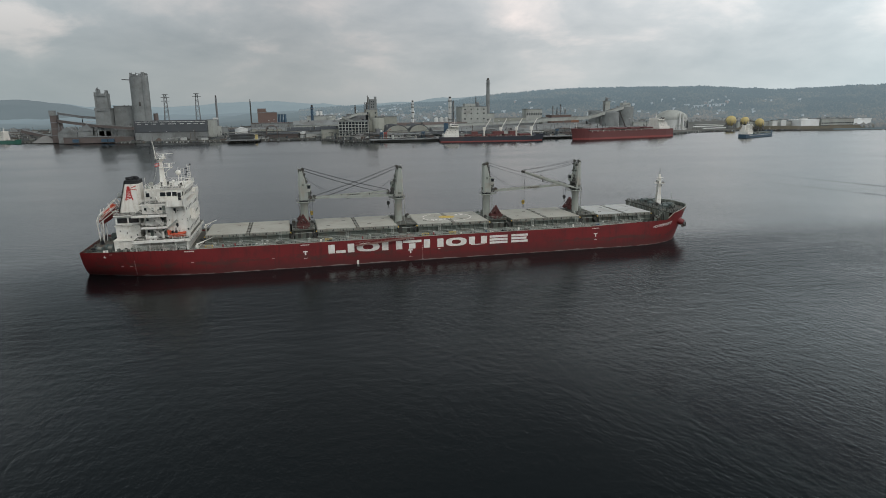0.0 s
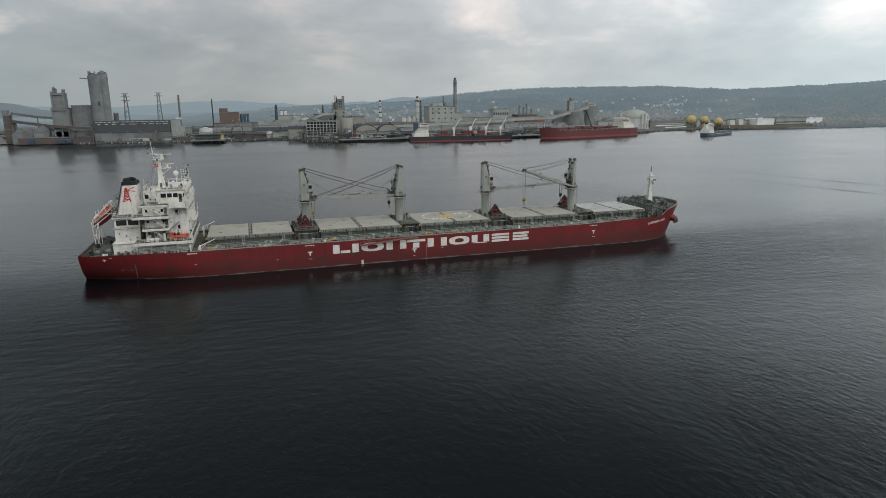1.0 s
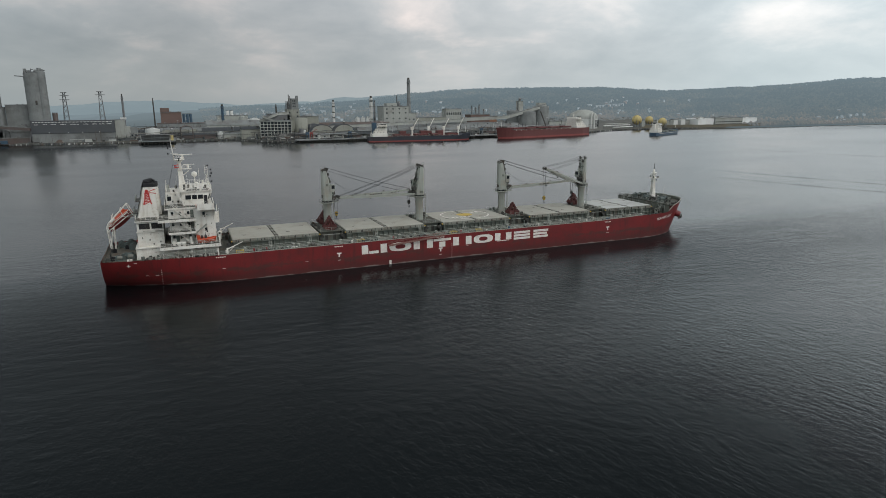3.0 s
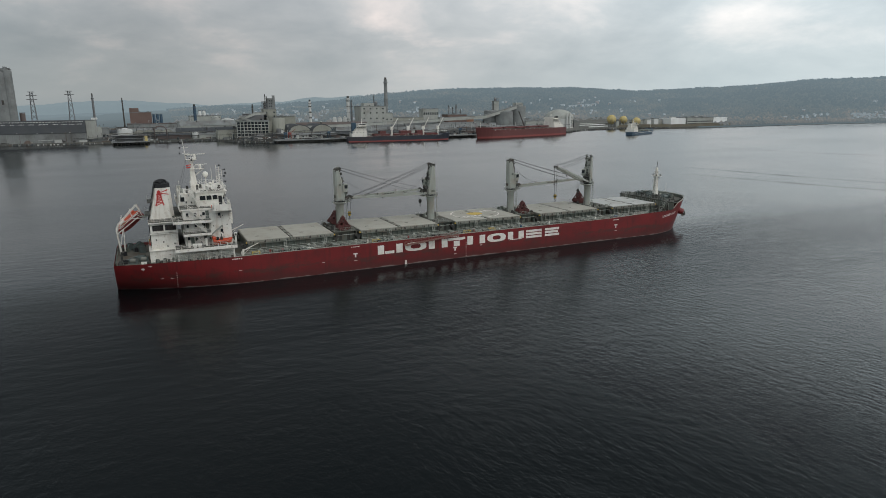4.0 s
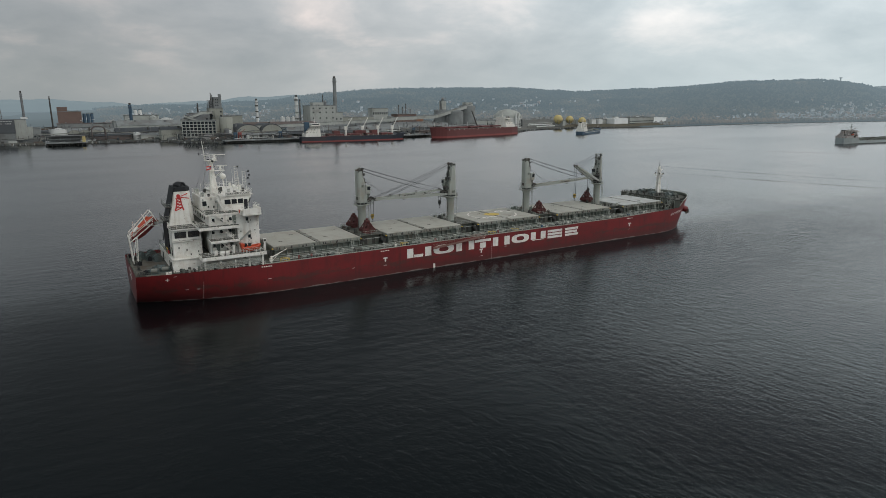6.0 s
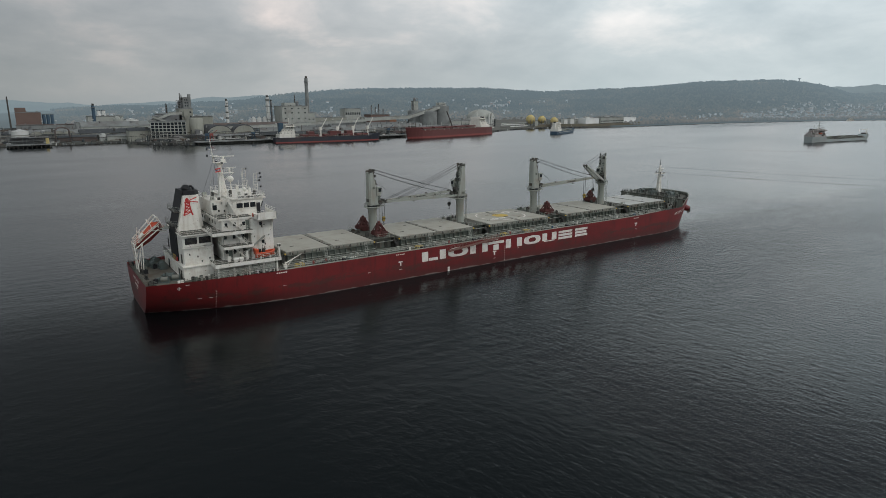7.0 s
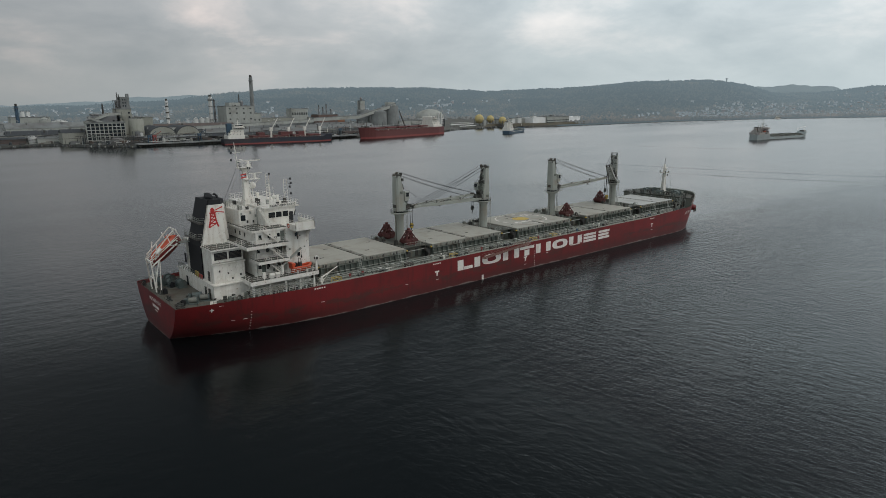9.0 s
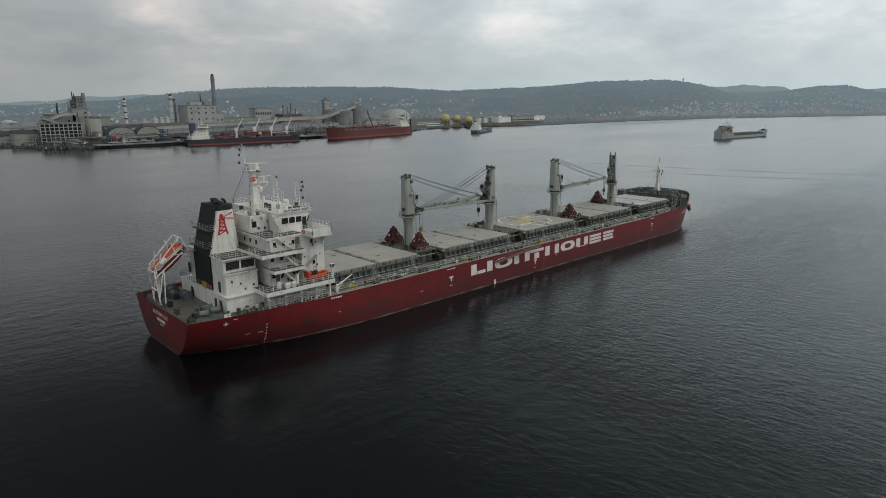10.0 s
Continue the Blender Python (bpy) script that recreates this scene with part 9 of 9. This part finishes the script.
# ---- other vessels ----
def vessel(name, label, stern, bow, beam, free, hull_mat, boot_mat, deck_mat, house=(0.02, 0.17), house_h=14, bow_rise=3.0, house_mat=None, category="ship", fore=0.9, stern_rise=0.0):
    """A freighter lying from stern to bow (plan points), with a white house aft."""
    sx, sy = stern
    L, turn = math.hypot(bow[0] - sx, bow[1] - sy), math.degrees(math.atan2(bow[1] - sy, bow[0] - sx))
    vs = thing(name, label, category, at=(sx, sy, 0), turn=turn)
    xs = sorted([0, 0.01, 0.04, 0.1, house[1], house[1] + 0.02, 0.4, 0.6, 0.78, fore - 0.02, fore + 0.015, 0.94, 0.97, 0.99, 1.0])

    def wide(t, low):
        aft = min(1, 0.72 + 2.5 * t)
        s = max(0, (t - 0.8) / 0.2)
        return beam / 2 * aft * max(0.012, 1 - s ** (2.6 - 0.9 * low)) ** 0.8

    def top(t):
        return free + bow_rise * smooth(fore - 0.02, fore + 0.015, t) + stern_rise * (1 - smooth(house[1], house[1] + 0.02, t))
    rings = []
    for t in xs:
        rake = 0.02 * L * max(0, (t - 0.9) / 0.1)
        rings.append([(t * L - rake, -wide(t, 1), -2), (t * L - rake * 0.8, -wide(t, 0.8), free * 0.22), (t * L, -wide(t, 0), top(t)), (t * L, wide(t, 0), top(t)), (t * L - rake * 0.8, wide(t, 0.8), free * 0.22), (t * L - rake, wide(t, 1), -2)])
    g = Geo().loft(rings)
    part("hull", g, hull_mat, vs, smooth=False)
    if boot_mat:
        part("boot_band", Geo().loft([[(x, y * 1.012, -1.9), (x2, y2 * 1.012, z2), (x2, -y2 * 1.012, z2), (x, -y * 1.012, -1.9)] for (x, y, z), (x2, y2, z2) in [(r[0], r[1]) for r in rings]]), boot_mat, vs)
    part("deck", Geo().box(0.05 * L, 0.84 * L, -beam * 0.44, beam * 0.44, free - 0.2, free + 0.06), deck_mat, vs)
    hm = house_mat or WHITE
    a, b = house[0] * L, house[1] * L
    fb = free + stern_rise
    hs = part("deckhouse", Geo().box(a, b, -beam * 0.46, beam * 0.46, fb, fb + house_h * 0.22), hm, vs, "white deckhouse", bevel=0.1)
    tiers = 4
    for k in range(tiers):
        z0, z1 = fb + house_h * (0.22 + 0.78 * k / tiers), fb + house_h * (0.22 + 0.78 * (k + 1) / tiers)
        a1 = a + (b - a) * (0.1, 0.22, 0.36, 0.45)[k]
        w_ = beam * (0.4, 0.36, 0.33, 0.36)[k]
        part("tier", Geo().box(a1, b - 0.3, -w_, w_, z0 + 0.25, z1), hm, hs, bevel=0.08)
        part("tier_deck", Geo().box(a1 - 1.4, b, -w_ - 0.8, w_ + 0.8, z0, z0 + 0.25) if k < 3 else Geo().box(a1 - 1.0, b + 0.4, -beam * 0.52, beam * 0.52, z0, z0 + 0.25), hm, hs)
        part("tier_rail", railing([(b, -w_ - 0.75, z0 + 0.25), (a1 - 1.3, -w_ - 0.75, z0 + 0.25), (a1 - 1.3, w_ + 0.75, z0 + 0.25), (b, w_ + 0.75, z0 + 0.25)], 1.0, 2.0, 0.06, 2), hm, hs)
        wz, wt = z0 + 0.45 * (z1 - z0), 0.3 if k < 3 else 0.42
        nw = 4 if k < 3 else 5
        for i in range(nw):
            xw = a1 + 0.6 + (b - a1 - 1.6) * i / nw
            for sy_ in (-1, 1):
                part("window", Geo().box(xw, xw + (0.6 if k < 3 else 0.8 * (b - a1) / nw), min(sy_ * w_, sy_ * (w_ + 0.06)), max(sy_ * w_, sy_ * (w_ + 0.06)), wz, wz + wt * (z1 - z0)), GLASS, hs)
    part("funnel", Geo().loft([[(a + 1, -1.3, z), (a + 1 + 0.22 * (b - a), -1.3, z), (a + 1 + 0.2 * (b - a), 1.3, z), (a + 1, 1.3, z)] for z in (fb + house_h * 0.2, fb + house_h * 0.95)]), BLUE if hull_mat is NAVY else hm, vs)
    part("funnel_top", Geo().box(a + 0.95, a + 1.05 + 0.22 * (b - a), -1.35, 1.35, fb + house_h * 0.95, fb + house_h * 1.05), BLACK, vs)
    part("side_rail", railing([(b + 1, -beam * 0.46, free), (L * (fore - 0.03), -beam * 0.46, free)], 1.1, 3.0, 0.07, 2), CRANE, vs)
    part("side_rail", railing([(b + 1, beam * 0.46, free), (L * (fore - 0.03), beam * 0.46, free)], 1.1, 3.0, 0.07, 2), CRANE, vs)
    for i in range(10):
        xq, kq = crnd.uniform(b + 2, L * (fore - 0.04)), crnd.uniform(0.4, 0.9)
        part("deck_fitting", Geo().box(xq - kq, xq + kq, crnd.choice([-1, 1]) * beam * 0.38 - 0.5, crnd.choice([1, 1.02]) * beam * 0.39, free, free + crnd.uniform(0.8, 1.6)) if i > 7 else Geo().box(xq - kq, xq + kq, -beam * 0.42, -beam * 0.36, free, free + crnd.uniform(0.8, 1.8)), crnd.choice([DARK, CRANE, COAMING]), vs)
    part("mast", Geo().tube((b - (b - a) * 0.25, 0, fb + house_h), (b - (b - a) * 0.25, 0, fb + house_h * 1.45), 0.35, 0.15, 6).bar((b - (b - a) * 0.25, -2, fb + house_h * 1.25), (b - (b - a) * 0.25, 2, fb + house_h * 1.25), 0.2).bar((b - (b - a) * 0.38, 0, fb + house_h * 1.15), (b - (b - a) * 0.12, 0, fb + house_h * 1.15), 0.2), WHITE, vs)
    part("foremast", Geo().tube((L * 0.95, 0, top(0.95) - 0.5), (L * 0.95, 0, top(0.95) + house_h * 0.5), 0.3, 0.15, 6), WHITE, vs)
    part("bow_gear", Geo().box(L * 0.915, L * 0.945, -beam * 0.2, beam * 0.2, top(0.93) - 0.2, top(0.93) + 1.4), DARK, vs)
    return vs, L


v1, L = vessel("geared_freighter", "dark hulled freighter with white cranes berthed at the quay", (119, 566), (247, 552), 19, 6.0, NAVY, BOOT, MAROON, (0.03, 0.17), 15, 2.4)
part("funnel_block", Geo().box(5, 10, -3, 3, 14, 22.5), BLUE, v1, "blue and white funnel block")
for x in (0.42, 0.58, 0.73, 0.875):
    part("cargo_crane", Geo().tube((x * L, 0, 6), (x * L, 0, 15), 1.1).bar((x * L, 0, 14), (x * L + (7 if x > 0.5 else 8), -1, 27), 0.9).box(x * L - 1.6, x * L + 1.6, -1.6, 1.6, 13, 17), WHITE, v1, "white cargo crane")
for a, b in ((0.24, 0.39), (0.44, 0.56), (0.6, 0.71), (0.75, 0.86)):
    part("hatch", Geo().box(a * L, b * L, -7, 7, 6.4, 8.6), MAROON, v1, bevel=0.2)
for a in (0.3, 0.5, 0.55, 0.66):
    part("stacked_cover", Geo().box(a * L, a * L + 7, -4, 6, 8.6, 12), MAROON, v1)
v2, L = vessel("bulk_freighter", "maroon freighter with high sides berthed at the quay", (440, 587), (281, 548), 24, 10.2, MAROON, BOOT, MAROON, (0.055, 0.17), 14, 3.4)
for k in range(5):
    part("hatch", Geo().box((0.22 + 0.135 * k) * L, (0.32 + 0.135 * k) * L, -8, 8, 11.3, 13.2), MAROON, v2, bevel=0.2)
for k in range(13):
    part("side_mark", Geo().box((0.2 + 0.055 * k) * L, (0.2 + 0.055 * k) * L + 0.8, 12.55, 12.75, 9.4, 10.6), MARK, v2)
part("cargo_boom", Geo().bar((0.46 * L, 0, 12), (0.53 * L, 0, 33), 1.0), DARK, v2)
v3, L = vessel("coaster", "dark blue coaster with white house, low in the water", (490, 503.5), (565, 543.5), 13, 4.2, BLUE, None, COAMING, (0.02, 0.2), 12, 2.2)
part("white_band", Geo().box(4, L * 0.8, -6.98, -6.85, 2.6, 3.0), WHITE, v3)
for k in range(4):
    part("hatch", Geo().box((0.26 + 0.155 * k) * L, (0.39 + 0.155 * k) * L, -4.6, 4.6, 4.2, 5.8), COAMING, v3)
COASTER_HOUSE = material("coaster_house_paint", (0.44, 0.42, 0.4), 0.6, 0, (0.34, 0.31, 0.29), 0.5, 0.7, (0.2, 0.09, 0.06), 0.5, 0.5, 0.3)
v4, L = vessel("grey_coaster", "grey green coaster with low cargo deck at anchor", (561, 198), (661, 184), 13, 3.1, GREYHULL, None, COAMING, (0.01, 0.19), 7.6, 3.6, house_mat=COASTER_HOUSE, fore=0.9, stern_rise=3.0)
part("hatch", Geo().box(0.22 * L, 0.83 * L, -4.8, 4.8, 3.6, 5.2), COAMING, v4, "long dark hatch cover")
part("boat", Geo().box(0.08 * L, 0.12 * L, -6.4, -5.0, 8.8, 10.2), ORANGE, v4, bevel=0.4)
part("fore_arch", Geo().bar((0.9 * L, -4, 7), (0.9 * L, -4, 11.5), 0.3).bar((0.9 * L, 4, 7), (0.9 * L, 4, 11.5), 0.3).bar((0.88 * L, 0, 11.5), (0.99 * L, 0, 11.9), 0.4, 0.5), WHITE, v4)
for k in range(4):
    part("stacked_cover", Geo().box((0.25 + 0.14 * k) * L, (0.33 + 0.14 * k) * L, -4.4, 4.4, 5.2, 5.8), DARK if k % 2 else COAMING, v4)
part("boot_stripe", Geo().box(0.03 * L, 0.86 * L, -6.56, -6.45, -0.2, 0.5), DARK, v4)
part("aft_gear", Geo().box(0.03 * L, 0.035 * L, -2, -1.5, 8, 13).bar((0.1 * L, -4, 14), (0.17 * L, -4, 16), 0.4), BROWN, v4)
part("signal_mast", Geo().tube((0.15 * L, 0, 13.6), (0.15 * L, 0, 22.0), 0.32, 0.14, 6).bar((0.15 * L, -2.6, 17.6), (0.15 * L, 2.6, 17.6), 0.22).bar((0.12 * L, 0, 16.2), (0.17 * L, 0, 16.2), 0.2)
     .tube((0.11 * L, 2.5, 13.2), (0.11 * L, 2.5, 18.0), 0.14, 0.1, 6).tube((0.07 * L, -2.5, 12.0), (0.07 * L, -2.5, 16.0), 0.18, 0.12, 6), COAMING, v4)
part("bridge_wing", Geo().box(0.14 * L, 0.175 * L, -7.2, 7.2, 12.0, 12.9), COASTER_HOUSE, v4)
for k, (xq, yq, zq, mq) in enumerate(((0.05, -4.6, 8.0, BROWN), (0.09, -5.4, 9.6, BROWN), (0.12, -5.0, 11.2, DARK), (0.03, -3.0, 8.6, COAMING), (0.16, -5.6, 8.2, BROWN), (0.13, -6.0, 6.6, DARK))):
    part("deck_gear", Geo().box(xq * L - 1.0, xq * L + 1.0, yq - 0.9, yq + 0.6, zq, zq + 1.3), mq, v4, bevel=0.15)
# recesses in the hatch side drawn as dark slabs
for xq in (0.3, 0.5, 0.7):
    part("coaming_recess", Geo().box(xq * L, xq * L + 11, -4.9, -4.8, 3.7, 4.9), DARK, v4)
v5, L = vessel("green_workboat", "small green workboat at the shore", (-436, 778), (-398, 752), 10, 4, GREEN, None, DECK, (0.1, 0.45), 12, 1.5)
v6, L = vessel("ferry", "small white ferry far along the shore", (1403, 541), (1418, 533.5), 4.5, 1.8, WHITE, BOOT, DECK, (0.2, 0.7), 3.2, 0.6)


# ---- hillside: woods and houses ----
FOREST = bpy.data.materials.new("autumn_woods")
FOREST.use_nodes = True
fn, fl = FOREST.node_tree.nodes, FOREST.node_tree.links
fgeo = fn.new("ShaderNodeNewGeometry")
framp = fn.new("ShaderNodeValToRGB")
cr = framp.color_ramp
cr.elements[0].position, cr.elements[0].color = 0.25, (0.004, 0.009, 0.0105, 1)
cr.elements[1].position, cr.elements[1].color = 0.85, (0.15, 0.095, 0.058, 1)
cr.elements.new(0.45).color = (0.01, 0.0165, 0.0155, 1)
cr.elements.new(0.6).color = (0.066, 0.053, 0.036, 1)
# stands of dark spruce and of bare or rusty birch, each tree a little its own
stands = fn.new("ShaderNodeTexNoise")
stands.inputs["Scale"].default_value, stands.inputs["Detail"].default_value, stands.inputs["Roughness"].default_value = 0.009, 4.0, 0.6
fl.new(fgeo.outputs["Position"], stands.inputs["Vector"])
own = fn.new("ShaderNodeMath")
own.operation = "MULTIPLY_ADD"
own.inputs[1].default_value = 0.13
fl.new(fgeo.outputs["Random Per Island"], own.inputs[0])
fl.new(stands.outputs["Fac"], own.inputs[2])
# base darker uphill, so that the painted haze glow tints the upper crowns
level_at = fn.new("ShaderNodeSeparateXYZ")
fl.new(fgeo.outputs["Position"], level_at.inputs[0])
lower = fn.new("ShaderNodeMapRange")
lower.inputs[1].default_value, lower.inputs[2].default_value, lower.inputs[3].default_value, lower.inputs[4].default_value = 4, 48, 0.15, -0.17
fl.new(level_at.outputs[2], lower.inputs[0])
zoned = fn.new("ShaderNodeMath")
fl.new(own.outputs[0], zoned.inputs[0])
fl.new(lower.outputs[0], zoned.inputs[1])
fl.new(zoned.outputs[0], framp.inputs[0])
fl.new(framp.outputs[0], fn["Principled BSDF"].inputs["Base Color"])
fn["Principled BSDF"].inputs["Roughness"].default_value = 0.95
# crowns give off the haze tint themselves, more with distance
fn["Principled BSDF"].inputs["Emission Color"].default_value = (*HAZE_TINT, 1)
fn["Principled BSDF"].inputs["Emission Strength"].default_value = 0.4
haze_glow(FOREST, 0.33, 0.74)
fn["Principled BSDF"].inputs["Specular IOR Level"].default_value = 0.0

trnd = random.Random(3)
ico = bmesh.new()
bmesh.ops.create_icosphere(ico, subdivisions=1, radius=1.0)
ico_v = np.array([v.co[:] for v in ico.verts])
ico_f = np.array([[v.index for v in f.verts] for f in ico.faces])
ico.free()


def woods(count, az0, az1, place, size, label):
    """Many small crowns, each an uneven clump on its slope."""
    vs, fs = [], []
    for _ in range(count):
        az = trnd.uniform(az0, az1)
        rs = shore_range(az)
        r = place(az, rs)
        if r is None:
            continue
        x, y = HUB.x + r * math.sin(radians(az)), HUB.y + r * math.cos(radians(az))
        z = land_height(x, y, az, r, rs)
        k = size * trnd.uniform(0.6, 1.3)
        tall = trnd.uniform(0.7, 1.35)
        jit = np.array([[trnd.uniform(0.7, 1.25) for _ in range(3)] for _ in range(len(ico_v))])
        p = ico_v * jit * np.array([k, k, k * tall]) + np.array([x, y, z + k * tall * 0.75])
        fs.append(ico_f + len(vs) * len(ico_v))
        vs.append(p)
    me = bpy.data.meshes.new("woods")
    me.from_pydata(np.concatenate(vs).tolist(), [], np.concatenate(fs).tolist())
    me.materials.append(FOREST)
    return tagged(new("woods", me), label, "woods", kind="stuff")


def on_hill(az, rs):
    far = table(RANGE, az)
    lo = rs + 430 - 390 * smooth(40, 56, az)
    return lo + (far + 60 - lo) * trnd.random() ** 0.8


def on_crest(az, rs):
    if noise.noise((az * 1.3, 5.5, 0)) + 0.5 * noise.noise((az * 4.1, 2.2, 0)) < -0.05:
        return None
    return table(RANGE, az) + trnd.uniform(-130, 40)


def on_beach(az, rs):
    return rs + trnd.uniform(1, 75)


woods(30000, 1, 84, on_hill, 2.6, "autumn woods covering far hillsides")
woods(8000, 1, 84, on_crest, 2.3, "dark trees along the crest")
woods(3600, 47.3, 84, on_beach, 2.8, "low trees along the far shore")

# boards and tiles glow faintly in the haze tint, painted distance
HOUSE_WALLS = [material(n_, c_, 0.7, glow=(*HAZE_TINT, 0.42)) for n_, c_ in (("white_boards", (0.34, 0.345, 0.35)), ("cream_boards", (0.24, 0.22, 0.19)), ("brown_boards", (0.22, 0.14, 0.11)), ("grey_boards", (0.2, 0.21, 0.215)))]
HOUSE_ROOFS = [material(n_, c_, 0.8, glow=(*HAZE_TINT, 0.5)) for n_, c_ in (("grey_tiles", (0.14, 0.14, 0.145)), ("brown_tiles", (0.13, 0.09, 0.075)))]
# town walls carry the same painted haze as emission
TOWN_WALL = material("mixed_boards", (0.5, 0.51, 0.52), 0.7, glow=(*HAZE_TINT, 0.42))
tw_n, tw_l = TOWN_WALL.node_tree.nodes, TOWN_WALL.node_tree.links
tw_geo, tw_ramp = tw_n.new("ShaderNodeNewGeometry"), tw_n.new("ShaderNodeValToRGB")
tw_ramp.color_ramp.interpolation = "CONSTANT"
tw_ramp.color_ramp.elements[0].color, tw_ramp.color_ramp.elements[1].color = (0.33, 0.34, 0.355, 1), (0.15, 0.10, 0.08, 1)
tw_ramp.color_ramp.elements[1].position = 0.82
tw_ramp.color_ramp.elements.new(0.5).color = (0.3, 0.29, 0.27, 1)
tw_ramp.color_ramp.elements.new(0.68).color = (0.2, 0.21, 0.22, 1)
tw_l.new(tw_geo.outputs["Random Per Island"], tw_ramp.inputs[0])
tw_l.new(tw_ramp.outputs[0], tw_n["Principled BSDF"].inputs["Base Color"])
kinds = []
for i in range(5):
    wv, dv_, hv = 2.4 + i * 0.45, 2.2, 2.0 + 0.5 * (i % 3)
    kinds.append((Geo().box(-wv, wv, -dv_, dv_, -3, hv), Geo().prism([(-dv_ - 0.5, hv - 0.2), (dv_ + 0.5, hv - 0.2), (0, hv + 1.7)], "x", -wv - 0.5, wv + 0.5)))
proto = {}
for i in range(330):
    az = trnd.choice([trnd.gauss(65, 3.2), trnd.gauss(72.5, 2.0), trnd.gauss(64, 4.5), trnd.gauss(10, 5), trnd.gauss(37.5, 1.2) if i % 6 == 0 else trnd.gauss(66, 3.5)])
    rs, far = shore_range(az), table(RANGE, az)
    r = rs + (30 + 330 * trnd.random() ** 1.6 if az > 52 else trnd.uniform(560, 560 + 0.55 * (far - rs - 560)) if az > 8 else trnd.uniform(300, 1100))
    x, y = HUB.x + r * math.sin(radians(az)), HUB.y + r * math.cos(radians(az))
    key = (trnd.randrange(5), trnd.choice([0, 0, 0, 1, 2, 3]), trnd.randrange(2))
    if key not in proto:
        hs_t = thing("house", "small wooden house on a wooded hillside", "house", "hillside houses")
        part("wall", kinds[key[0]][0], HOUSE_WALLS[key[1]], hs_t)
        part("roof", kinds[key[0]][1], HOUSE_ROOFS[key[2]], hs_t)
        proto[key] = hs_t
        hs_t.matrix_basis = pose(x, y, land_height(x, y) + 2.4, 0, 0, trnd.uniform(0, 180))
    else:
        copy_thing(proto[key], pose(x, y, land_height(x, y) + 2.4, 0, 0, trnd.uniform(0, 180)))
# the rest of the town along the far shore, too many to count
town, town_roofs = Geo(), Geo()
for i in range(620):
    pick = trnd.random()
    az = trnd.uniform(57, 69.5) if pick < 0.55 else trnd.uniform(69, 76) if pick < 0.86 else trnd.uniform(52.5, 58)
    rs = shore_range(az)
    r = rs + (30 + (150 + 250 * smooth(58, 64, az)) * trnd.random() ** 1.3 if pick < 0.55 else 70 + 560 * trnd.random() if pick < 0.86 else 40 + 150 * trnd.random())
    x, y = HUB.x + r * math.sin(radians(az)), HUB.y + r * math.cos(radians(az))
    if noise.noise((x * 0.008, y * 0.008, 3)) < -0.12:
        continue
    z, w_, d_, h_ = land_height(x, y) + 2.0, trnd.uniform(2.0, 4.2), trnd.uniform(1.6, 2.4), trnd.uniform(1.6, 3.2)
    turn = pose(x, y, z, 0, 0, trnd.uniform(0, 180))
    town.hexa([turn @ Vector(q) for q in ((-w_, -d_, -4), (w_, -d_, -4), (w_, d_, -4), (-w_, d_, -4), (-w_, -d_, h_), (w_, -d_, h_), (w_, d_, h_), (-w_, d_, h_))])
    town_roofs.loft([[turn @ Vector((sx * (w_ + 0.4), q, h_ + u)) for q, u in ((-d_ - 0.4, -0.1), (d_ + 0.4, -0.1), (0, 1.5))] for sx in (-1, 1)])
for i in range(150):
    # rows of houses part of the way up the long slope behind the works
    az = trnd.gauss(36.6, 0.8) if i < 26 else trnd.uniform(6, 46)
    rs, far = shore_range(az), table(RANGE, az)
    want = trnd.gauss(31, 2) if i < 26 else trnd.uniform(8, 44)
    r = rs + 430
    while r < far and land_height(0, 0, az, r, rs) < want:
        r += 25
    x, y = HUB.x + r * math.sin(radians(az)), HUB.y + r * math.cos(radians(az))
    if i >= 26 and noise.noise((x * 0.005, y * 0.005, 8)) < -0.05:
        continue
    w_, d_, h_ = trnd.uniform(1.8, 3.4), 1.8, trnd.uniform(1.4, 2.4)
    turn = pose(x, y, land_height(x, y) + 2.6, 0, 0, trnd.uniform(-30, 30))
    town.hexa([turn @ Vector(q) for q in ((-w_, -d_, -4), (w_, -d_, -4), (w_, d_, -4), (-w_, d_, -4), (-w_, -d_, h_), (w_, -d_, h_), (w_, d_, h_), (-w_, d_, h_))])
    town_roofs.loft([[turn @ Vector((sx * (w_ + 0.4), q, h_ + u)) for q, u in ((-d_ - 0.4, -0.1), (d_ + 0.4, -0.1), (0, 1.5))] for sx in (-1, 1)])
town_ob = thing("town", "small pale wooden houses scattered on far slopes", "houses", kind="stuff")
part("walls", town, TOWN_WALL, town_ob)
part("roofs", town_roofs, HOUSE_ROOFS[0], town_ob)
lookout = thing("lookout_tower", "small lookout tower on the hilltop", "tower", at=(HUB.x + 2280 * math.sin(radians(61.5)), HUB.y + 2280 * math.cos(radians(61.5)), 104))
part("legs", Geo().box(-1.2, 1.2, -1.2, 1.2, -8, 7), HOUSE_WALLS[3], lookout)
part("cabin", Geo().box(-3, 3, -3, 3, 7, 9.5), HOUSE_WALLS[3], lookout)
